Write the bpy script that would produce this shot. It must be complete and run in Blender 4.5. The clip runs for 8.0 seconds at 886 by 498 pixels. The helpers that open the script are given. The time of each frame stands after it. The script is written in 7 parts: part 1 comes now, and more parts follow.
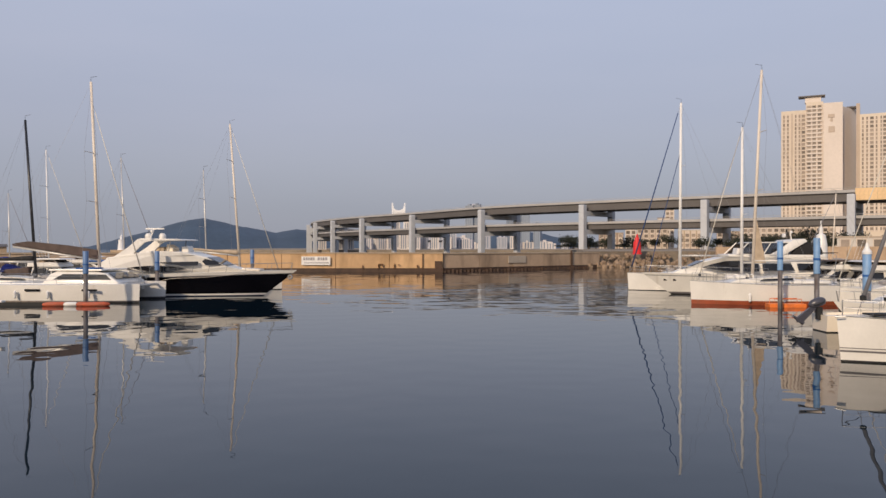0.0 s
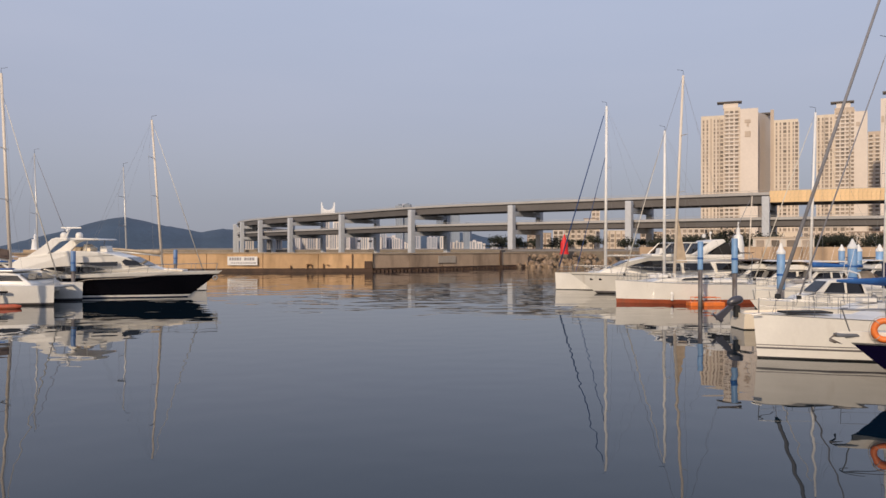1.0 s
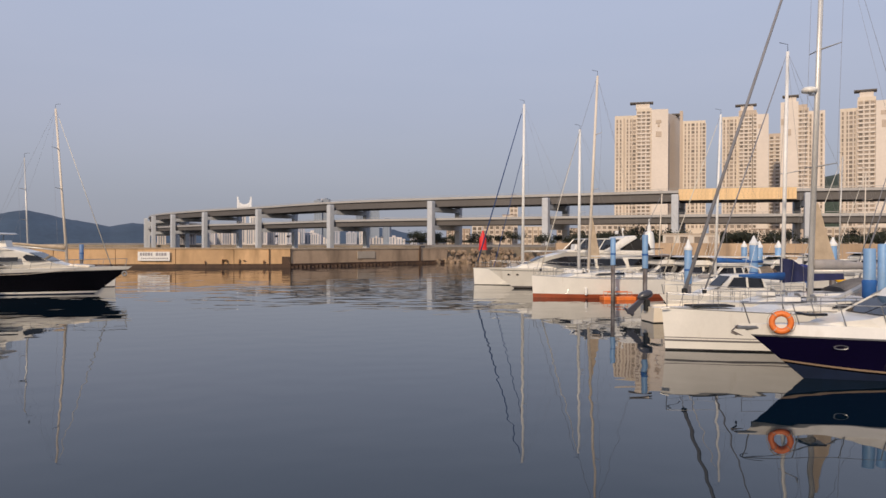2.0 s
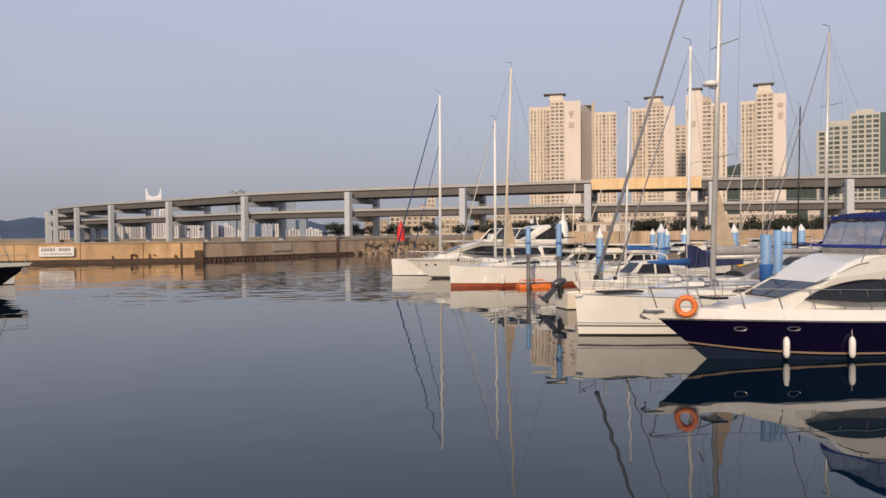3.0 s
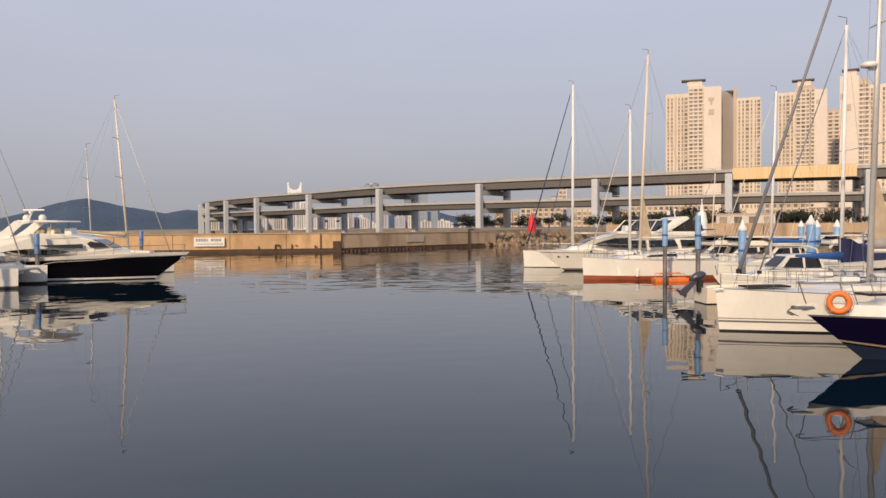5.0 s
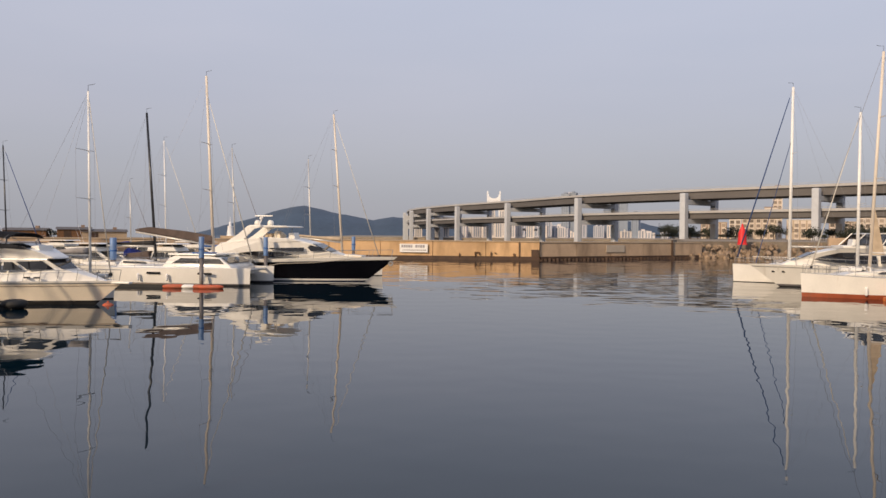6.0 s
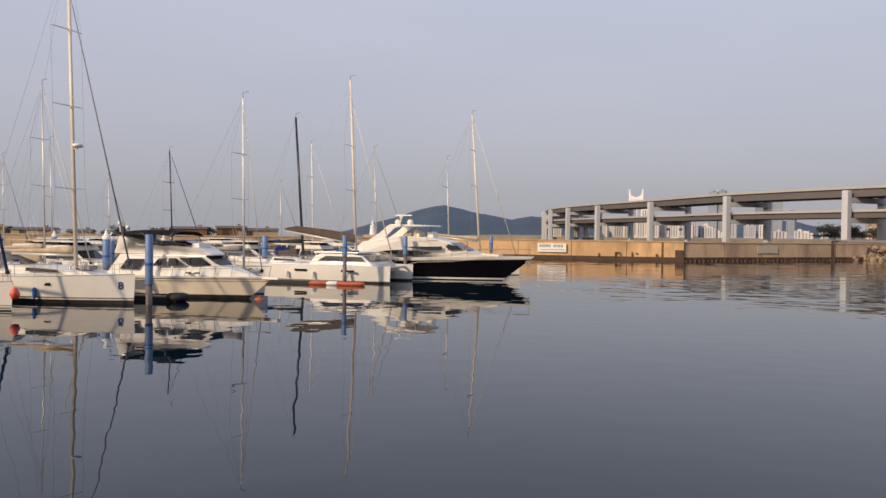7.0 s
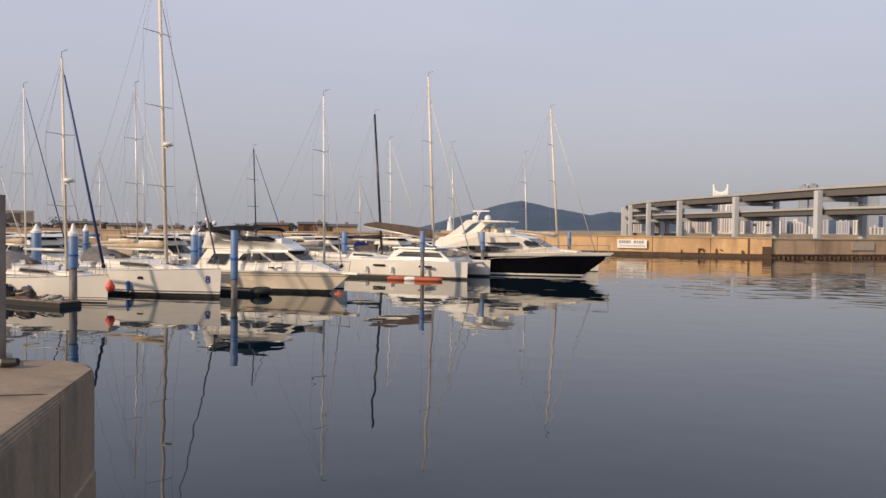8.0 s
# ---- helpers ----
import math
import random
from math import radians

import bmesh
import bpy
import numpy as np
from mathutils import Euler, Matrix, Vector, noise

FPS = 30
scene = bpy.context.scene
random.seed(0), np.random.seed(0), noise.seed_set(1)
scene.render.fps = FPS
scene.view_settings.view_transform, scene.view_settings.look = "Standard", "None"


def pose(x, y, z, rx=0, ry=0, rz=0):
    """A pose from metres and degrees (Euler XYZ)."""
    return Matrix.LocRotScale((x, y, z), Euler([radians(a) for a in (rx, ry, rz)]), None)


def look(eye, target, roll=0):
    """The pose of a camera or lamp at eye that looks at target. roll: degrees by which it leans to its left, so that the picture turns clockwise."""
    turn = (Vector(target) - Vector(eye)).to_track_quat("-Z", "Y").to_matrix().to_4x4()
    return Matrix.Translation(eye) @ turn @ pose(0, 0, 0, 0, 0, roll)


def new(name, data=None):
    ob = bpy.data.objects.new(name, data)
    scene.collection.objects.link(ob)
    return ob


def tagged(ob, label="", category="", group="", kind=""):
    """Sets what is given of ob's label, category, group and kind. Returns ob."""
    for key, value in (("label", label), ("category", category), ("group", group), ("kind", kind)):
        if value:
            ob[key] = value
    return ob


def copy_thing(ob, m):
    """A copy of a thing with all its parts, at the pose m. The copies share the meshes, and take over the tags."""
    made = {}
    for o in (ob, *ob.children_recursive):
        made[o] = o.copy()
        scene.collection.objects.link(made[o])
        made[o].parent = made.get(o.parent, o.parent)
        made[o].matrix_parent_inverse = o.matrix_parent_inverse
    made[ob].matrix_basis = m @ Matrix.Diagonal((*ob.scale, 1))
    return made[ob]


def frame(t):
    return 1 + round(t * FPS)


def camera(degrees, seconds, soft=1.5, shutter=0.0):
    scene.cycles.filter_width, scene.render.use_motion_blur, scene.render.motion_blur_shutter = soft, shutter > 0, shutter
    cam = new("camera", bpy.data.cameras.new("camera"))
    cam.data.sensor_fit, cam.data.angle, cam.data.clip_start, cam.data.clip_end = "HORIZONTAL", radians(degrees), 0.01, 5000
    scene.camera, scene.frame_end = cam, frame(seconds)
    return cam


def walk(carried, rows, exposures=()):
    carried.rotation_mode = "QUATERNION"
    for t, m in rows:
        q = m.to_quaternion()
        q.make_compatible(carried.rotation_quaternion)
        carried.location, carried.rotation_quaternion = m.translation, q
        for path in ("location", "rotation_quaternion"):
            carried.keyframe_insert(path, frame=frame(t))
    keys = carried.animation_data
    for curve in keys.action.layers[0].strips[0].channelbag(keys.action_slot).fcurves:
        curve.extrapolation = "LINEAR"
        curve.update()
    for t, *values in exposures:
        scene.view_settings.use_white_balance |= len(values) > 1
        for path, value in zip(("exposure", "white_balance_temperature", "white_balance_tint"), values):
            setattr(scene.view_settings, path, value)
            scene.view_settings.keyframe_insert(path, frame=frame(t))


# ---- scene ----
cam = camera(59.8, 8.0, soft=1.5)
EYE = 4.0  # eye over the water; the quay lies 1.6 m below it
# seconds, x, y, yaw (to the left), pitch, roll
ROWS = [
    (0.0, 0.000, 0.000, 0.00, -0.12, 0.00),
    (0.5, 0.014, 0.115, -2.28, -0.11, 0.02),
    (1.0, 0.042, 0.166, -5.19, -0.12, -0.04),
    (1.5, 0.066, 0.149, -8.16, -0.24, -0.12),
    (2.0, 0.074, 0.117, -11.16, -0.44, -0.18),
    (2.2, 0.077, 0.096, -12.36, -0.52, 0.18),
    (3.3, 0.094, -0.017, -18.66, -1.27, 0.10),
    (3.5, 0.097, -0.038, -19.19, -1.28, -0.12),
    (3.7, 0.068, -0.064, -19.03, -1.36, 0.18),
    (3.9, 0.038, -0.091, -18.40, -1.40, 0.28),
    (4.0, 0.023, -0.104, -17.99, -1.41, -0.36),
    (4.2, -0.009, -0.139, -16.64, -1.43, -0.49),
    (5.3, -0.104, -0.203, -3.04, -1.47, 0.11),
    (5.5, -0.118, -0.234, 0.14, -1.18, -0.38),
    (6.0, -0.290, -0.485, 7.03, -1.03, -0.48),
    (6.5, -0.321, -0.510, 12.87, -0.99, -0.73),
    (7.0, -0.190, -0.370, 17.31, -1.18, -0.66),
    (7.5, -0.253, -0.375, 20.73, -1.37, -0.64),
    (8.0, -0.252, -0.301, 23.03, -1.56, -0.67),
]
walk(cam, [(t, pose(x, y, EYE, 90 + pitch, roll, yaw)) for t, x, y, yaw, pitch, roll in ROWS],
     exposures=[(0.0, -0.05, 6200, 10), (2.0, -0.05, 6120, 10), (3.5, 0.09, 6400, 10), (5.5, 0.14, 6600, 10), (6.5, 0.12, 6600, 10), (8.0, 0.20, 6650, 10)])

# ---------------------------------------------------------------- light
SUN_TO = Vector((-0.46, -0.78, 0.43)).normalized()
world = bpy.data.worlds.new("sky")
scene.world = world
world.use_nodes = True
wn, wl = world.node_tree.nodes, world.node_tree.links
wn.clear()
sky = wn.new("ShaderNodeTexSky")
sky.sky_type = "NISHITA"
sky.sun_disc = False
sky.sun_elevation = math.asin(SUN_TO.z)
sky.sun_rotation = math.atan2(SUN_TO.x, SUN_TO.y)
sky.dust_density, sky.air_density, sky.ozone_density = 4.0, 1.2, 2.0
gain = wn.new("ShaderNodeMix")
gain.data_type, gain.blend_type = "RGBA", "MULTIPLY"
gain.inputs[0].default_value = 1.0
gain.inputs[7].default_value = (0.10, 0.10, 0.10, 1)
coord, split = wn.new("ShaderNodeTexCoord"), wn.new("ShaderNodeSeparateXYZ")
veil = wn.new("ShaderNodeValToRGB")  # thin high haze, even all round
veil.color_ramp.elements[0].position, veil.color_ramp.elements[0].color = 0.0, (0.40, 0.405, 0.445, 1)
veil.color_ramp.elements[1].position, veil.color_ramp.elements[1].color = 1.0, (0.36, 0.43, 0.62, 1)
for at, colour in ((0.05, (0.41, 0.42, 0.475, 1)), (0.16, (0.475, 0.485, 0.575, 1)), (0.33, (0.55, 0.58, 0.70, 1))):
    veil.color_ramp.elements.new(at).color = colour
cloud = wn.new("ShaderNodeTexNoise")
cloud.inputs["Scale"].default_value, cloud.inputs["Detail"].default_value = 1.6, 4.0
stretch = wn.new("ShaderNodeMapping")
stretch.inputs["Scale"].default_value = (1.0, 1.0, 5.0)
soft_cloud = wn.new("ShaderNodeValToRGB")
soft_cloud.color_ramp.elements[0].position, soft_cloud.color_ramp.elements[0].color = 0.35, (0.97, 0.975, 0.99, 1)
soft_cloud.color_ramp.elements[1].position, soft_cloud.color_ramp.elements[1].color = 0.70, (1.05, 1.03, 1.025, 1)
tint = wn.new("ShaderNodeMix")
tint.data_type, tint.blend_type = "RGBA", "MULTIPLY"
tint.inputs[0].default_value = 1.0
both = wn.new("ShaderNodeMix")
both.data_type = "RGBA"
both.inputs[0].default_value = 0.82
back, out = wn.new("ShaderNodeBackground"), wn.new("ShaderNodeOutputWorld")
wl.new(coord.outputs["Generated"], split.inputs[0])
wl.new(coord.outputs["Generated"], stretch.inputs[0])
wl.new(stretch.outputs[0], cloud.inputs["Vector"])
wl.new(cloud.outputs["Fac"], soft_cloud.inputs[0])
wl.new(split.outputs["Z"], veil.inputs[0])
wl.new(veil.outputs[0], tint.inputs[6])
wl.new(soft_cloud.outputs[0], tint.inputs[7])
wl.new(sky.outputs[0], gain.inputs[6])
wl.new(gain.outputs[2], both.inputs[6])
wl.new(tint.outputs[2], both.inputs[7])
wl.new(both.outputs[2], back.inputs[0])
wl.new(back.outputs[0], out.inputs[0])

sun = new("sun", bpy.data.lights.new("sun", "SUN"))
sun.data.energy, sun.data.angle, sun.data.color = 3.05, radians(2.2), (1.0, 0.775, 0.54)
sun.matrix_world = look((0, 0, 60), Vector((0, 0, 60)) - SUN_TO)

# ---------------------------------------------------------------- materials


def mat(name, colour, rough=0.5, metal=0.0, vary=0.12, scale=1.5, grain=0.06, bump=0.0, bump_scale=30.0, each=0.0, dirt=None, dirt_at=0.62, coat=0.0):
    """A surface with large stains, fine grain, a little relief, and a shift of tone from piece to piece."""
    m = bpy.data.materials.new(name)
    m.use_nodes = True
    n, l = m.node_tree.nodes, m.node_tree.links
    b = n["Principled BSDF"]
    b.inputs["Roughness"].default_value, b.inputs["Metallic"].default_value = rough, metal
    b.inputs["Coat Weight"].default_value = coat
    tc = n.new("ShaderNodeTexCoord")
    large, fine = n.new("ShaderNodeTexNoise"), n.new("ShaderNodeTexNoise")
    large.inputs["Scale"].default_value, large.inputs["Detail"].default_value = scale, 5.0
    fine.inputs["Scale"].default_value, fine.inputs["Detail"].default_value = scale * 14, 3.0
    l.new(tc.outputs["Object"], large.inputs["Vector"])
    l.new(tc.outputs["Object"], fine.inputs["Vector"])
    spread = n.new("ShaderNodeMapRange")
    spread.inputs["From Min"].default_value, spread.inputs["From Max"].default_value = 0.3, 0.7
    spread.inputs["To Min"].default_value, spread.inputs["To Max"].default_value = 1 - vary, 1 + vary
    l.new(large.outputs["Fac"], spread.inputs["Value"])
    spread2 = n.new("ShaderNodeMapRange")
    spread2.inputs["From Min"].default_value, spread2.inputs["From Max"].default_value = 0.3, 0.7
    spread2.inputs["To Min"].default_value, spread2.inputs["To Max"].default_value = 1 - grain, 1 + grain
    l.new(fine.outputs["Fac"], spread2.inputs["Value"])
    times = n.new("ShaderNodeMath")
    times.operation = "MULTIPLY"
    l.new(spread.outputs[0], times.inputs[0])
    l.new(spread2.outputs[0], times.inputs[1])
    value = times.outputs[0]
    if each:
        info, wide, again = n.new("ShaderNodeObjectInfo"), n.new("ShaderNodeMapRange"), n.new("ShaderNodeMath")
        wide.inputs["To Min"].default_value, wide.inputs["To Max"].default_value = 1 - each, 1 + each
        again.operation = "MULTIPLY"
        l.new(info.outputs["Random"], wide.inputs["Value"])
        l.new(wide.outputs[0], again.inputs[0])
        l.new(value, again.inputs[1])
        value = again.outputs[0]
    mix = n.new("ShaderNodeMix")
    mix.data_type, mix.blend_type = "RGBA", "MULTIPLY"
    mix.inputs[0].default_value = 1.0
    mix.inputs[6].default_value = (*colour, 1)
    l.new(value, mix.inputs[7])
    result = mix.outputs[2]
    if dirt:
        streak = n.new("ShaderNodeTexNoise")
        shape = n.new("ShaderNodeMapping")
        shape.inputs["Scale"].default_value = (scale * 2.0, scale * 2.0, scale * 0.5)
        l.new(tc.outputs["Object"], shape.inputs[0])
        l.new(shape.outputs[0], streak.inputs["Vector"])
        streak.inputs["Scale"].default_value, streak.inputs["Detail"].default_value = 1.0, 6.0
        edge = n.new("ShaderNodeMapRange")
        edge.inputs["From Min"].default_value, edge.inputs["From Max"].default_value = dirt_at - 0.08, dirt_at + 0.10
        edge.inputs["To Max"].default_value = 0.75
        l.new(streak.outputs["Fac"], edge.inputs["Value"])
        over = n.new("ShaderNodeMix")
        over.data_type = "RGBA"
        l.new(edge.outputs[0], over.inputs[0])
        l.new(result, over.inputs[6])
        over.inputs[7].default_value = (*dirt, 1)
        result = over.outputs[2]
    l.new(result, b.inputs["Base Color"])
    if bump:
        bn = n.new("ShaderNodeTexNoise")
        bn.inputs["Scale"].default_value, bn.inputs["Detail"].default_value = bump_scale, 6.0
        l.new(tc.outputs["Object"], bn.inputs["Vector"])
        bu = n.new("ShaderNodeBump")
        bu.inputs["Strength"].default_value, bu.inputs["Distance"].default_value = 0.8, bump
        l.new(bn.outputs["Fac"], bu.inputs["Height"])
        l.new(bu.outputs[0], b.inputs["Normal"])
    return m


WHITE = mat("white_gelcoat", (0.765, 0.735, 0.675), 0.28, vary=0.05, scale=0.7, grain=0.02, dirt=(0.55, 0.50, 0.42), dirt_at=0.70, coat=0.3)
CREAM = mat("cream_gelcoat", (0.82, 0.72, 0.57), 0.30, vary=0.05, scale=0.6, grain=0.02, dirt=(0.52, 0.45, 0.35), dirt_at=0.68, coat=0.3)
DECK = mat("deck_white", (0.74, 0.72, 0.68), 0.55, vary=0.07, scale=1.2, grain=0.05, dirt=(0.48, 0.45, 0.40), dirt_at=0.66)
NAVY = mat("navy_gelcoat", (0.0045, 0.0025, 0.019), 0.12, vary=0.1, scale=0.6, grain=0.02)
INK = mat("black_blue_gelcoat", (0.004, 0.0035, 0.005), 0.14, vary=0.1, scale=0.6, grain=0.02)
GOLD = mat("tan_stripe", (0.30, 0.215, 0.145), 0.35, vary=0.06)
BLUE_BOTTOM = mat("blue_bottom_paint", (0.006, 0.014, 0.042), 0.6, vary=0.2)
RED_BOTTOM = mat("red_bottom_paint", (0.30, 0.065, 0.022), 0.6, vary=0.15, scale=1.0, dirt=(0.2, 0.07, 0.03))
BLACK_BOTTOM = mat("black_bottom_paint", (0.015, 0.014, 0.013), 0.6, vary=0.3)
GREY_STRIPE = mat("grey_stripe", (0.14, 0.13, 0.13), 0.4)
GLASS = mat("tinted_glass", (0.012, 0.012, 0.014), 0.04, vary=0.2, scale=0.5, grain=0.0)
CANVAS_BLUE = mat("blue_canvas", (0.012, 0.025, 0.20), 0.75, vary=0.15, scale=2.0, bump=0.004, bump_scale=20)
CANVAS_NAVY = mat("navy_canvas", (0.018, 0.022, 0.075), 0.8, vary=0.2, scale=2.0, bump=0.004, bump_scale=20)
CANVAS_MID = mat("bright_blue_canvas", (0.02, 0.10, 0.32), 0.75, vary=0.15, scale=2.0, bump=0.004, bump_scale=20)
CANVAS_BLACK = mat("black_canvas", (0.014, 0.013, 0.013), 0.8, vary=0.2, scale=2.0, bump=0.004, bump_scale=20)
CANVAS_BROWN = mat("brown_canvas", (0.085, 0.06, 0.05), 0.85, vary=0.2, scale=2.0, bump=0.004, bump_scale=20)
CANVAS_TAN = mat("tan_canvas", (0.46, 0.36, 0.25), 0.85, vary=0.15, scale=2.0, bump=0.004, bump_scale=20)
CANVAS_GREY = mat("grey_canvas", (0.30, 0.28, 0.27), 0.85, vary=0.15, scale=2.0, bump=0.004, bump_scale=20)
ALU = mat("mast_aluminium", (0.62, 0.60, 0.56), 0.42, metal=0.35, vary=0.06, scale=0.6)
MASTWHITE = mat("white_mast_paint", (0.80, 0.78, 0.74), 0.35, vary=0.04, scale=0.6)
MASTTAN = mat("warm_mast_paint", (0.70, 0.615, 0.51), 0.4, vary=0.06, scale=0.6)
CARBON = mat("carbon_mast", (0.018, 0.018, 0.020), 0.35, vary=0.15)
STEEL = mat("stainless_steel", (0.30, 0.30, 0.30), 0.38, metal=0.7, vary=0.05)
WIRE = mat("rigging_wire", (0.26, 0.25, 0.25), 0.5, metal=0.4)
ROPE = mat("pale_rope", (0.45, 0.40, 0.33), 0.9)
FURLED = mat("furled_sail_cover", (0.22, 0.22, 0.24), 0.8, vary=0.1)
FURLED_BLUE = mat("furled_blue_cover", (0.03, 0.06, 0.16), 0.8, vary=0.1)
FURLED_PALE = mat("furled_pale_sail", (0.62, 0.58, 0.50), 0.8, vary=0.08)
RUBBER = mat("black_rubber", (0.015, 0.015, 0.015), 0.7, vary=0.2)
ORANGE = mat("orange_plastic", (0.78, 0.19, 0.03), 0.5, vary=0.1, dirt=(0.4, 0.12, 0.05))
FLOAT_RED = mat("faded_red_float", (0.50, 0.10, 0.04), 0.6, vary=0.2, scale=2.0, dirt=(0.25, 0.10, 0.06), dirt_at=0.55)
REDBALL = mat("red_ball_fender", (0.72, 0.10, 0.06), 0.5, vary=0.1)
YELLOW = mat("yellow_plastic", (0.75, 0.42, 0.02), 0.5)
REDPAINT = mat("red_paint", (0.65, 0.02, 0.02), 0.5, vary=0.08)
FENDER = mat("white_vinyl_fender", (0.80, 0.78, 0.74), 0.4, vary=0.05, dirt=(0.5, 0.45, 0.4))
SLEEVE = mat("blue_pile_sleeve", (0.19, 0.335, 0.55), 0.5, vary=0.15, scale=1.5, dirt=(0.30, 0.42, 0.58), dirt_at=0.6, each=0.10)
SLEEVE_DEEP = mat("deep_blue_pile_sleeve", (0.115, 0.20, 0.37), 0.5, vary=0.18, scale=1.5, dirt=(0.16, 0.21, 0.31), each=0.1)
PILE = mat("weathered_steel_pile", (0.17, 0.155, 0.15), 0.55, metal=0.2, vary=0.25, scale=2.0, dirt=(0.07, 0.04, 0.02), dirt_at=0.52)
CAPWHITE = mat("white_pile_cap", (0.78, 0.77, 0.74), 0.4, vary=0.05, each=0.04)
PONTOON = mat("pontoon_planks", (0.20, 0.16, 0.12), 0.8, vary=0.2, scale=2.5, each=0.15)
PLASTIC_GREY = mat("dark_grey_motor_cover", (0.06, 0.06, 0.075), 0.3, vary=0.1)
WALL = mat("ochre_sea_wall", (0.58, 0.375, 0.20), 0.9, vary=0.18, scale=0.16, grain=0.035, bump=0.012, bump_scale=3, dirt=(0.27, 0.17, 0.08), dirt_at=0.60, each=0.07)
# Darker than WALL: weaker light on the turned lengths is in the colour.
WALL2 = mat("shaded_weathered_wall", (0.47, 0.335, 0.22), 0.9, vary=0.20, scale=0.16, grain=0.04, bump=0.012, bump_scale=3, dirt=(0.20, 0.14, 0.09), dirt_at=0.58, each=0.07)
TIDE = mat("wet_weedy_wall_foot", (0.058, 0.030, 0.015), 0.6, vary=0.35, scale=0.6, bump=0.05, bump_scale=4)
PATCH = mat("fresh_concrete_patch", (0.44, 0.37, 0.29), 0.9, vary=0.1, scale=0.5)
RUST = mat("rusty_iron", (0.15, 0.075, 0.035), 0.9, vary=0.3, scale=2.0)
COPING = mat("sea_wall_coping", (0.40, 0.30, 0.20), 0.9, vary=0.15, scale=0.3)
QUAY = mat("quay_concrete", (0.25, 0.188, 0.130), 0.9, vary=0.15, scale=0.8, grain=0.10, bump=0.006, bump_scale=25, dirt=(0.12, 0.10, 0.08), dirt_at=0.60)
ROCK = mat("breakwater_rock", (0.27, 0.195, 0.13), 0.95, vary=0.2, scale=0.8, bump=0.1, bump_scale=2, each=0.25)
# The slight blue in this grey stands for haze over the bridge.
CONC = mat("bridge_concrete", (0.50, 0.515, 0.54), 0.85, vary=0.10, scale=0.05, grain=0.05, dirt=(0.30, 0.28, 0.26), dirt_at=0.62)
# Dark tone holds the shade that the deck edges cast on the girders.
GIRDER = mat("shade_dark_girder", (0.125, 0.115, 0.11), 0.7, vary=0.10, scale=0.05, grain=0.05)
PARAPET = mat("bridge_parapet", (0.40, 0.385, 0.37), 0.8, vary=0.08, scale=0.08)
CLAD = mat("ochre_noise_panel", (0.74, 0.52, 0.28), 0.7, vary=0.06, scale=0.1, each=0.06)
ASPHALT = mat("asphalt", (0.05, 0.05, 0.05), 0.9)
CREAMWALL = mat("apartment_cream_paint", (0.66, 0.57, 0.46), 0.85, vary=0.05, scale=0.04, grain=0.03, dirt=(0.50, 0.42, 0.33), dirt_at=0.62)
PINKWALL = mat("apartment_pale_paint", (0.68, 0.60, 0.525), 0.85, vary=0.05, scale=0.04, grain=0.03)
TANWALL = mat("apartment_tan_paint", (0.50, 0.41, 0.33), 0.85, vary=0.08, scale=0.04, grain=0.03)
GREYTOWER = mat("grey_tower_frame", (0.50, 0.475, 0.42), 0.7, vary=0.08, scale=0.04)
PANE = mat("apartment_pane", (0.25, 0.205, 0.165), 0.2, vary=0.2, scale=0.3, each=0.5)
PANE_GREEN = mat("green_tower_pane", (0.10, 0.12, 0.115), 0.08, vary=0.2, scale=0.3, each=0.4)
BAY = mat("apartment_balcony_bay", (0.50, 0.41, 0.315), 0.85, vary=0.08, scale=0.04, grain=0.04)
SPANDREL = mat("apartment_window_bay", (0.60, 0.51, 0.42), 0.85, vary=0.06, scale=0.04, grain=0.03)
TEAL = mat("dark_teal_end_wall", (0.035, 0.075, 0.09), 0.4, vary=0.1, scale=0.04)
ROOFDARK = mat("dark_roof_metal", (0.10, 0.085, 0.075), 0.6)
MIDRISE = [mat("midrise_paint", c, 0.85, vary=0.08, scale=0.1, grain=0.04) for c in ((0.44, 0.36, 0.28), (0.50, 0.44, 0.38), (0.27, 0.19, 0.14), (0.40, 0.31, 0.22), (0.58, 0.54, 0.49))]
# Far city walls and glass: distance haze is mixed into these tones.
FARCITY = [mat("distant_block_haze_tone", c, 0.9, vary=0.08, scale=0.04, grain=0.05) for c in ((0.58, 0.54, 0.53), (0.64, 0.58, 0.53), (0.50, 0.49, 0.52), (0.42, 0.42, 0.46))]
FARGLASS = mat("distant_haze_glass", (0.20, 0.235, 0.29), 0.45, vary=0.12, scale=0.02, each=0.15)
PYLON = mat("white_bridge_pylon", (0.80, 0.80, 0.80), 0.7, vary=0.04, scale=0.03)
# Blue in the hill's base colour stands for the haze of distance.
FOREST = mat("haze_toned_hill", (0.052, 0.082, 0.125), 0.95, vary=0.14, scale=0.006, grain=0.10)
GREENHILL = mat("wooded_hill", (0.045, 0.06, 0.04), 0.95, vary=0.25, scale=0.03, grain=0.3)
LEAF = mat("tree_leaves", (0.022, 0.027, 0.014), 0.85, vary=0.3, scale=0.4, grain=0.3, each=0.25)
BARK = mat("tree_bark", (0.09, 0.065, 0.045), 0.9)
SIGN = mat("white_banner", (0.78, 0.76, 0.72), 0.6, vary=0.04)
SIGNBAR = mat("grey_banner_writing", (0.34, 0.32, 0.33), 0.7)
BLUEMARK = mat("blue_marking", (0.02, 0.04, 0.22), 0.5)
GROUND = mat("shore_ground", (0.26, 0.21, 0.15), 0.95, vary=0.2, scale=0.05, grain=0.12)


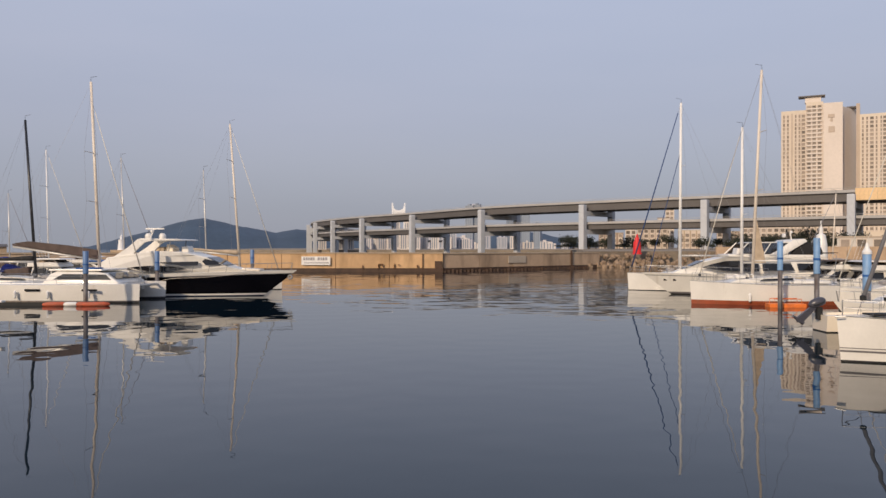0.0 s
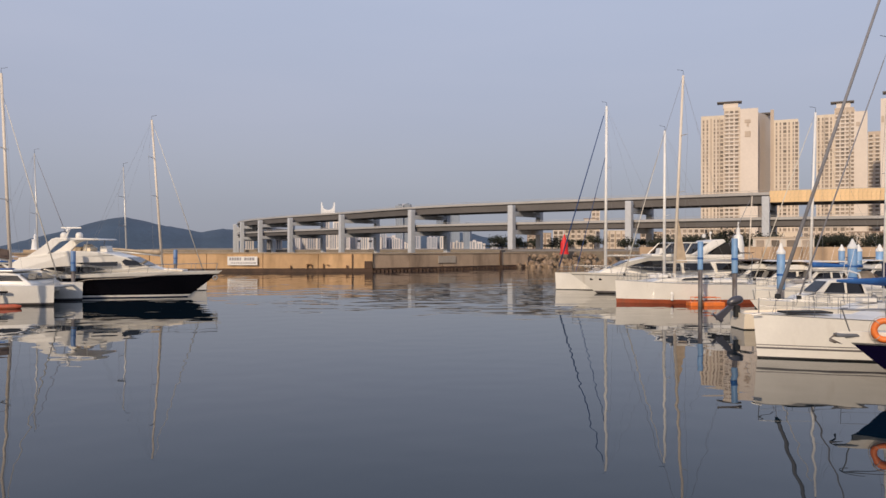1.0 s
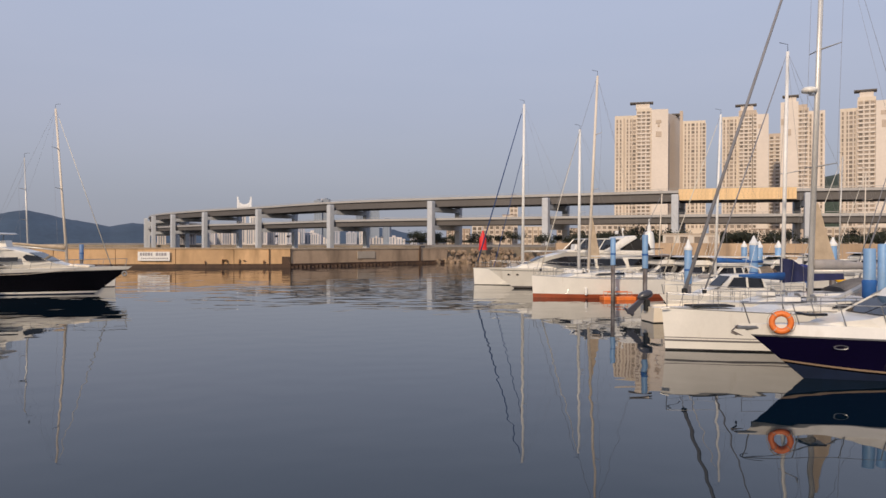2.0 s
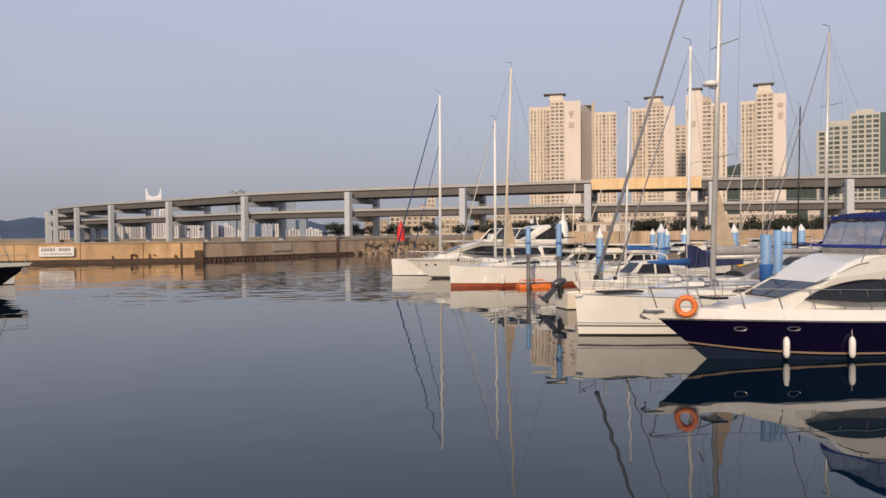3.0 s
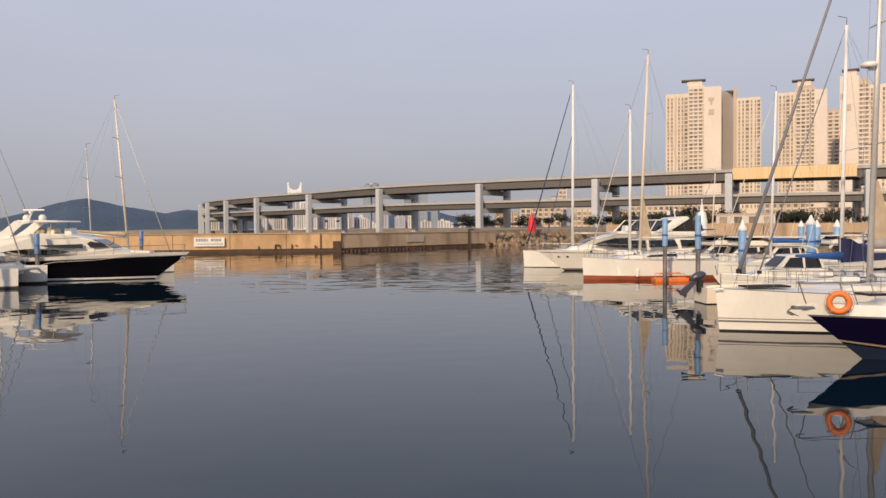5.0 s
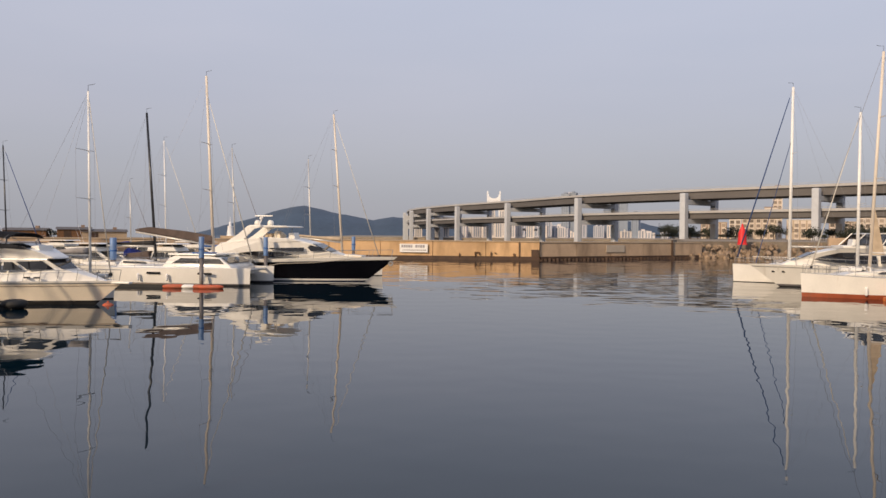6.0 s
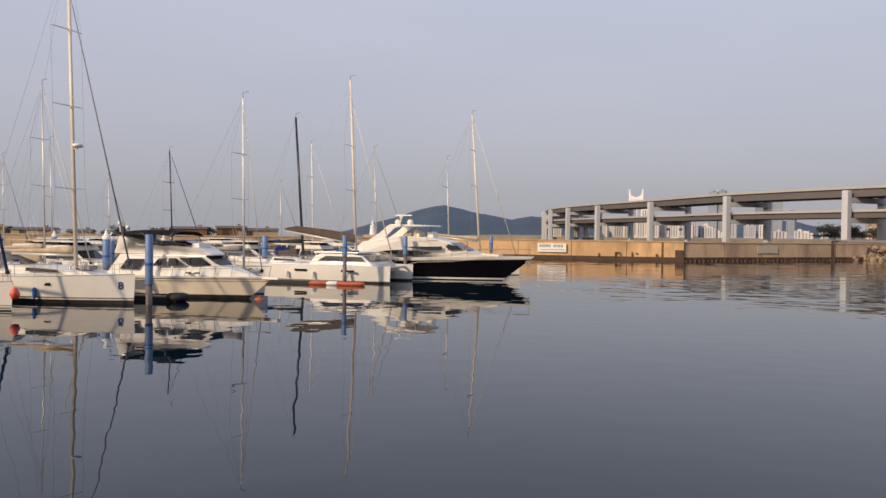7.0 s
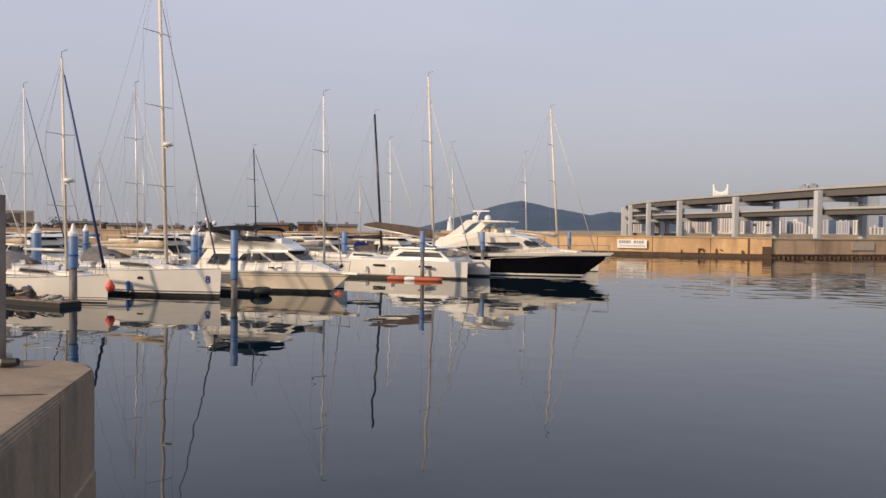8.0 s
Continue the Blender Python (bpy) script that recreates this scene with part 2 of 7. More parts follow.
def clear_vinyl(name, tint, gloss):
    m = bpy.data.materials.new(name)
    m.use_nodes = True
    n, l = m.node_tree.nodes, m.node_tree.links
    n.clear()
    o, mix, tr, gl = n.new("ShaderNodeOutputMaterial"), n.new("ShaderNodeMixShader"), n.new("ShaderNodeBsdfTransparent"), n.new("ShaderNodeBsdfGlossy")
    tc, no, bu = n.new("ShaderNodeTexCoord"), n.new("ShaderNodeTexNoise"), n.new("ShaderNodeBump")
    no.inputs["Scale"].default_value, no.inputs["Detail"].default_value = 1.7, 1.0
    bu.inputs["Distance"].default_value, bu.inputs["Strength"].default_value = 0.16, 1.0
    tr.inputs[0].default_value = tint
    gl.inputs["Roughness"].default_value = 0.08
    mix.inputs[0].default_value = gloss
    l.new(tc.outputs["Object"], no.inputs["Vector"])
    l.new(no.outputs["Fac"], bu.inputs["Height"])
    l.new(bu.outputs[0], gl.inputs["Normal"])
    l.new(tr.outputs[0], mix.inputs[1])
    l.new(gl.outputs[0], mix.inputs[2])
    l.new(mix.outputs[0], o.inputs[0])
    return m


VINYL = clear_vinyl("clear_vinyl_window", (0.93, 0.92, 0.91, 1), 0.34)
SMOKED = clear_vinyl("smoked_vinyl_window", (0.30, 0.30, 0.31, 1), 0.16)


def water_material():
    """Still harbour water: dark body, mirror surface, long lazy undulation, wind ripple on the outer basin."""
    m = bpy.data.materials.new("harbour_water")
    m.use_nodes = True
    n, l = m.node_tree.nodes, m.node_tree.links
    b = n["Principled BSDF"]
    b.inputs["Base Color"].default_value = (0.0013, 0.0100, 0.0175, 1)
    b.inputs["Roughness"].default_value, b.inputs["IOR"].default_value = 0.01, 1.34
    geo, sep = n.new("ShaderNodeNewGeometry"), n.new("ShaderNodeSeparateXYZ")
    l.new(geo.outputs["Position"], sep.inputs[0])

    def noise_at(scale, stretch, detail):
        m_, t_ = n.new("ShaderNodeMapping"), n.new("ShaderNodeTexNoise")
        m_.inputs["Scale"].default_value = stretch
        t_.inputs["Scale"].default_value, t_.inputs["Detail"].default_value = scale, detail
        l.new(geo.outputs["Position"], m_.inputs[0])
        l.new(m_.outputs[0], t_.inputs["Vector"])
        return t_

    def maths(op, a, b):
        k = n.new("ShaderNodeMath")
        k.operation = op
        for socket, v in zip(k.inputs, (a, b)):
            if isinstance(v, (int, float)):
                socket.default_value = v
            else:
                l.new(v, socket)
        return k.outputs[0]

    # the wind reaches the outer basin only; its edge is ragged
    patch = noise_at(0.10, (0.5, 1.0, 1.0), 4.0)
    reach = maths("ADD", maths("MULTIPLY", patch.outputs["Fac"], 22.0), sep.outputs["Y"])
    zone = n.new("ShaderNodeMapRange")
    zone.interpolation_type = "SMOOTHSTEP"
    zone.inputs["From Min"].default_value, zone.inputs["From Max"].default_value = 51.0, 60.0
    l.new(reach, zone.inputs["Value"])
    swell = noise_at(0.75, (1.0, 1.0, 1.0), 0.6)
    bu = n.new("ShaderNodeBump")
    bu.inputs["Strength"].default_value, bu.inputs["Distance"].default_value = 1.0, 1.0
    l.new(maths("MULTIPLY", swell.outputs["Fac"], 0.009), bu.inputs["Height"])
    # slopes of the ripple, added to the surface's own
    ripple = noise_at(1.0, (0.30, 1.15, 1.0), 3.5)
    slope = n.new("ShaderNodeSeparateColor")
    l.new(ripple.outputs["Color"], slope.inputs[0])
    steep = maths("ADD", maths("MULTIPLY", zone.outputs[0], 0.074), 0.008)
    sx = maths("MULTIPLY", maths("MULTIPLY", maths("SUBTRACT", slope.outputs[0], 0.5), steep), 0.45)
    sy = maths("MULTIPLY", maths("SUBTRACT", slope.outputs[1], 0.5), steep)
    tilt, add, unit = n.new("ShaderNodeCombineXYZ"), n.new("ShaderNodeVectorMath"), n.new("ShaderNodeVectorMath")
    l.new(sx, tilt.inputs[0])
    l.new(sy, tilt.inputs[1])
    unit.operation = "NORMALIZE"
    l.new(bu.outputs[0], add.inputs[0])
    l.new(tilt.outputs[0], add.inputs[1])
    l.new(add.outputs[0], unit.inputs[0])
    l.new(unit.outputs[0], b.inputs["Normal"])
    return m


WATER = water_material()


# ---------------------------------------------------------------- shape helpers


def part(name, bm, material, parent=None, label="", smooth=False):
    me = bpy.data.meshes.new(name)
    bmesh.ops.recalc_face_normals(bm, faces=bm.faces)
    if smooth:
        for f in bm.faces:
            f.smooth = smooth is True or f.calc_area() < smooth
    bm.to_mesh(me)
    bm.free()
    me.materials.append(material)
    ob = new(name, me)
    ob.parent = parent
    if label:
        ob["label"] = label
    return ob


def again(name, mesh, m, parent):
    """One more piece on a shared mesh."""
    ob = new(name, mesh)
    ob.parent = parent
    ob.matrix_basis = m
    return ob


def thing(name, label, category, m=None, group="", kind=""):
    ob = new(name)
    ob.empty_display_size = 0.3
    if m is not None:
        ob.matrix_basis = m
    return tagged(ob, label, category, group, kind)


def box(bm, x0, x1, y0, y1, z0, z1, bevel=0.0):
    vs = [bm.verts.new((x, y, z)) for x in (x0, x1) for y in (y0, y1) for z in (z0, z1)]
    fs = [bm.faces.new([vs[i] for i in q]) for q in ((0, 1, 3, 2), (4, 6, 7, 5), (0, 4, 5, 1), (2, 3, 7, 6), (0, 2, 6, 4), (1, 5, 7, 3))]
    if bevel:
        es = list({e for f in fs for e in f.edges})
        bmesh.ops.bevel(bm, geom=es, offset=bevel, segments=2, affect="EDGES", profile=0.6)
    return bm


def nb():
    return bmesh.new()


def tube(bm, p0, p1, r0, r1=None, seg=8, flat=1.0):
    """A round bar between two points; flat squeezes it along its second axis."""
    r1 = r0 if r1 is None else r1
    a, b = Vector(p0), Vector(p1)
    d = (b - a).normalized()
    s = d.orthogonal().normalized() if abs(d.z) < 0.95 else Vector((1, 0, 0))
    s = (s - d * s.dot(d)).normalized()
    w = d.cross(s)
    rings = []
    for c, r in ((a, r0), (b, r1)):
        rings.append([bm.verts.new(c + r * (math.cos(k * math.tau / seg) * s + flat * math.sin(k * math.tau / seg) * w)) for k in range(seg)])
    for k in range(seg):
        bm.faces.new((rings[0][k], rings[0][(k + 1) % seg], rings[1][(k + 1) % seg], rings[1][k]))
    bm.faces.new(rings[0][::-1])
    bm.faces.new(rings[1])
    return bm


def pipe(bm, pts, r, seg=6):
    p = [Vector(q) for q in pts]
    side = None
    rings = []
    for i, c in enumerate(p):
        d = (p[min(i + 1, len(p) - 1)] - p[max(i - 1, 0)]).normalized()
        side = side if side is not None else (d.orthogonal() if abs(d.z) < 0.95 else Vector((1, 0, 0)))
        side = (side - d * side.dot(d)).normalized()
        w = d.cross(side)
        rings.append([bm.verts.new(c + r * (math.cos(k * math.tau / seg) * side + math.sin(k * math.tau / seg) * w)) for k in range(seg)])
    for a, b in zip(rings, rings[1:]):
        for k in range(seg):
            bm.faces.new((a[k], a[(k + 1) % seg], b[(k + 1) % seg], b[k]))
    bm.faces.new(rings[0][::-1])
    bm.faces.new(rings[-1])
    return bm


def lathe(bm, profile, seg=16, at=(0, 0, 0)):
    """profile: (radius, z) from bottom to top."""
    rings = []
    for r, z in profile:
        if r < 1e-4:
            rings.append([bm.verts.new((at[0], at[1], at[2] + z))])
        else:
            rings.append([bm.verts.new((at[0] + r * math.cos(k * math.tau / seg), at[1] + r * math.sin(k * math.tau / seg), at[2] + z)) for k in range(seg)])
    for a, b in zip(rings, rings[1:]):
        for k in range(seg):
            j = (k + 1) % seg
            if len(a) == 1:
                bm.faces.new((a[0], b[j], b[k]))
            elif len(b) == 1:
                bm.faces.new((a[k], a[j], b[0]))
            else:
                bm.faces.new((a[k], a[j], b[j], b[k]))
    for ring in (rings[0], rings[-1]):
        if len(ring) > 2:
            bm.faces.new(ring)
    return bm


def prism(profile, half, bevel=0.05, seg=2):
    """A cabin: its side outline (x, z) carried across the beam; half(x, z) is its half width there."""
    bm = nb()
    left = [bm.verts.new((x, half(x, z), z)) for x, z in profile]
    right = [bm.verts.new((x, -half(x, z), z)) for x, z in profile]
    bm.faces.new(left)
    bm.faces.new(right[::-1])
    n = len(profile)
    for i in range(n):
        j = (i + 1) % n
        bm.faces.new((left[i], left[j], right[j], right[i]))
    if bevel:
        bmesh.ops.bevel(bm, geom=list(bm.edges), offset=bevel, segments=seg, affect="EDGES", profile=0.6, clamp_overlap=True)
    return bm


def side_panel(profile, half, side, lift=0.015, thick=0.03):
    """A pane or trim that follows a cabin's side."""
    bm = nb()
    rings = [[bm.verts.new((x, side * (half(x, z) + d), z)) for x, z in profile] for d in (lift, lift - thick)]
    bm.faces.new(rings[0])
    bm.faces.new(rings[1][::-1])
    n = len(profile)
    for i in range(n):
        j = (i + 1) % n
        bm.faces.new((rings[0][i], rings[0][j], rings[1][j], rings[1][i]))
    return bm


def slab(corners, thick):
    """A flat pane through corners, with thickness along its normal."""
    c = [Vector(p) for p in corners]
    nrm = (c[1] - c[0]).cross(c[2] - c[0]).normalized() * thick * 0.5
    bm = nb()
    a = [bm.verts.new(p + nrm) for p in c]
    b = [bm.verts.new(p - nrm) for p in c]
    bm.faces.new(a)
    bm.faces.new(b[::-1])
    for i in range(len(c)):
        j = (i + 1) % len(c)
        bm.faces.new((a[i], a[j], b[j], b[i]))
    return bm


def smooth_path(pts, steps=6):
    """Catmull-Rom through the points."""
    out = []
    p = [Vector(q) for q in pts]
    p = [p[0] * 2 - p[1]] + p + [p[-1] * 2 - p[-2]]
    for a, b, c, d in zip(p, p[1:], p[2:], p[3:]):
        for k in range(steps):
            t = k / steps
            out.append(0.5 * ((2 * b) + (c - a) * t + (2 * a - 5 * b + 4 * c - d) * t * t + (3 * b - a - 3 * c + d) * t ** 3))
    return out + [p[-2]]


class Hull:
    """The lines of a hull. x runs forward from the stem's foot at 0 (stern at -length); z = 0 is the water."""

    def __init__(self, length, beam, bow, stern, rake, stern_width=0.8, flare=0.8, full=2.2, widest=0.45, wl=0.86, dip=0.0, stern_rake=0.0, tumble=0.0, sweep_pow=6):
        self.length, self.beam, self.bow, self.stern, self.rake = length, beam, bow, stern, rake
        self.tumble, self.sweep_pow = tumble, sweep_pow
        self.stern_width, self.flare, self.full, self.widest, self.wl, self.dip, self.stern_rake = stern_width, flare, full, widest, wl, dip, stern_rake

    def sheer(self, u):
        return self.stern + (self.bow - self.stern) * u ** 1.6 - self.dip * math.sin(math.pi * u)

    def deck_half(self, u):
        if u < self.widest:
            return self.beam / 2 * (self.stern_width + (1 - self.stern_width) * math.sin(math.pi / 2 * u / self.widest))
        return self.beam / 2 * max(0.0, 1 - ((u - self.widest) / (1 - self.widest)) ** self.full)

    def at(self, u, z, side):
        w = z / self.sheer(u)
        top = self.deck_half(u)
        foot = top * self.wl * (1 - 0.35 * u ** 4)
        y = foot + (top - foot) * max(w, 0) ** self.flare if w >= 0 else foot * (1 + 0.7 * w)
        if self.tumble and z > self.sheer(u) - self.tumble:
            y = max(0.0, y - 0.75 * (z - self.sheer(u) + self.tumble) * min(1.0, top / 0.6))
        x = -self.length + u * self.length + self.rake * w * u ** self.sweep_pow - self.stern_rake * w * (1 - u) ** 6
        return Vector((x, side * y, z))

    def band(self, z0, z1, rows=3, lift=0.0, n=26, u0=0.0, transom=True, rise=0.0):
        """A strake from height z0 to z1 (None: the sheer), both sides, with the transom."""
        bm = nb()
        grid = {}
        for side in (1, -1):
            for i in range(n + 1):
                u = u0 + (1 - u0) * (i / n) ** 0.85
                a = z0 if z0 is not None else self.sheer(u)
                top = self.sheer(u) if z1 is None else (self.sheer(u) + z1 if z1 < 0 and z0 >= 0 else z1)
                if z0 is not None and z0 < 0 and z1 is not None and z1 < 0:
                    a, top = self.sheer(u) + z0, self.sheer(u) + z1
                elif rise:
                    a += rise * u ** 7 if z0 >= 0 else 0.0
                    top += rise * u ** 7 if z1 is not None and z1 >= 0 else 0.0
                for k in range(rows + 1):
                    p = self.at(u, a + (top - a) * k / rows, side)
                    p.y += side * lift
                    grid[side, i, k] = bm.verts.new(p)
            for i in range(n):
                for k in range(rows):
                    bm.faces.new((grid[side, i, k], grid[side, i + 1, k], grid[side, i + 1, k + 1], grid[side, i, k + 1]))
        if transom and u0 == 0:
            for k in range(rows):
                bm.faces.new([bm.verts.new(grid[s, 0, j].co) for s, j in ((1, k), (1, k + 1), (-1, k + 1), (-1, k))])
        return bm

    def deck(self, drop=0.05, camber=0.08, n=20, inset=0.02):
        bm = nb()
        rows = []
        for i in range(n + 1):
            u = i / n * 0.995
            z = self.sheer(u) - drop
            p = self.at(u, z, 1)
            y = max(p.y - inset, 0.01)
            rows.append([bm.verts.new((p.x, y * k / 4, z + camber * (1 - (k / 4) ** 2) * (y / (self.beam / 2)))) for k in range(-4, 5)])
        for a, b in zip(rows, rows[1:]):
            for k in range(8):
                bm.faces.new((a[k], b[k], b[k + 1], a[k + 1]))
        return bm


def rail(parent, hull, u0, u1, height, posts, wires=1, r=0.012, lean=0.0, name="guard_rail", drop=0.0):
    """Stanchions with a top rail and wires along both sides; each stanchion is a part."""
    for side in (1, -1):
        tops = []
        for i in range(posts + 1):
            u = u0 + (u1 - u0) * i / posts
            f = hull.at(u, hull.sheer(u), side) + Vector((0, -side * 0.08, -drop))
            t = f + Vector((lean, 0, height))
            tops.append((f, t))
            part("stanchion", tube(nb(), f, t, r, seg=6), STEEL, parent)
        for k in range(1, wires + 1):
            line = [f.lerp(t, k / wires) for f, t in tops]
            part(name if k == wires else "lifeline", pipe(nb(), line, r if k == wires else r * 0.6, 6), STEEL, parent)


def spar(parent, name, p0, p1, r, material, flat=0.75, taper=0.75, label=""):
    return part(name, tube(nb(), p0, p1, r, r * taper, 12, flat), material, parent, label, smooth=True)


def rig(parent, foot, height, hull, material=ALU, r=0.085, rake=0.25, spreaders=(0.45, 0.72), spread=0.75, boom=0.0, boom_z=1.4, boom_mat=ALU, cover=None, stay=None,
        stay_r=0.035, stay_at=None, stay_top=1.0, back=True, radar=0.0, wind=True, stay_mat=None, bx=0.0):
    """Mast, spreaders, boom with its stowed sail, shrouds and stays."""
    f = Vector(foot)
    top = f + Vector((-rake, 0, height))
    mast = spar(parent, "mast", f, top, r, material)
    along = lambda k: f.lerp(top, k)
    tips = []
    for k in spreaders:
        c = along(k)
        for side in (1, -1):
            tip = c + Vector((-0.25, side * spread, 0.06))
            part("spreader", tube(nb(), c, tip, 0.035, 0.02, 6, 0.5), material, mast)
            tips.append((side, tip))
    u = min(0.9, max(0.1, 1 + f.x / hull.length))
    for side in (1, -1):
        chain = hull.at(u - 0.02, hull.sheer(u), side) - Vector((0, side * 0.12, 0))
        pts = [chain] + [t for s, t in tips if s == side] + [along(0.97)]
        part("shroud", pipe(nb(), pts, 0.0065, 5), WIRE, parent)
    if stay_at is not None:
        s0, s1 = Vector(stay_at), along(stay_top)
        part("forestay", tube(nb(), s0, s1, 0.012, 0.012, 5), WIRE, parent)
        if stay_r:
            part("furled_foresail", tube(nb(), s0.lerp(s1, 0.04), s0.lerp(s1, 0.94), stay_r, stay_r * 0.55, 8), stay_mat or FURLED, parent, "rolled foresail in its cover", smooth=True)
            part("furler_drum", lathe(nb(), ((0.05, -0.1), (0.11, -0.08), (0.11, 0.06), (0.05, 0.1)), 10, s0.lerp(s1, 0.035)), RUBBER, parent)
    if back:
        part("backstay", tube(nb(), (-hull.length + 0.25, 0, hull.stern), along(0.995), 0.0065, 0.0065, 5), WIRE, parent)
    if boom:
        b0 = f + Vector((-0.15, 0, boom_z))
        b1 = b0 + Vector((-boom, 0, bx))
        boom_ob = spar(parent, "boom", b0, b1, 0.09, boom_mat, 0.8, 0.9)
        if cover is not None:
            bm = nb()
            n = 10
            rings = []
            for i in range(n + 1):
                k = i / n
                c = b0.lerp(b1, k) + Vector((0, 0, 0.10))
                hgt, wid = (0.40 - 0.24 * k) * (1 + 0.10 * math.sin(9 * k)), 0.17 - 0.06 * k
                rings.append([bm.verts.new(c + Vector((0, wid * math.cos(a), hgt * (0.5 + 0.5 * math.sin(a)) - 0.02))) for a in (j * math.tau / 10 for j in range(10))])
            for a, b in zip(rings, rings[1:]):
                for j in range(10):
                    bm.faces.new((a[j], a[(j + 1) % 10], b[(j + 1) % 10], b[j]))
            bm.faces.new(rings[0])
            bm.faces.new(rings[-1])
            part("sail_cover", bm, cover, boom_ob, "stowed mainsail in its canvas cover", smooth=True)
        part("topping_lift", tube(nb(), b1, along(0.99), 0.005, 0.005, 4), WIRE, parent)
    if radar:
        c = along(radar) + Vector((0.35, 0, 0))
        part("radar_dome", lathe(nb(), ((0.12, -0.10), (0.28, -0.06), (0.30, 0.04), (0.22, 0.13), (0.0, 0.16)), 14, c), WHITE, mast, smooth=True)
        part("radar_bracket", box(nb(), -0.05, 0.35, -0.04, 0.04, -0.18, -0.11), ALU, mast).location = along(radar)
    if wind:
        part("wind_vane", pipe(nb(), [top, top + Vector((0, 0, 0.35)), top + Vector((0.45, 0, 0.42))], 0.015, 5), CARBON, mast)
    return top


# ---------------------------------------------------------------- water, quay, sea wall, shore


def polar(az, d):
    """Place at a bearing (degrees to the right of north) and a distance."""
    return d * math.sin(radians(az)), d * math.cos(radians(az))


bm = nb()
ring = [bm.verts.new(p) for p in ((-3400, -600, 0), (3400, -600, 0), (3400, 3400, 0), (-3400, 3400, 0))]
bm.faces.new(ring)
tagged(part("water", bm, WATER), "calm slate-blue harbour water with mirror reflections", "water", kind="structure")


def upright_block(poly, z0, z1, bevel=0.0):
    bm = nb()
    lo = [bm.verts.new((x, y, z0)) for x, y in poly]
    hi = [bm.verts.new((x, y, z1)) for x, y in poly]
    bm.faces.new(lo[::-1])
    bm.faces.new(hi)
    for i in range(len(poly)):
        j = (i + 1) % len(poly)
        bm.faces.new((lo[i], lo[j], hi[j], hi[i]))
    if bevel:
        bmesh.ops.bevel(bm, geom=[e for e in bm.edges if e.verts[0].co.z > z1 - 0.01 or e.verts[1].co.z > z1 - 0.01], offset=bevel, segments=5, affect="EDGES", profile=0.5)
    return bm


# the quay under the camera: its edge bends outward to a rounded end block
EDGE = Vector((-0.58, 0.815))
quay = thing("quay", "grey-brown weathered concrete quay with rounded edge", "quay", kind="structure")
end0, end1, joint = Vector((-4.2, 1.9)), Vector((-7.18, 6.05)), Vector((-6.36, 4.91))
inward = Vector((-0.815, -0.58))


rear0, rear1 = end0 + inward * 5.5, joint + inward * 5.5
part("end_block", upright_block([tuple(end0), (-7.12, 5.98), (-7.38, 6.28), (-7.85, 6.36), (-9.2, 5.75), (-12.5, 3.0), tuple(rear1), tuple(rear0)], -1.0, 2.40, 0.14), QUAY, quay)
joint_line = [(joint + inward * 5.0).to_3d() + Vector((0, 0, 2.40)), (joint + inward * 0.16).to_3d() + Vector((0, 0, 2.40))]
joint_line += [(joint + inward * 0.14 * (1 - math.sin(a))).to_3d() + Vector((0, 0, 2.26 + 0.14 * math.cos(a))) for a in (0.4, 0.8, 1.2, 1.57)]
joint_line.append(joint.to_3d() + Vector((0, 0, -0.5)))
part("joint_filler", pipe(nb(), joint_line, 0.011, 6), TIDE, quay, "thin dark casting joint")
part("standing_platform", upright_block([(-4.3, 1.7), (14, 0.9), (14, -30), (-40, -30), (-40, -2), (-8.8, -1.2)], -1.0, 2.39, 0.08), QUAY, quay)
part("lower_ledge", upright_block([((joint + EDGE * 0.02 - inward * 0.05).x, (joint + EDGE * 0.02 - inward * 0.05).y), ((end1 - EDGE * 0.05 - inward * 0.05).x, (end1 - EDGE * 0.05 - inward * 0.05).y), ((end1 + inward).x, (end1 + inward).y), ((joint + inward).x, (joint + inward).y)], -1.0, 1.28, 0.03), QUAY, quay)

# sea wall: a straight bright length, then one that runs back to the rocks
sea_wall = thing("sea_wall", "long ochre concrete sea wall with dark tidal foot", "wall", kind="structure")
random.seed(4)


def wall_run(a, b, n, top, material, name, skew=0.0):
    """Cast lengths of wall from a to b with open joints, a coping and a dark weedy foot."""
    a, b = Vector(a), Vector(b)
    d = (b - a) / n
    back = Vector((-d.y, d.x)).normalized() * 4.0
    for i in range(n):
        p, q = a + d * i, a + d * (i + 1)
        gap = d.normalized() * 0.04
        off = back * random.uniform(0.0, 0.012)
        poly = [p + gap + off, q - gap + off, q - gap + back, p + gap + back]
        part(name, upright_block([(v.x, v.y) for v in poly], 0.60, top - 0.22 + random.uniform(-0.03, 0.03), 0.0), material, sea_wall)
    f = back * -0.06
    poly = [a + f, b + f, b + back, a + back]
    part("wall_foot", upright_block([(v.x, v.y) for v in poly], -1.5, 0.60), TIDE, sea_wall, "dark wet weedy foot")
    f = back * -0.02
    poly = [a + f, b + f, b + back, a + back]
    part("coping", upright_block([(v.x, v.y) for v in poly], top - 0.2, top), COPING, sea_wall, "thin weathered coping")


# First and last runs take WALL2, whose colour holds their shade.
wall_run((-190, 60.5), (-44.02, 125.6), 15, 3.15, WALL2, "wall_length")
wall_run((-44, 125.6), (0, 126.5), 5, 3.15, WALL, "wall_length")
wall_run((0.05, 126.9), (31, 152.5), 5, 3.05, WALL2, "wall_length")
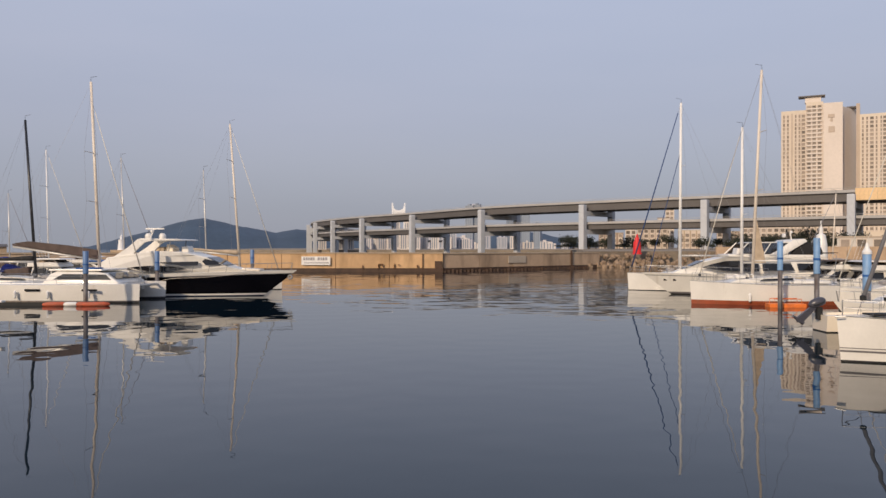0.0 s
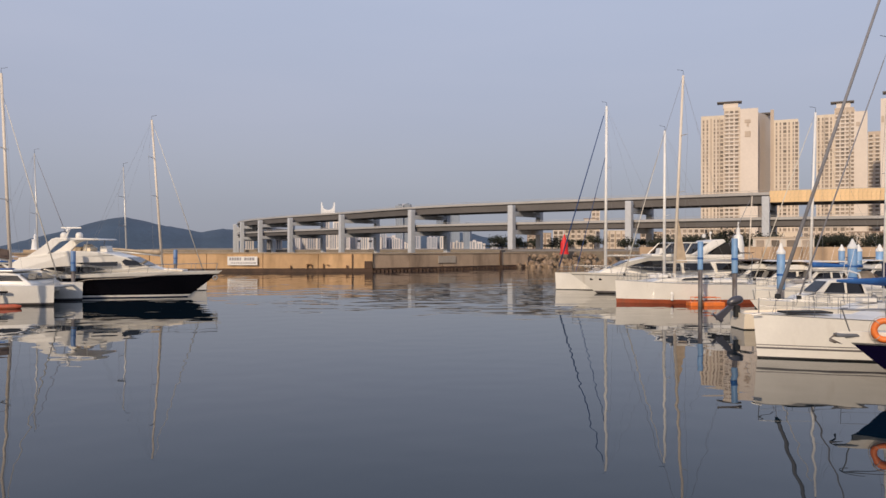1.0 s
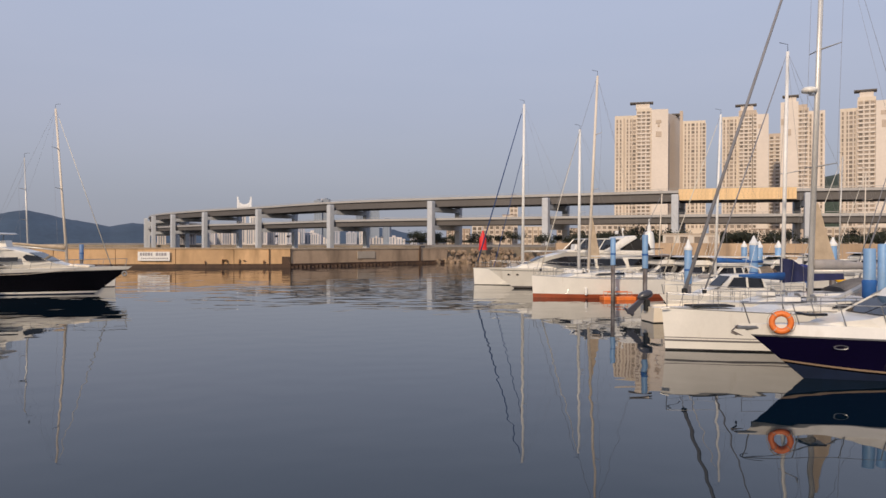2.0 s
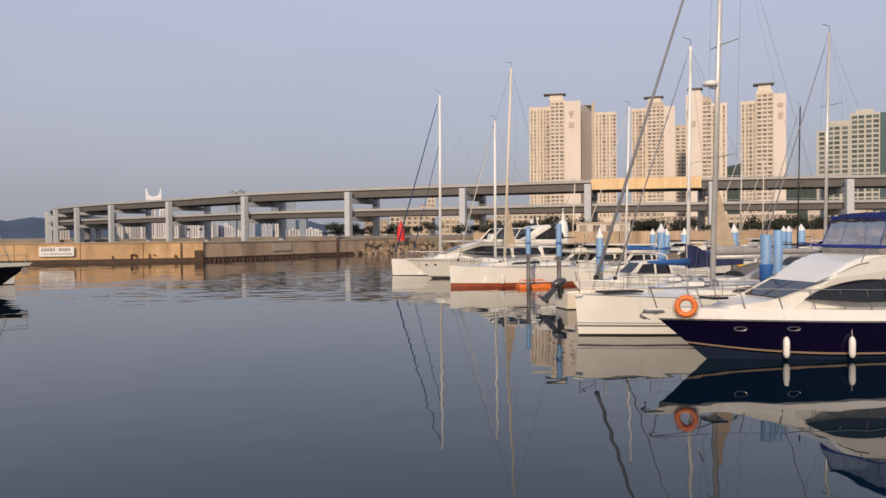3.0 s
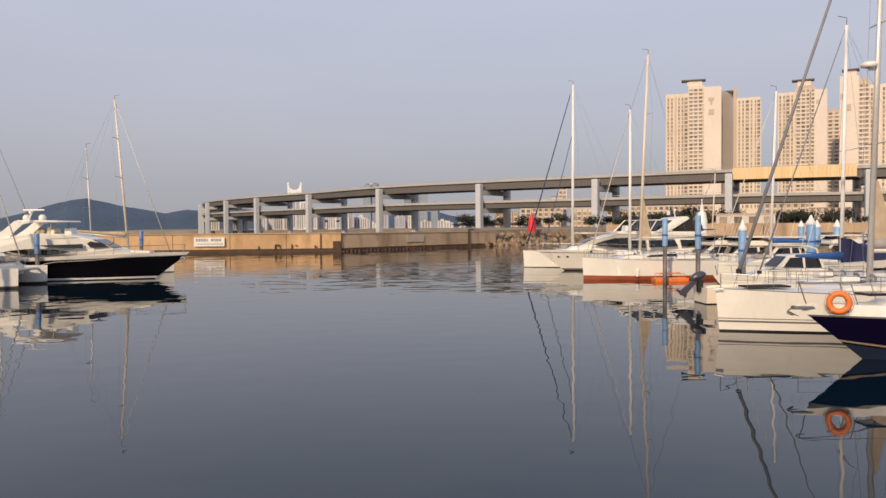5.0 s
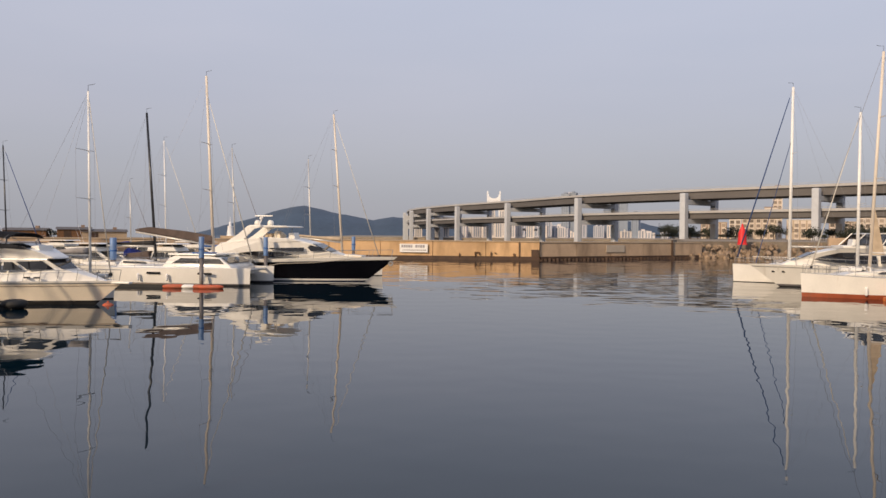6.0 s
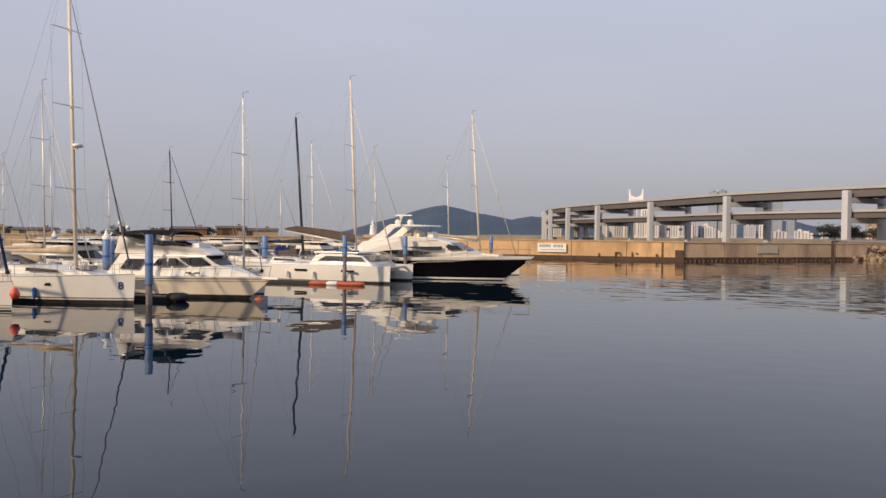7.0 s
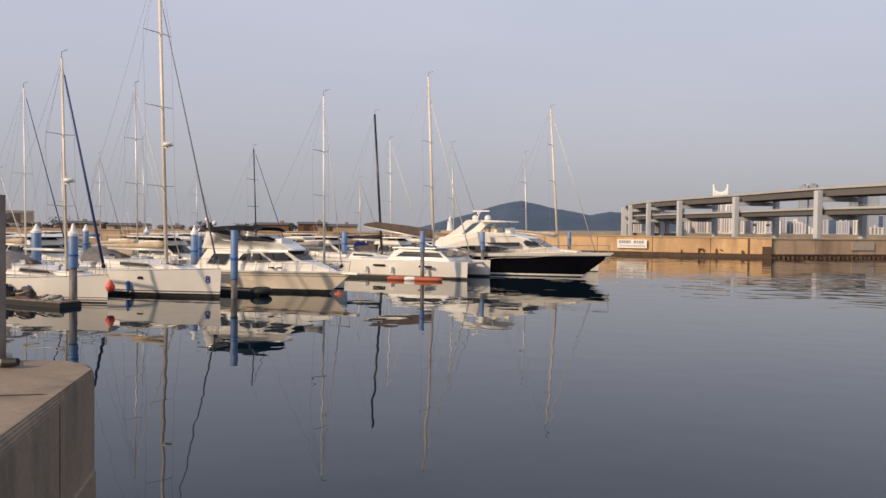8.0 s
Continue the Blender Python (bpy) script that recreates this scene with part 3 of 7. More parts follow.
# small ragged toe timbers along the foot of the far length
for i in range(46):
    k = i / 45
    p = Vector((0.3, 126.7)).lerp(Vector((30, 151.5)), k)
    part("toe_block", box(nb(), p.x - 0.22, p.x + 0.22, p.y - 0.6, p.y + 0.2, -0.4, 0.16 + 0.22 * ((i * 7) % 5) / 4), TIDE, sea_wall)
# Raised dark block: the shade inside a square opening, put into colour.
part("drain_shade_block", box(nb(), -1.35, -0.15, 126.2, 126.7, 0.55, 1.75, 0.05), TIDE, sea_wall, "dark square block painted as the shade of a drain opening")
for x, z0, z1, w in ((-10.6, 0.45, 1.3, 0.07), (-10.6, 1.22, 1.3, 0.75), (-9.9, 0.8, 1.22, 0.07), (-8.0, 0.45, 1.35, 0.06), (-7.4, 1.1, 1.2, 0.30), (-4.3, 0.7, 1.1, 0.22), (-3.4, 0.45, 3.0, 0.05), (-13.2, 0.45, 1.1, 0.06)):
    part("rusty_fitting", box(nb(), x, x + w, 126.5 - 0.35 + x * 0.021 - 0.05, 126.5 + x * 0.021, z0, z1), RUST, sea_wall)
for k, w in ((0.42, 3.4),):
    p = Vector((0.05, 126.9)).lerp(Vector((31, 152.5)), k)
    part("pale_patch", slab([(p.x - 1.5, p.y - 1.35, 1.25), (p.x + 1.9, p.y + 1.45, 1.25), (p.x + 1.9, p.y + 1.45, 2.5), (p.x - 1.5, p.y - 1.35, 2.5)], 0.12), PATCH, sea_wall)
p = Vector((0.05, 126.9)).lerp(Vector((31, 152.5)), 0.79)
part("iron_ladder", box(nb(), p.x - 0.15, p.x + 0.15, p.y - 0.35, p.y, -0.2, 3.4), TIDE, sea_wall)

banner = thing("banner", "white banner with two lines of grey writing on the wall", "banner")
part("cloth", box(nb(), -23.1, -18.4, 125.72, 125.80, 1.12, 2.52), SIGN, banner)
random.seed(9)
x = -22.8
while x < -18.9:
    w = random.uniform(0.22, 0.42)
    if not -21.1 < x < -20.7:
        part("writing", box(nb(), x, x + w, 125.695, 125.725, 1.90, 2.36), SIGNBAR, banner)
    x += w + 0.09
x = -22.6
while x < -18.8:
    w = random.uniform(0.12, 0.3)
    part("writing", box(nb(), x, x + w, 125.695, 125.725, 1.40, 1.58), SIGNBAR, banner)
    x += w + 0.08

# shore behind the marina, one sheet with its retaining wall
shore = [(29, 156), (44, 163), (62, 168), (84, 166), (120, 150), (170, 118), (330, 60), (2800, 60), (2800, 2600), (420, 2600), (200, 900), (84, 480), (52, 300)]
tagged(part("ground", upright_block(shore, -1.0, 3.2), GROUND), "bare brown shore ground behind the marina", "ground", kind="structure")
retaining_wall = thing("retaining_wall", "brown concrete retaining wall along the shore", "wall", kind="structure")
pts = [Vector(p) for p in ((58, 163.5), (84, 160), (120, 144), (170, 112), (240, 70))]
for a, b in zip(pts, pts[1:]):
    n = int((b - a).length / 7)
    for i in range(n):
        p, q = a.lerp(b, i / n), a.lerp(b, (i + 0.985) / n)
        o = Vector((-(b - a).y, (b - a).x)).normalized() * 1.2
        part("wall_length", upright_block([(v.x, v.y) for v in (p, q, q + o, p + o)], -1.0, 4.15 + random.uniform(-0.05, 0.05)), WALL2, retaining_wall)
tagged(part("far_shore", upright_block([(-230, 760), (-60, 700), (120, 720), (200, 900), (420, 2600), (-600, 2600)], -1.0, 1.6), GROUND), "low far shore under the bridge", "ground", kind="structure")

tagged(part("mole_ground", upright_block([(-196, 62), (-60, 122.6), (-75, 160), (-240, 120)], -1.0, 3.0), GROUND), "low ground behind the sea wall", "ground", kind="structure")

# rocks between sea wall and shore
random.seed(7)


def rock_mesh(k):
    bm = nb()
    bmesh.ops.create_icosphere(bm, subdivisions=2, radius=1.0)
    for v in bm.verts:
        n = noise.noise(v.co * 1.3 + Vector((k * 7, 0, 0)))
        v.co *= 0.8 + 0.55 * n
        v.co.z *= 0.72
    me = bpy.data.meshes.new("rock")
    bm.to_mesh(me)
    bm.free()
    me.materials.append(ROCK)
    return me


ROCKS = [rock_mesh(k) for k in range(6)]
rubble_bank = thing("rubble_bank", "bank of tumbled brown breakwater rocks", "rocks", kind="structure")
line = smooth_path([(27.5, 151), (33, 154), (40, 157), (50, 160.5), (62, 162)], 8)
for i in range(270):
    k = random.random() * (len(line) - 1)
    p = line[int(k)].lerp(line[min(int(k) + 1, len(line) - 1)], k % 1)
    up = random.random()
    s = random.uniform(0.28, 0.72) * (1.15 - 0.35 * up)
    m = Matrix.Translation((p.x + random.uniform(-0.4, 0.4), p.y - 1.5 + 5.0 * up, -0.2 + 2.9 * up)) @ Euler([random.uniform(0, 6.28) for _ in range(3)]).to_matrix().to_4x4() @ Matrix.Diagonal((s * random.uniform(0.8, 1.4), s, s, 1))
    again("rock", random.choice(ROCKS), m, rubble_bank)

harbour_light = thing("harbour_light", "pale grey tapered harbour light on the sea wall", "harbour light", pose(-51.6, 123.6, 3.15))
part("plinth", box(nb(), -1.4, 1.4, -0.9, 0.9, 0, 0.45, 0.05), COPING, harbour_light)
part("tower", lathe(nb(), ((0.62, 0.45), (0.56, 0.6), (0.42, 1.9), (0.50, 1.95), (0.50, 2.05), (0.26, 2.1)), 12), PYLON, harbour_light)
part("lantern", lathe(nb(), ((0.22, 2.1), (0.22, 2.6), (0.10, 2.8), (0.04, 2.85), (0.03, 3.6)), 10), PYLON, harbour_light)
red_beacon = thing("red_beacon", "red painted harbour entrance beacon on the rocks", "beacon", pose(39.6, 157.2, 2.6))
part("tower", lathe(nb(), ((1.0, 0), (0.95, 0.2), (0.86, 0.25), (0.74, 2.4), (0.50, 2.9), (0.34, 3.5)), 14), REDPAINT, red_beacon, smooth=False)
part("lantern", lathe(nb(), ((0.22, 3.5), (0.22, 3.9), (0.0, 4.2)), 10), REDPAINT, red_beacon)

# ---------------------------------------------------------------- hills


def ridge(name, label, material, rows, dist, depth, seed, rough):
    """A wooded ridge along bearings: rows of (bearing, crest height)."""
    bm = nb()
    az0, az1 = rows[0][0], rows[-1][0]
    n = int((az1 - az0) * 4)
    grid = []
    for i in range(n + 1):
        az = az0 + (az1 - az0) * i / n
        hgt = float(np.interp(az, [r[0] for r in rows], [r[1] for r in rows]))
        col = []
        for k in range(9):
            f = k / 8
            d = dist + depth * (f - 0.5)
            x, y = polar(az, d)
            s = math.sin(math.pi * min(1, f * 1.0)) ** 0.8 if 0 < f < 1 else 0
            z = -2 + (hgt + 2) * s + (rough * noise.noise(Vector((x, y, seed)) * 0.012) + 0.4 * rough * noise.noise(Vector((x, y, seed)) * 0.05)) * s
            col.append(bm.verts.new((x, y, z)))
        grid.append(col)
    for a, b in zip(grid, grid[1:]):
        for k in range(8):
            bm.faces.new((a[k], b[k], b[k + 1], a[k + 1]))
    return tagged(part(name, bm, material, smooth=True), label, "hill", kind="structure")


ridge("hill", "wooded hill across the bay in painted blue-grey haze", FOREST,
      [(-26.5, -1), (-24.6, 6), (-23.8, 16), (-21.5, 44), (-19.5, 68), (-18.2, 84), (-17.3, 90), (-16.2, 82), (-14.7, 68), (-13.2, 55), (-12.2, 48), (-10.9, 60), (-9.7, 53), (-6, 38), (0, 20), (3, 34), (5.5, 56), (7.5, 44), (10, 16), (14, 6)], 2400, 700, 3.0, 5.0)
ridge("hill", "dark green wooded hill behind the apartment towers", GREENHILL,
      [(33, 20), (36, 52), (37.5, 74), (38.6, 76), (40, 70), (41.5, 60), (43.5, 50), (46, 46), (52, 42), (60, 30)], 900, 300, 8.0, 7.0)

# ---------------------------------------------------------------- double-deck bridge
AXIS = [(88, 600), (70, 430), (56, 350), (45.05, 316), (36.5, 303), (27.92, 300), (18.77, 314), (10.28, 338), (2.85, 377), (-2.3, 438), (-6.02, 493), (-8.15, 540), (-9.42, 586), (-9.92, 638), (-9.75, 718), (-8.4, 835), (-5.2, 1010), (-1.0, 1200)]
curve = smooth_path([(*polar(a, d), 0) for a, d in AXIS], 8)
bridge = thing("bridge", "curved double-deck concrete road bridge with grey girders", "bridge", kind="structure")


def normals(path):
    out = []
    for i, p in enumerate(path):
        d = (path[min(i + 1, len(path) - 1)] - path[max(i - 1, 0)]).normalized()
        out.append(Vector((d.y, -d.x, 0)))
    return out


OUT = normals(curve)
if OUT[40].dot(curve[40]) < 0:
    OUT = [-o for o in OUT]


def sweep(profile, i0=0, i1=None):
    """Carries a section (offset away from the basin, height) along the bridge."""
    bm = nb()
    i1 = len(curve) if i1 is None else i1
    rings = [[bm.verts.new((p + o * s) + Vector((0, 0, z))) for s, z in profile] for p, o in list(zip(curve, OUT))[i0:i1]]
    n = len(profile)
    for a, b in zip(rings, rings[1:]):
        for k in range(n):
            bm.faces.new((a[k], a[(k + 1) % n], b[(k + 1) % n], b[k]))
    bm.faces.new(rings[0][::-1])
    bm.faces.new(rings[-1])
    return bm


for name, z in (("upper", 23.3), ("lower", 14.3)):
    # Slabs take the same dark tone, shade below the parapet included.
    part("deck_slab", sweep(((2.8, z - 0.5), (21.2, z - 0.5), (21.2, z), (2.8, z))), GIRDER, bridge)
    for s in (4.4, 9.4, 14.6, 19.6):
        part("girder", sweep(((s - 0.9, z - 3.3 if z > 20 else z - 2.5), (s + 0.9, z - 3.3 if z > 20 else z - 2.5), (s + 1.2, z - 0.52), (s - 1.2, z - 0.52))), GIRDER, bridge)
    part("road", sweep(((3.0, z + 0.02), (21.0, z + 0.02), (21.0, z + 0.10), (3.0, z + 0.10))), ASPHALT, bridge)
    part("parapet", sweep(((2.35, z - 0.25), (2.75, z - 0.25), (2.75, z + 0.75), (2.35, z + 0.75))), PARAPET, bridge, "pale concrete parapet")
    part("parapet", sweep(((21.25, z - 0.6), (21.65, z - 0.6), (21.65, z + 0.95), (21.25, z + 0.95))), PARAPET, bridge, "pale concrete parapet")
    part("hand_rail", sweep(((2.45, z + 1.30), (2.60, z + 1.30), (2.60, z + 1.42), (2.45, z + 1.42))), PARAPET, bridge)

def bent(az, d, o):
    """Two columns and two cross beams under the decks."""
    x, y = polar(az, d)
    pier = thing("bridge_pier", "pale grey concrete double-column bridge pier", "bridge pier", group="bridge piers", m=Matrix.Translation((x, y, 0)) @ Matrix.Rotation(math.atan2(o.y, o.x) - math.pi / 2, 4, "Z"))
    part("column", box(nb(), -1.3, 1.3, -1.4, 1.4, -2, 22.4, 0.35), CONC, pier)
    part("column", box(nb(), -1.3, 1.3, 21.9, 24.6, -2, 21.4, 0.35), CONC, pier)
    for z in (19.7, 11.7):
        part("cross_beam", prism([(1.3, z), (21.9, z), (21.9, z - 2.0), (1.3, z - 2.0)], lambda a, b: 1.2, 0.0), CONC, pier).matrix_basis = Matrix.Rotation(math.pi / 2, 4, "Z") @ Matrix.Scale(1, 4)
    return pier


for az, d in AXIS[2:15]:
    x, y = polar(az, d)
    k = min(range(len(curve)), key=lambda i: (curve[i] - Vector((x, y, 0))).length)
    bent(az, d, OUT[k])

# ochre noise panels on one length of the upper deck
panels = thing("noise_barrier", "row of ochre noise panels on the upper deck", "barrier", kind="structure")
for i in range(30):
    az = 28.25 + i * (36.0 - 28.25) / 30
    best = min(range(len(curve) - 1), key=lambda j: abs(math.degrees(math.atan2(curve[j].x, curve[j].y)) - az))
    j = best if math.degrees(math.atan2(curve[best].x, curve[best].y)) > az else best - 1
    a0, a1 = (math.degrees(math.atan2(curve[q].x, curve[q].y)) for q in (j, j + 1))
    f = (az - a0) / (a1 - a0)
    p = curve[j].lerp(curve[j + 1], f) + OUT[j] * 2.2
    part("panel", box(nb(), -0.66, 0.66, -0.09, 0.09, 20.3, 24.5, 0.02), CLAD, panels).matrix_basis = Matrix.Translation(p) @ Matrix.Rotation(math.atan2(OUT[j].y, OUT[j].x) - math.pi / 2, 4, "Z")

suspension_tower = thing("suspension_tower", "white twin-leg suspension bridge tower far off", "bridge tower", pose(*polar(-3.3, 1200), 0, 0, 0, 3.3))
for s in (-1, 1):
    part("leg", box(nb(), s * 9.0 - 1.5, s * 9.0 + 1.5, -2.5, 2.5, 0, 68), PYLON, suspension_tower)
    part("leg_head", box(nb(), s * 9.6 - 1.0, s * 9.6 + 1.0, -2.5, 2.5, 68, 73), PYLON, suspension_tower)
bm = nb()
arc = [(-9 + 18 * k / 12, 66 - 4.5 * math.sin(math.pi * k / 12)) for k in range(13)]
lower = [(x, z - 8) for x, z in arc[::-1]]
front = [bm.verts.new((x, -2, z)) for x, z in arc + lower]
rear = [bm.verts.new((x, 2, z)) for x, z in arc + lower]
bm.faces.new(front)
bm.faces.new(rear[::-1])
for i in range(len(front)):
    j = (i + 1) % len(front)
    bm.faces.new((front[i], front[j], rear[j], rear[i]))
part("portal_beam", bm, PYLON, suspension_tower)

# ---------------------------------------------------------------- towers and town


def pane_mesh(w, h, material):
    bm = box(nb(), -w / 2, w / 2, -0.12, 0.12, -h / 2, h / 2)
    me = bpy.data.meshes.new("window")
    bm.to_mesh(me)
    bm.free()
    me.materials.append(material)
    return me


PANE_S, PANE_W, PANE_X = pane_mesh(0.95, 2.0, PANE), pane_mesh(2.1, 1.9, PANE), pane_mesh(3.0, 2.0, PANE_GREEN)
BALCONY = bpy.data.meshes.new("balcony")
bm = box(nb(), -1.62, 1.62, -0.55, 0.10, -0.55, 0.50)
bm.to_mesh(BALCONY)
bm.free()
BALCONY.materials.append(PINKWALL)


def block(house, x0, x1, y0, y1, z1, material, name="wall"):
    return part(name, box(nb(), x0, x1, y0, y1, -0.5, z1), material, house)


def rows_of(house, mesh, xs, z0, z1, y, step=2.85, slabs=False, name="window"):
    """Columns of windows: balconies floor by floor, or narrow panes between upright fins."""
    z = z0
    if mesh is not PANE_X:
        w, bay = (1.7, BAY) if slabs else (0.80 if mesh is PANE_S else 1.35, SPANDREL)
        for x in xs:
            part("window_bay", box(nb(), x - w, x + w, y - 0.02, y + 0.4, z0 - 2, z1 + 0.6), bay, house)
            if z1 > 30:
                for e in (x - w - 0.18, x + w + 0.18):
                    part("upright_fin", box(nb(), e - 0.17, e + 0.17, y - (0.7 if slabs else 0.4), y + 0.3, z0 - 2, z1 + 1.0), PINKWALL, house)
    else:
        part("mullion", box(nb(), xs[0] - 1.9, xs[0] - 1.6, y - 0.35, y + 0.2, z0 - 2, z1 + 1), GREYTOWER, house)
        for x in xs:
            part("mullion", box(nb(), x + 1.6, x + 1.9, y - 0.35, y + 0.2, z0 - 2, z1 + 1), GREYTOWER, house)
    while z < z1:
        for x in xs:
            again(name, mesh, Matrix.Translation((x, y, z)), house)
            if slabs:
                again("balcony", BALCONY, Matrix.Translation((x, y - 0.1, z - 1.25)), house)
        z += step


def tower(az, d, label, turn=0.0):
    x, y = polar(az, d)
    return thing("apartment_tower", label, "apartment tower", Matrix.Translation((x, y, 3.0)) @ Matrix.Rotation(radians(-az + turn), 4, "Z"), group="apartment towers")


def roof_plant(house, x, z, w=8.0):
    part("roof_housing", box(nb(), x - w * 0.3, x + w * 0.3, 2, 8, z, z + 4.0), PINKWALL, house)
    part("roof_canopy", box(nb(), x - w * 0.55, x + w * 0.45, 0.5, 9, z + 4.0, z + 4.8), ROOFDARK, house, "dark flat roof canopy")


LOW = 14.0
# first tower: stepped cream blocks and a blank gable with a mark
t1 = tower(25.6, 600, "tall cream apartment tower with stepped blocks and blank gable")
block(t1, -20.0, -4.0, 1.5, 16, 98, CREAMWALL)
block(t1, -4.0, 7.0, 0, 16, 103, CREAMWALL)
block(t1, 7.0, 19.0, -1.5, 16, 101.5, PINKWALL)
rows_of(t1, PANE_S, (-18.2, -15.6, -10.6, -8.2), LOW, 95, 1.45)
rows_of(t1, PANE_W, (-5.6,), LOW, 95, 1.45)
rows_of(t1, PANE_W, (-2.0, 1.2, 4.6), LOW, 100, -0.05, slabs=True)
# Darker strip proud of the wall: a groove's shade painted as colour.
part("recess_shade_strip", box(nb(), -13.6, -12.4, 1.30, 1.60, 0, 96), TANWALL, t1)
part("wall_mark", box(nb(), 10.0, 14.0, -1.72, -1.5, 91, 93.4, 0.3), TANWALL, t1)
part("wall_mark", box(nb(), 11.4, 12.8, -1.72, -1.5, 88.4, 90.6, 0.3), TANWALL, t1)
part("wall_mark", box(nb(), 10.2, 14.0, -1.72, -1.5, 81, 85.0, 0.3), TANWALL, t1)
part("wall_mark", box(nb(), 5.2, 7.0, -0.2, 0, 84, 89), TANWALL, t1)
roof_plant(t1, 0.5, 103, 17)
t1b = tower(28.9, 612, "tall cream apartment tower joined to a shaded wing")
part("wall", upright_block([(-17.0, 0.0), (-7.4, 26.0), (-7.4, 30), (-17.0, 30)], -0.5, 101), PINKWALL, t1b)
block(t1b, -7.5, -5.2, 1.5, 15, 102, TANWALL)
block(t1b, -5.2, 11.0, 0.5, 15, 94, CREAMWALL)
rows_of(t1b, PANE_S, (-3.4, -0.8, 5.0, 7.8), LOW, 91, 0.45)
rows_of(t1b, PANE_W, (2.1, 9.8), LOW, 91, 0.45)
part("roof_canopy", box(nb(), -14.0, -6.0, 16.0, 26, 101.6, 102.6), ROOFDARK, t1b, "dark flat roof canopy")
part("roof_housing", box(nb(), -12.5, -8.5, 20.0, 25, 100.5, 101.6), PINKWALL, t1b)

t2 = tower(32.5, 620, "tall cream apartment tower with ochre balcony columns")
block(t2, -16.0, -4.2, 1.0, 15, 97, CREAMWALL)
block(t2, -4.2, 8.2, 0, 15, 101, TANWALL)
block(t2, 8.2, 16.5, -1.0, 15, 97.5, PINKWALL)
rows_of(t2, PANE_S, (-14.4, -11.8, -6.4), LOW, 94, 0.95)
rows_of(t2, PANE_W, (-9.2,), LOW, 94, 0.95)
rows_of(t2, PANE_W, (-2.2, 1.0, 4.2, 6.9), LOW, 98, -0.05, slabs=True)
part("wall_mark", box(nb(), 9.4, 12.0, -1.2, -1.0, 87, 90), TANWALL, t2)
roof_plant(t2, 1.5, 101, 15)
t2b = tower(34.45, 645, "tan lower apartment tower behind the others")
block(t2b, -4.5, 4.5, 0, 14, 86, TANWALL)
rows_of(t2b, PANE_W, (-2.6, 1.6), LOW, 83, -0.05, slabs=True)

t3 = tower(36.1, 560, "tall pale apartment tower with blank gable and white wing")
block(t3, -13.0, -2.2, -1.0, 15, 95, PINKWALL)
block(t3, -2.2, 3.2, 0, 15, 93, TANWALL)
block(t3, 3.2, 13.6, 0.5, 15, 88.5, PINKWALL)
rows_of(t3, PANE_W, (-0.6, 1.9), LOW, 90, -0.05, slabs=True)
rows_of(t3, PANE_S, (5.0, 8.0, 11.6), LOW, 86, 0.45)
part("wall_mark", box(nb(), -9.6, -6.6, -1.25, -1.0, 73, 77, 0.3), TANWALL, t3)
part("wall_mark", box(nb(), -12.6, -11.0, -1.25, -1.0, 80, 84), TANWALL, t3)
roof_plant(t3, -6.5, 95, 10)

t4 = tower(39.8, 560, "tall cream apartment tower with stepped crown")
block(t4, -14.0, -4.0, 1.0, 15, 88.5, CREAMWALL)
block(t4, -4.0, 6.2, 0, 15, 95, CREAMWALL)
block(t4, 6.2, 14.2, -1.2, 15, 92, PINKWALL)
rows_of(t4, PANE_S, (-12.4, -9.8, -5.6), LOW, 86, 0.95)
rows_of(t4, PANE_W, (-7.6,), LOW, 86, 0.95)
rows_of(t4, PANE_W, (-2.2, 1.1, 4.4), LOW, 92, -0.05, slabs=True)
part("wall_mark", box(nb(), 9.0, 12.4, -1.45, -1.2, 83, 85.5, 0.3), TANWALL, t4)
part("wall_mark", box(nb(), 9.6, 11.8, -1.45, -1.2, 75, 79.5, 0.3), TANWALL, t4)
roof_plant(t4, 1.0, 95, 13)

t5 = tower(45.2, 560, "grey-green glazed apartment slab with dark end wall")
block(t5, -20.4, -14.6, 1.0, 14, 66, GREYTOWER)
block(t5, -14.6, -1.2, 0.5, 14, 71.5, GREYTOWER)
block(t5, -1.2, 15.6, 0, 14, 75.5, GREYTOWER)
block(t5, 15.6, 19.2, 0.2, 14, 75, TEAL)
rows_of(t5, PANE_X, (-17.4,), LOW, 64, 0.95, 3.1)
rows_of(t5, PANE_X, (-12.4, -8.6, -4.0), LOW, 69, 0.45, 3.1)
rows_of(t5, PANE_X, (1.4, 5.2, 9.4, 13.4), LOW, 73, -0.05, 3.1)
part("roof_housing", box(nb(), 2, 12, 2, 8, 75.5, 78), GREYTOWER, t5)
t6 = tower(48.8, 560, "grey-green glazed apartment slab")
block(t6, -12.5, 16, 0, 14, 67, GREYTOWER)
block(t6, -8, 16, 0.4, 14, 70, GREYTOWER)
rows_of(t6, PANE_X, (-10.4, -6.2, -2.0, 2.2, 6.4, 10.6), LOW, 65, -0.05, 3.1)
part("crown_rail", box(nb(), 2, 16, 1, 8, 70, 72.5), GREYTOWER, t6)


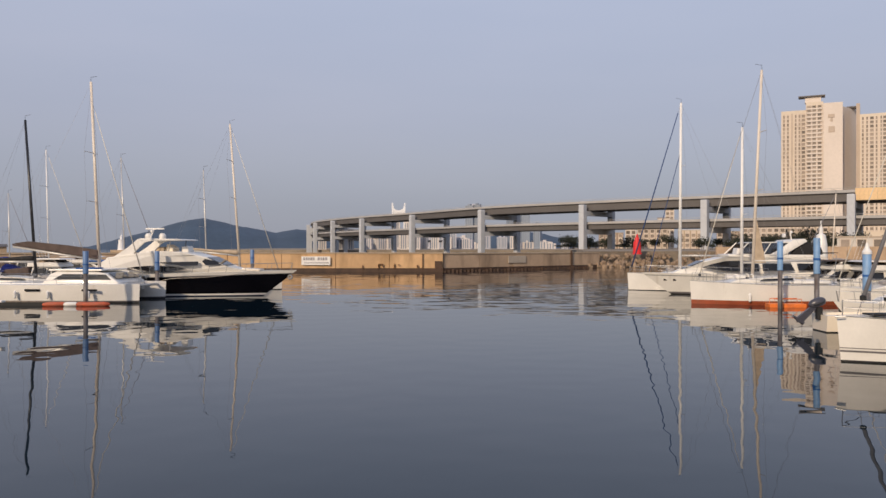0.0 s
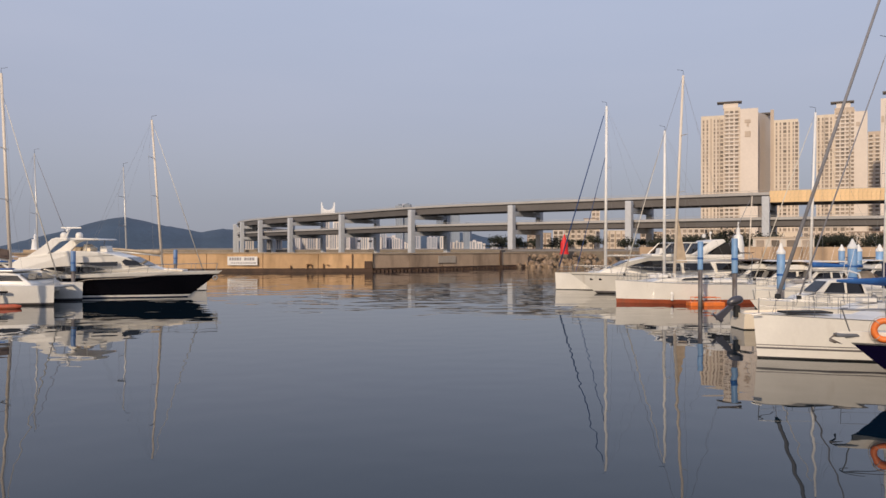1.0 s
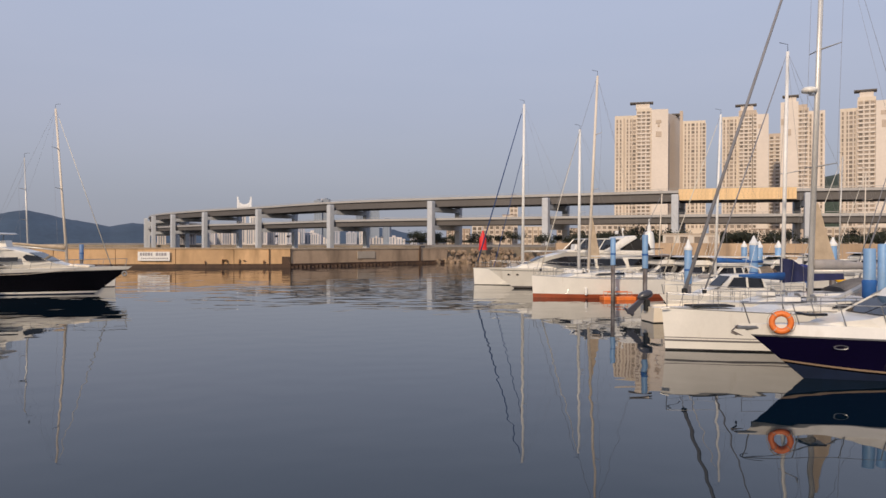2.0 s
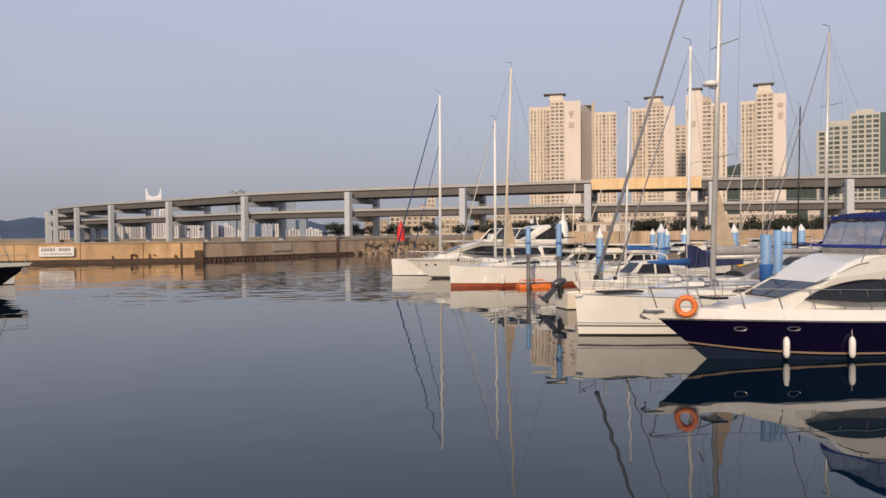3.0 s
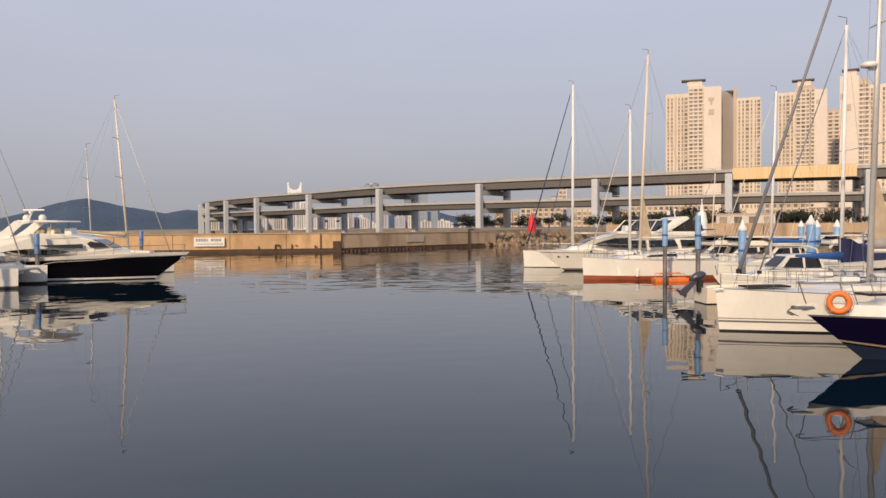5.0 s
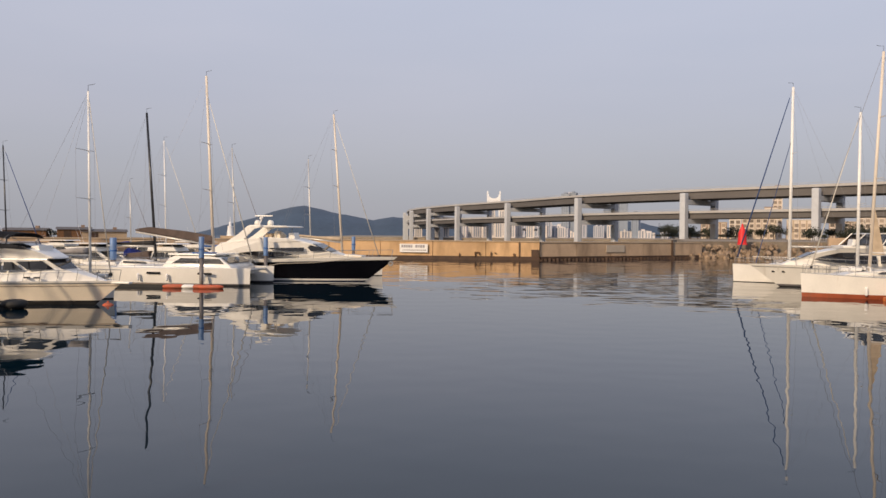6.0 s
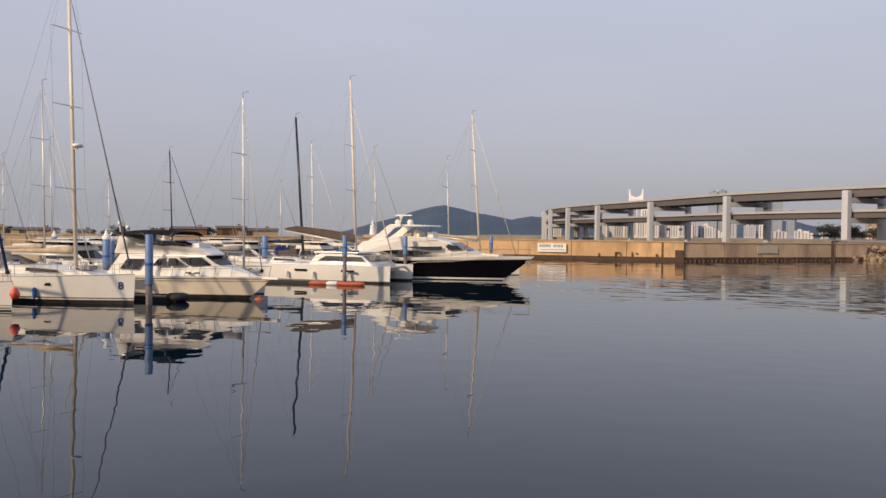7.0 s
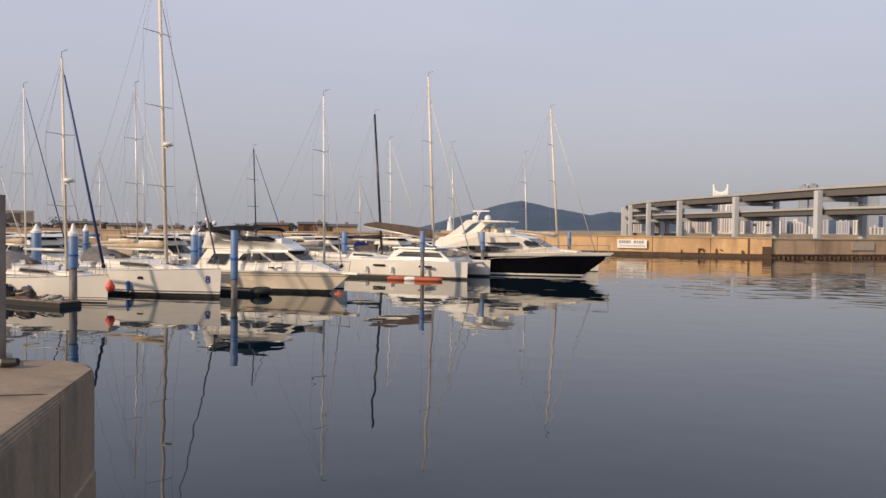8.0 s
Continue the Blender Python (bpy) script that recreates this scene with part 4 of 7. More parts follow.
def midrise(az, d, w, h, k, label, step=3.0, depth=12, turn=0.0, cols=None):
    x, y = polar(az, d)
    house = thing("low_building", label, "building", Matrix.Translation((x, y, 3.2)) @ Matrix.Rotation(radians(-az + turn), 4, "Z"), group="buildings behind the bridge")
    part("wall", box(nb(), -w / 2, w / 2, 0, depth, -0.5, h), MIDRISE[k], house)
    part("roof_edge", box(nb(), -w / 2 - 0.2, w / 2 + 0.2, -0.2, depth + 0.2, h, h + 0.5), MIDRISE[(k + 1) % 5], house)
    n = cols or max(2, int(w / 3.2))
    rows_of(house, PANE_W, [-w / 2 + w * (i + 0.5) / n for i in range(n)], 2.0, h - 0.8, -0.05, step)
    return house


midrise(12.3, 490, 15, 9.5, 2, "brown five-storey building behind the bridge")
midrise(13.7, 480, 6.5, 12.0, 4, "narrow white balconied building behind the bridge", 2.6)
midrise(15.2, 505, 19, 13.5, 0, "cream apartment block behind the bridge")
midrise(16.0, 530, 8, 20, 1, "pale apartment block behind the bridge")
midrise(17.8, 485, 14, 11, 3, "tan house row behind the bridge")
midrise(20.4, 470, 14, 9.5, 2, "brown house with dark windows behind the bridge")
midrise(22.6, 500, 24, 16, 1, "long cream apartment block behind the bridge")
midrise(24.6, 520, 15, 12, 0, "cream apartment block behind the bridge")
midrise(26.2, 500, 14, 17, 3, "tan apartment block behind the bridge")
midrise(31.5, 480, 22, 12, 0, "cream apartment block behind the bridge")
midrise(34.2, 470, 20, 9, 1, "low pale building behind the bridge")
midrise(37.8, 480, 18, 10, 3, "low tan building behind the bridge")
midrise(40.3, 440, 26, 9, 0, "low cream building behind the bridge")
midrise(44.5, 450, 30, 11, 4, "low white building behind the bridge")
midrise(48.0, 440, 26, 9, 1, "low pale building behind the bridge")
# the pavilion on a roof that shows above the deck
pavilion = midrise(16.4, 560, 5, 33, 2, "slim tan building whose top shows above the bridge", 3.2, 6)
part("roof_hut", box(nb(), -2.0, 2.0, 0.5, 5, 33.5, 36), MIDRISE[2], pavilion)

club_house = midrise(29.0, 240, 16, 3.4, 4, "low white marina building with dark openings", 9, 8, 0, 4)

random.seed(21)


def distant(az, d, w, z, material, name="distant_block", label="pale apartment block far across the water"):
    x, y = polar(az, d)
    b = thing(name, label, "distant building", Matrix.Translation((x, y, 1.0)) @ Matrix.Rotation(radians(-az + random.uniform(-25, 25)), 4, "Z"), group="distant buildings")
    part("wall", box(nb(), -w / 2, w / 2, -w * 0.3, w * 0.3, -1, z), material, b)
    part("roof_house", box(nb(), -w * 0.2, w * 0.15, -w * 0.2, w * 0.2, z, z + w * 0.16), material, b)
    for k in range(3):
        x0 = -w * 0.4 + k * w * 0.28
        part("window_strip", box(nb(), x0, x0 + w * 0.13, -w * 0.31, -w * 0.3, z * 0.1, z * 0.95), FARGLASS, b)
    return b


for az, w, z in ((-8.9, 8, 11), (-7.6, 7, 13), (-6.9, 9, 12), (-5.5, 8, 15), (-5.1, 6, 13), (-4.6, 9, 16), (-3.9, 8, 14), (-3.5, 9, 33), (-2.9, 8, 17), (-2.5, 10, 32), (-1.9, 8, 20), (-1.4, 7, 19), (-0.6, 9, 16), (-7.2, 6, 9), (-3.2, 7, 12)):
    distant(az, random.uniform(820, 900), w, z, FARCITY[random.randrange(2)])
for i in range(26):
    az = random.uniform(-0.5, 9.5)
    distant(az, random.uniform(1150, 1450), random.uniform(10, 20), random.uniform(9, 24) * (1.2 - 0.06 * az), FARCITY[random.randrange(4)])
for az, w, z in ((2.0, 15, 80), (2.55, 13, 82), (4.95, 11, 62), (5.55, 15, 64), (6.15, 14, 63), (3.3, 12, 40), (7.0, 14, 46)):
    distant(az, 1420, w, z, FARGLASS, "glass_tower", "hazy blue-grey glass tower far off")
for az, w, z in ((2.3, 20, 84), (-1.2, 12, 40)):
    distant(az, 1500, w, z, FARCITY[2], "glass_tower", "hazy grey tower far off")


# trees on the shore
def tree_mesh(seed, spread, high):
    rnd = random.Random(seed)
    trunk = nb()
    tube(trunk, (0, 0, -0.3), (0.1, 0, high * 0.42), 0.20, 0.12, 7)
    ends = []
    for k in range(6):
        a = k * math.tau / 6 + rnd.uniform(-0.3, 0.3)
        e = Vector((math.cos(a) * spread * 0.5, math.sin(a) * spread * 0.5, high * rnd.uniform(0.6, 0.85)))
        tube(trunk, (0.1, 0, high * rnd.uniform(0.3, 0.42)), e, 0.09, 0.03, 5)
        ends.append(e)
    crown = nb()
    for k in range(420):
        c = rnd.choice(ends) * rnd.uniform(0.75, 1.12) + Vector((rnd.gauss(0, spread * 0.22), rnd.gauss(0, spread * 0.22), rnd.gauss(0, high * 0.10)))
        s = rnd.uniform(0.16, 0.42)
        q = Euler([rnd.uniform(0, 6.28) for _ in range(3)]).to_matrix()
        vs = [crown.verts.new(c + q @ Vector(p) * s) for p in ((-1, -0.5, 0), (0.2, -0.9, 0.2), (1, 0.1, 0), (0.1, 0.8, -0.2))]
        crown.faces.new(vs)
    return trunk, crown


def tree(seed, spread, high, m, label):
    t = thing("tree", label, "tree", m, group="shore trees")
    a, b = tree_mesh(seed, spread, high)
    part("trunk", a, BARK, t)
    part("crown", b, LEAF, t)
    return t


TREES = [tree(k, s, h, pose(*polar(az, d), 3.2), "dark green broadleaf tree on the shore") for k, (s, h, az, d) in enumerate(((4.5, 6.5, 9.4, 400), (5.5, 8.0, 21.0, 380), (4.0, 5.5, 31, 330)))]
TREES[0].scale = (1.0, 1.0, 0.42)
random.seed(33)
for i in range(62):
    az = random.choice((random.uniform(8.8, 16), random.uniform(16, 28), random.uniform(28, 51)))
    d = random.uniform(330, 430) if az > 14 else random.uniform(380, 460)
    s = random.uniform(0.6, 1.1)
    c = copy_thing(TREES[i % 3], pose(*polar(az, d), 3.2, 0, 0, random.uniform(0, 360)))
    c.scale = (s, s, s * random.uniform(0.85, 1.1))
for i in range(14):
    az = 8.2 + 0.42 * i
    c = copy_thing(TREES[i % 3], pose(*polar(az + 0.5, random.uniform(455, 500)), 3.2, 0, 0, random.uniform(0, 360)))
    c.scale = (1.1, 1.1, 0.36)
for i in range(150):
    az = random.choice((random.uniform(17, 51), random.gauss(30, 2.5), random.gauss(22, 2.0), random.gauss(43, 3.0)))
    s = random.uniform(0.26, 0.72)
    c = copy_thing(TREES[i % 3], pose(*polar(az, random.uniform(262, 292) if az > 30 else random.uniform(280, 302)), 3.2, 0, 0, random.uniform(0, 360)))
    c.scale = (s * 1.3, s * 1.3, s)
for i, (az, s) in enumerate(((-50.3, 0.42), (-49.6, 0.50), (-51.6, 0.36))):
    c = copy_thing(TREES[i % 3], pose(*polar(az, 168), 1.2, 0, 0, 50 * i))
    c.scale = (s * 0.8, s * 0.8, s)
for az, w, h, k in ((-52.3, 7, 3.0, 4),):
    shed = midrise(az, 175, w, h, k, "small harbour building behind the sea wall", 3.0, 5, 0, 3)
    shed.location.z = 3.0


def harbour_shed(x, y, w, h, turn, material):
    """A low shed with a shallow roof, a dark door and a vent."""
    shed = thing("harbour_shed", "low brown harbour shed behind the sea wall", "shed", pose(x, y, 3.0, 0, 0, turn), group="harbour sheds")
    part("wall", box(nb(), -w / 2, w / 2, 0, 4, -0.3, h), material, shed)
    part("roof", prism([(-0.3, h), (2.0, h + 0.45), (4.3, h), (2.0, h + 0.3)], lambda a, z: w / 2 + 0.2, 0.0), ROOFDARK, shed).matrix_basis = Matrix.Rotation(math.pi / 2, 4, "Z")
    part("door", box(nb(), -w * 0.3, -w * 0.3 + 1.1, -0.06, 0.05, 0, h * 0.85), TIDE, shed)
    part("roof_vent", box(nb(), w * 0.2, w * 0.2 + 0.6, 1.6, 2.2, h + 0.2, h + 0.8), MIDRISE[2], shed)
    return shed


random.seed(52)
for i in range(14):
    at = Vector((-150, 86)).lerp(Vector((-72, 126)), (i + random.uniform(0.1, 0.9)) / 14)
    harbour_shed(at.x, at.y, random.uniform(3, 8), random.uniform(0.3, 1.5), 27 + random.uniform(-8, 8), random.choice((MIDRISE[2], RUST, MIDRISE[2], COPING)))
for i in range(16):
    at = Vector((-150, 84)).lerp(Vector((-70, 125)), random.random())
    c = copy_thing(TREES[i % 3], pose(at.x, at.y + 3, 3.0, 0, 0, random.uniform(0, 360)))
    c.scale = (0.36, 0.36, random.uniform(0.12, 0.26))


# ---------------------------------------------------------------- boats
RIGHT, LEFT = 177.0, -3.0  # headings of the two rows of berths


def stowed_fender(parent, x, y, z0, z1, top, r=0.13, material=None):
    h = z1 - z0
    f = part("fender", lathe(nb(), ((0.03, 0), (r * 0.7, 0.05 * h), (r, 0.18 * h), (r, 0.80 * h), (r * 0.7, 0.93 * h), (0.035, h)), 12, (x, y, z0)), material or FENDER, parent, "hanging fender", smooth=True)
    part("fender_line", tube(nb(), (x, y, z1 - 0.02), (x, y * 0.97, top), 0.012, seg=5), ROPE, parent)
    return f


def torus(bm, centre, axis_u, axis_v, R, r, n=24, m=8, a0=0.0, a1=math.tau):
    c, U, V = Vector(centre), Vector(axis_u).normalized(), Vector(axis_v).normalized()
    W = U.cross(V)
    closed = a1 - a0 > 6.28
    rings = []
    for i in range(n if closed else n + 1):
        a = a0 + (a1 - a0) * i / n
        d = U * math.cos(a) + V * math.sin(a)
        rings.append([bm.verts.new(c + d * (R + r * math.cos(b)) + W * r * math.sin(b)) for b in (j * math.tau / m for j in range(m))])
    for i in range(n):
        p, q = rings[i], rings[(i + 1) % len(rings)]
        for j in range(m):
            bm.faces.new((p[j], p[(j + 1) % m], q[(j + 1) % m], q[j]))
    if not closed:
        bm.faces.new(rings[0])
        bm.faces.new(rings[-1][::-1])
    return bm


def arch_window(x0, x1, z0, z1, n=10, lean=0.0, power=1.0, dip=0.10):
    """Outline of an arched or almond pane between x0 (aft) and x1 (forward)."""
    top = [(x0 + (x1 - x0) * k / n + lean * math.sin(math.pi * k / n), z0 + (z1 - z0) * math.sin(math.pi * k / n) ** power) for k in range(n + 1)]
    foot = [(x1 - (x1 - x0) * k / n, z0 - dip * math.sin(math.pi * k / n)) for k in range(1, n)]
    return top + foot


# ---- motor yacht with navy hull
def navy_yacht():
    yacht = thing("motor_yacht", "navy-hulled white flybridge motor yacht with blue canvas enclosure", "motor yacht", pose(15.10, 20.58, 0, 0, 0, RIGHT))
    h = Hull(12.4, 4.0, 1.66, 1.42, 2.1, stern_width=0.9, full=2.4, wl=0.82, flare=1.1, tumble=0.34)
    hull = part("hull", h.band(0.19, -0.34, 5, rise=0.40), NAVY, yacht, "glossy navy blue hull side", smooth=True)
    part("bottom", h.band(-0.6, 0.07, 3, rise=0.40), BLUE_BOTTOM, yacht, "dark blue bottom paint", smooth=True)
    part("boot_stripe", h.band(0.13, 0.19, 1, 0.006, rise=0.40), GOLD, yacht, "tan stripe")
    part("boot_stripe", h.band(0.07, 0.13, 1, rise=0.40), INK, yacht)
    part("gunwale", h.band(-0.34, -0.0001, 3), WHITE, yacht, "white moulded gunwale", smooth=True)
    part("rub_rail", h.band(-0.37, -0.32, 1, 0.02), STEEL, yacht)
    part("deck", h.deck(0.02, 0.20), WHITE, yacht, smooth=True)
    half = lambda x, z: max(0.12, h.deck_half(min(1, max(0, 1 + (x - 0.3) / 12.4))) * 0.90 - 0.28 * max(0, z - 1.5))
    body = [(0.3, 1.50), (-0.6, 1.70), (-1.5, 1.82), (-1.95, 1.86), (-3.25, 2.34), (-3.5, 2.58), (-4.2, 2.98), (-4.9, 3.20), (-5.8, 3.24), (-10.1, 3.24), (-10.7, 2.6), (-11.0, 1.45), (-5.5, 1.40), (-2.0, 1.40)]
    part("superstructure", prism(body, half, 0.10, 3), WHITE, yacht, smooth=0.12)
    hw = half(-2.0, 1.86) - 0.12
    ht = half(-3.25, 2.34) - 0.12
    for y0, y1, t0, t1 in ((-hw, -0.04, -ht, -0.03), (0.04, hw, 0.03, ht)):
        part("windscreen", slab([(-2.02, y0, 1.92), (-2.02, y1, 1.92), (-3.22, t1, 2.365), (-3.22, t0, 2.365)], 0.03), GLASS, yacht, "tinted raked windscreen")
    for side in (1, -1):
        win = arch_window(-7.3, -2.62, 1.90, 2.47, 18, lean=0.15, power=0.75, dip=0.12)
        part("saloon_window", side_panel(win, half, side, 0.018, 0.03), GLASS, yacht, "long arched black saloon window")
        part("window_post", side_panel([(-5.25, 1.8), (-5.19, 1.8), (-5.19, 2.5), (-5.25, 2.5)], half, side, 0.03, 0.02), RUBBER, yacht)
        part("hand_hold", pipe(nb(), [(-3.1, side * (half(-3.1, 2.35) - 0.06), 2.40), (-3.8, side * (half(-3.8, 2.6) - 0.05), 2.66), (-4.5, side * (half(-4.5, 2.85) - 0.05), 2.92), (-4.9, side * (half(-4.9, 2.95) - 0.05), 2.98)], 0.018), STEEL, yacht)
        for x, z in ((-1.35, 1.0), (-2.55, 1.0), (-6.4, 1.0), (-7.4, 0.98)):
            u = 1 + x / 12.4
            p = h.at(min(u, 0.985), z, side)
            q = h.at(min(u, 0.985) - 0.03, z, side)
            tilt = math.atan2(p.y - q.y, p.x - q.x)
            part("porthole", torus(nb(), (0, 0, 0), (1, 0, 0), (0, 0, 1), 0.17, 0.022, 18, 5), STEEL, yacht, "oval steel-rimmed porthole").matrix_basis = Matrix.Translation(p + Vector((0, side * 0.03, 0))) @ Matrix.Rotation(tilt, 4, "Z") @ Matrix.Rotation(-side * 0.28, 4, "X") @ Matrix.Diagonal((1.1, 1, 0.36, 1))
    part("flybridge_coaming", prism([(-5.35, 3.20), (-5.25, 3.40), (-5.8, 3.43), (-9.8, 3.45), (-10.0, 3.20)], lambda x, z: half(x, 3.1) - 0.05 + 0.05 * (z - 3.1), 0.05), CANVAS_GREY, yacht, "grey flybridge screen")
    # canvas enclosure
    fx, ax, zt = -5.65, -9.8, 4.48
    hw = half(-6, 3.1) - 0.08
    bm = nb()
    n, rows = 12, []
    for i in range(n + 1):
        k = i / n
        x = fx + 0.10 + (ax - fx - 0.2) * k
        rows.append([bm.verts.new((x, hw * 0.96 * j / 6, zt + 0.10 * math.sin(math.pi * min(1, k * 1.4 + 0.15)) - 0.10 * (j / 6) ** 4 - (0.14 if i in (0, n) else 0) + 0.015 * math.sin(5 * k * math.pi))) for j in range(-6, 7)])
    for a, b in zip(rows, rows[1:]):
        for j in range(12):
            bm.faces.new((a[j], a[j + 1], b[j + 1], b[j]))
    bmesh.ops.solidify(bm, geom=list(bm.faces), thickness=0.05)
    canopy = part("canopy", bm, CANVAS_BLUE, yacht, "bright blue canvas canopy top", smooth=True)
    posts = (fx, -6.30, -7.15, -8.0, -8.9, ax)
    leans = (0.36, 0.22, 0.06, 0.04, 0.04, 0.0)
    for side in (1, -1):
        for i, x in enumerate(posts):
            part("canvas_seam", tube(nb(), (x + leans[i], side * hw, 3.44), (x - 0.05, side * hw * 0.95, zt - 0.05), 0.032, 0.028, 6, 0.5), CANVAS_BLUE, canopy)
        for (a, la), (b, lb) in zip(zip(posts, leans), zip(posts[1:], leans[1:])):
            part("vinyl_window", slab([(a + la, side * hw, 3.50), (b + lb, side * hw, 3.50), (b - 0.05, side * hw * 0.955, zt - 0.08), (a - 0.05, side * hw * 0.955, zt - 0.08)], 0.008), VINYL, canopy, "clear creased vinyl window").visible_shadow = False
        part("canvas_skirt", slab([(fx + 0.37, side * (hw + 0.01), 3.42), (ax, side * (hw + 0.01), 3.42), (ax, side * hw, 3.51), (fx + 0.33, side * hw, 3.51)], 0.02), CANVAS_BLUE, canopy)
        part("canvas_valance", slab([(fx, side * hw * 0.965, zt - 0.09), (ax, side * hw * 0.965, zt - 0.09), (ax, side * hw * 0.95, zt), (fx, side * hw * 0.95, zt)], 0.02), CANVAS_BLUE, canopy)
    part("vinyl_window", slab([(fx + 0.35, -hw, 3.50), (fx + 0.35, hw, 3.50), (fx - 0.05, hw * 0.95, zt - 0.10), (fx - 0.05, -hw * 0.95, zt - 0.10)], 0.008), VINYL, canopy).visible_shadow = False
    part("canvas_skirt", slab([(fx + 0.38, -hw, 3.42), (fx + 0.38, hw, 3.42), (fx + 0.34, hw, 3.51), (fx + 0.34, -hw, 3.51)], 0.02), CANVAS_BLUE, canopy)
    part("helm_seat", prism([(-7.1, 3.2), (-7.0, 3.75), (-7.3, 3.8), (-7.6, 3.2)], lambda x, z: 0.9, 0.06), CREAM, yacht)
    for x in (-4.6, -6.2, -7.8):
        part("fly_rail_post", tube(nb(), (x, half(x, 3.0), 3.0), (x - 0.25, half(x, 3.1), 3.42), 0.016, seg=6), STEEL, yacht)
    rail(yacht, h, 0.42, 0.985, 0.62, 9, 1, 0.016, lean=0.22)
    part("bow_rail", torus(nb(), h.at(0.985, 1.66, 0) + Vector((-0.2, 0, 0.61)), (0, 1, 0), (1, 0, 0), 0.42, 0.016, 12, 6, 0.0, math.pi), STEEL, yacht)
    part("anchor_roller", box(nb(), 1.45, 2.15, -0.11, 0.11, 1.50, 1.60, 0.02), STEEL, yacht)
    part("anchor", pipe(nb(), [(2.1, 0, 1.60), (2.3, 0, 1.45), (2.05, 0.16, 1.32), (2.3, 0, 1.40), (2.05, -0.16, 1.32)], 0.03), PILE, yacht)
    for x in (-2.08, -3.98, -8.5):
        u = 1 + x / 12.4
        p = h.at(u, 0.6, 1)
        stowed_fender(yacht, x, p.y + 0.13, 0.08, 0.74, 1.4, 0.10)
    part("deck_hatch", box(nb(), -0.55, 0.05, -0.35, 0.35, 1.88, 1.96, 0.03), GLASS, yacht)
    # brand lettering on the side stays a plain bar
    part("name_bar", side_panel([(-6.3, 2.72), (-5.6, 2.72), (-5.6, 2.82), (-6.3, 2.82)], half, 1, 0.012, 0.02), GREY_STRIPE, yacht)
    ring_thing = thing("life_ring", "orange life ring hung on the bow rail", "life ring", pose(15.10, 20.58, 0, 0, 0, RIGHT))
    p = h.at(0.985, 1.66, 1)
    c = Vector((0.98, p.y + 0.34, 1.72))
    part("ring", torus(nb(), c, (1, -0.5, 0), (0, 0, 1), 0.26, 0.088, 28, 10), ORANGE, ring_thing, smooth=True)
    for k in range(4):
        a = math.pi / 4 + k * math.pi / 2
        q = c + Vector((0.894 * math.cos(a), -0.447 * math.cos(a), math.sin(a))) * 0.28
        part("band", torus(nb(), q, Vector((math.cos(a), 0, math.sin(a))), (0, 1, 0), 0.098, 0.012, 12, 5), ROPE, ring_thing)
    part("grab_line", torus(nb(), c, (1, -0.5, 0), (0, 0, 1), 0.385, 0.010, 28, 5), ROPE, ring_thing)


navy_yacht()


# ---- sailing yachts
def deck_gear(boat, h, L, d, m, seed):
    """What lies about on a yacht: winches, vents, fenders, a rope coil, a raft canister, a stern arch."""
    rnd = random.Random(seed)
    vent_mat = rnd.choice((STEEL, WHITE))
    for side in (1, -1):
        part("winch", lathe(nb(), ((0.09, 0), (0.07, 0.06), (0.075, 0.13), (0.05, 0.17)), 8, (-L * 0.77, side * h.deck_half(0.23) * 0.66, d + 0.22)), STEEL, boat)
        y = side * 0.5
        part("cowl_vent", pipe(nb(), [(-m + 0.1, y, d + 0.25), (-m + 0.1, y, d + 0.48), (-m + 0.18, y, d + 0.54), (-m + 0.30, y, d + 0.54)], 0.06, 7), vent_mat, boat)
    part("raft_canister", box(nb(), -m + 0.55, -m + 1.25, -0.32, 0.32, d + 0.26, d + 0.50, 0.07), rnd.choice((WHITE, CANVAS_GREY, DECK)), boat, "life raft canister")
    part("rope_coil", torus(nb(), (-L * 0.77, 0.35, d + 0.30), (1, 0, 0), (0, 1, 0.2), 0.22, 0.05, 14, 6), rnd.choice((ROPE, CANVAS_MID, CANVAS_GREY)), boat)
    for k in (rnd.uniform(0.36, 0.46), rnd.uniform(0.60, 0.74)):
        for side in (1, -1):
            p = h.at(1 - k, 0.6, side)
            part("side_fender", lathe(nb(), ((0.03, 0), (0.10, 0.06), (0.12, 0.5), (0.03, 0.62)), 8, (p.x, p.y + side * 0.12, 0.22)), rnd.choice((FENDER, CANVAS_MID, RUBBER, FENDER)), boat)
    if seed % 2 and L > 9:
        w = h.deck_half(0.04) - 0.15
        arch = part("stern_arch", pipe(nb(), [(-L + 0.35, w, d), (-L + 0.15, w, d + 1.9), (-L + 0.2, w * 0.8, d + 2.05), (-L + 0.2, -w * 0.8, d + 2.05), (-L + 0.15, -w, d + 1.9), (-L + 0.35, -w, d)], 0.025), STEEL, boat)
        part("solar_panel", box(nb(), -L - 0.15, -L + 0.65, -w * 0.7, w * 0.7, d + 2.08, d + 2.12), GLASS, arch)


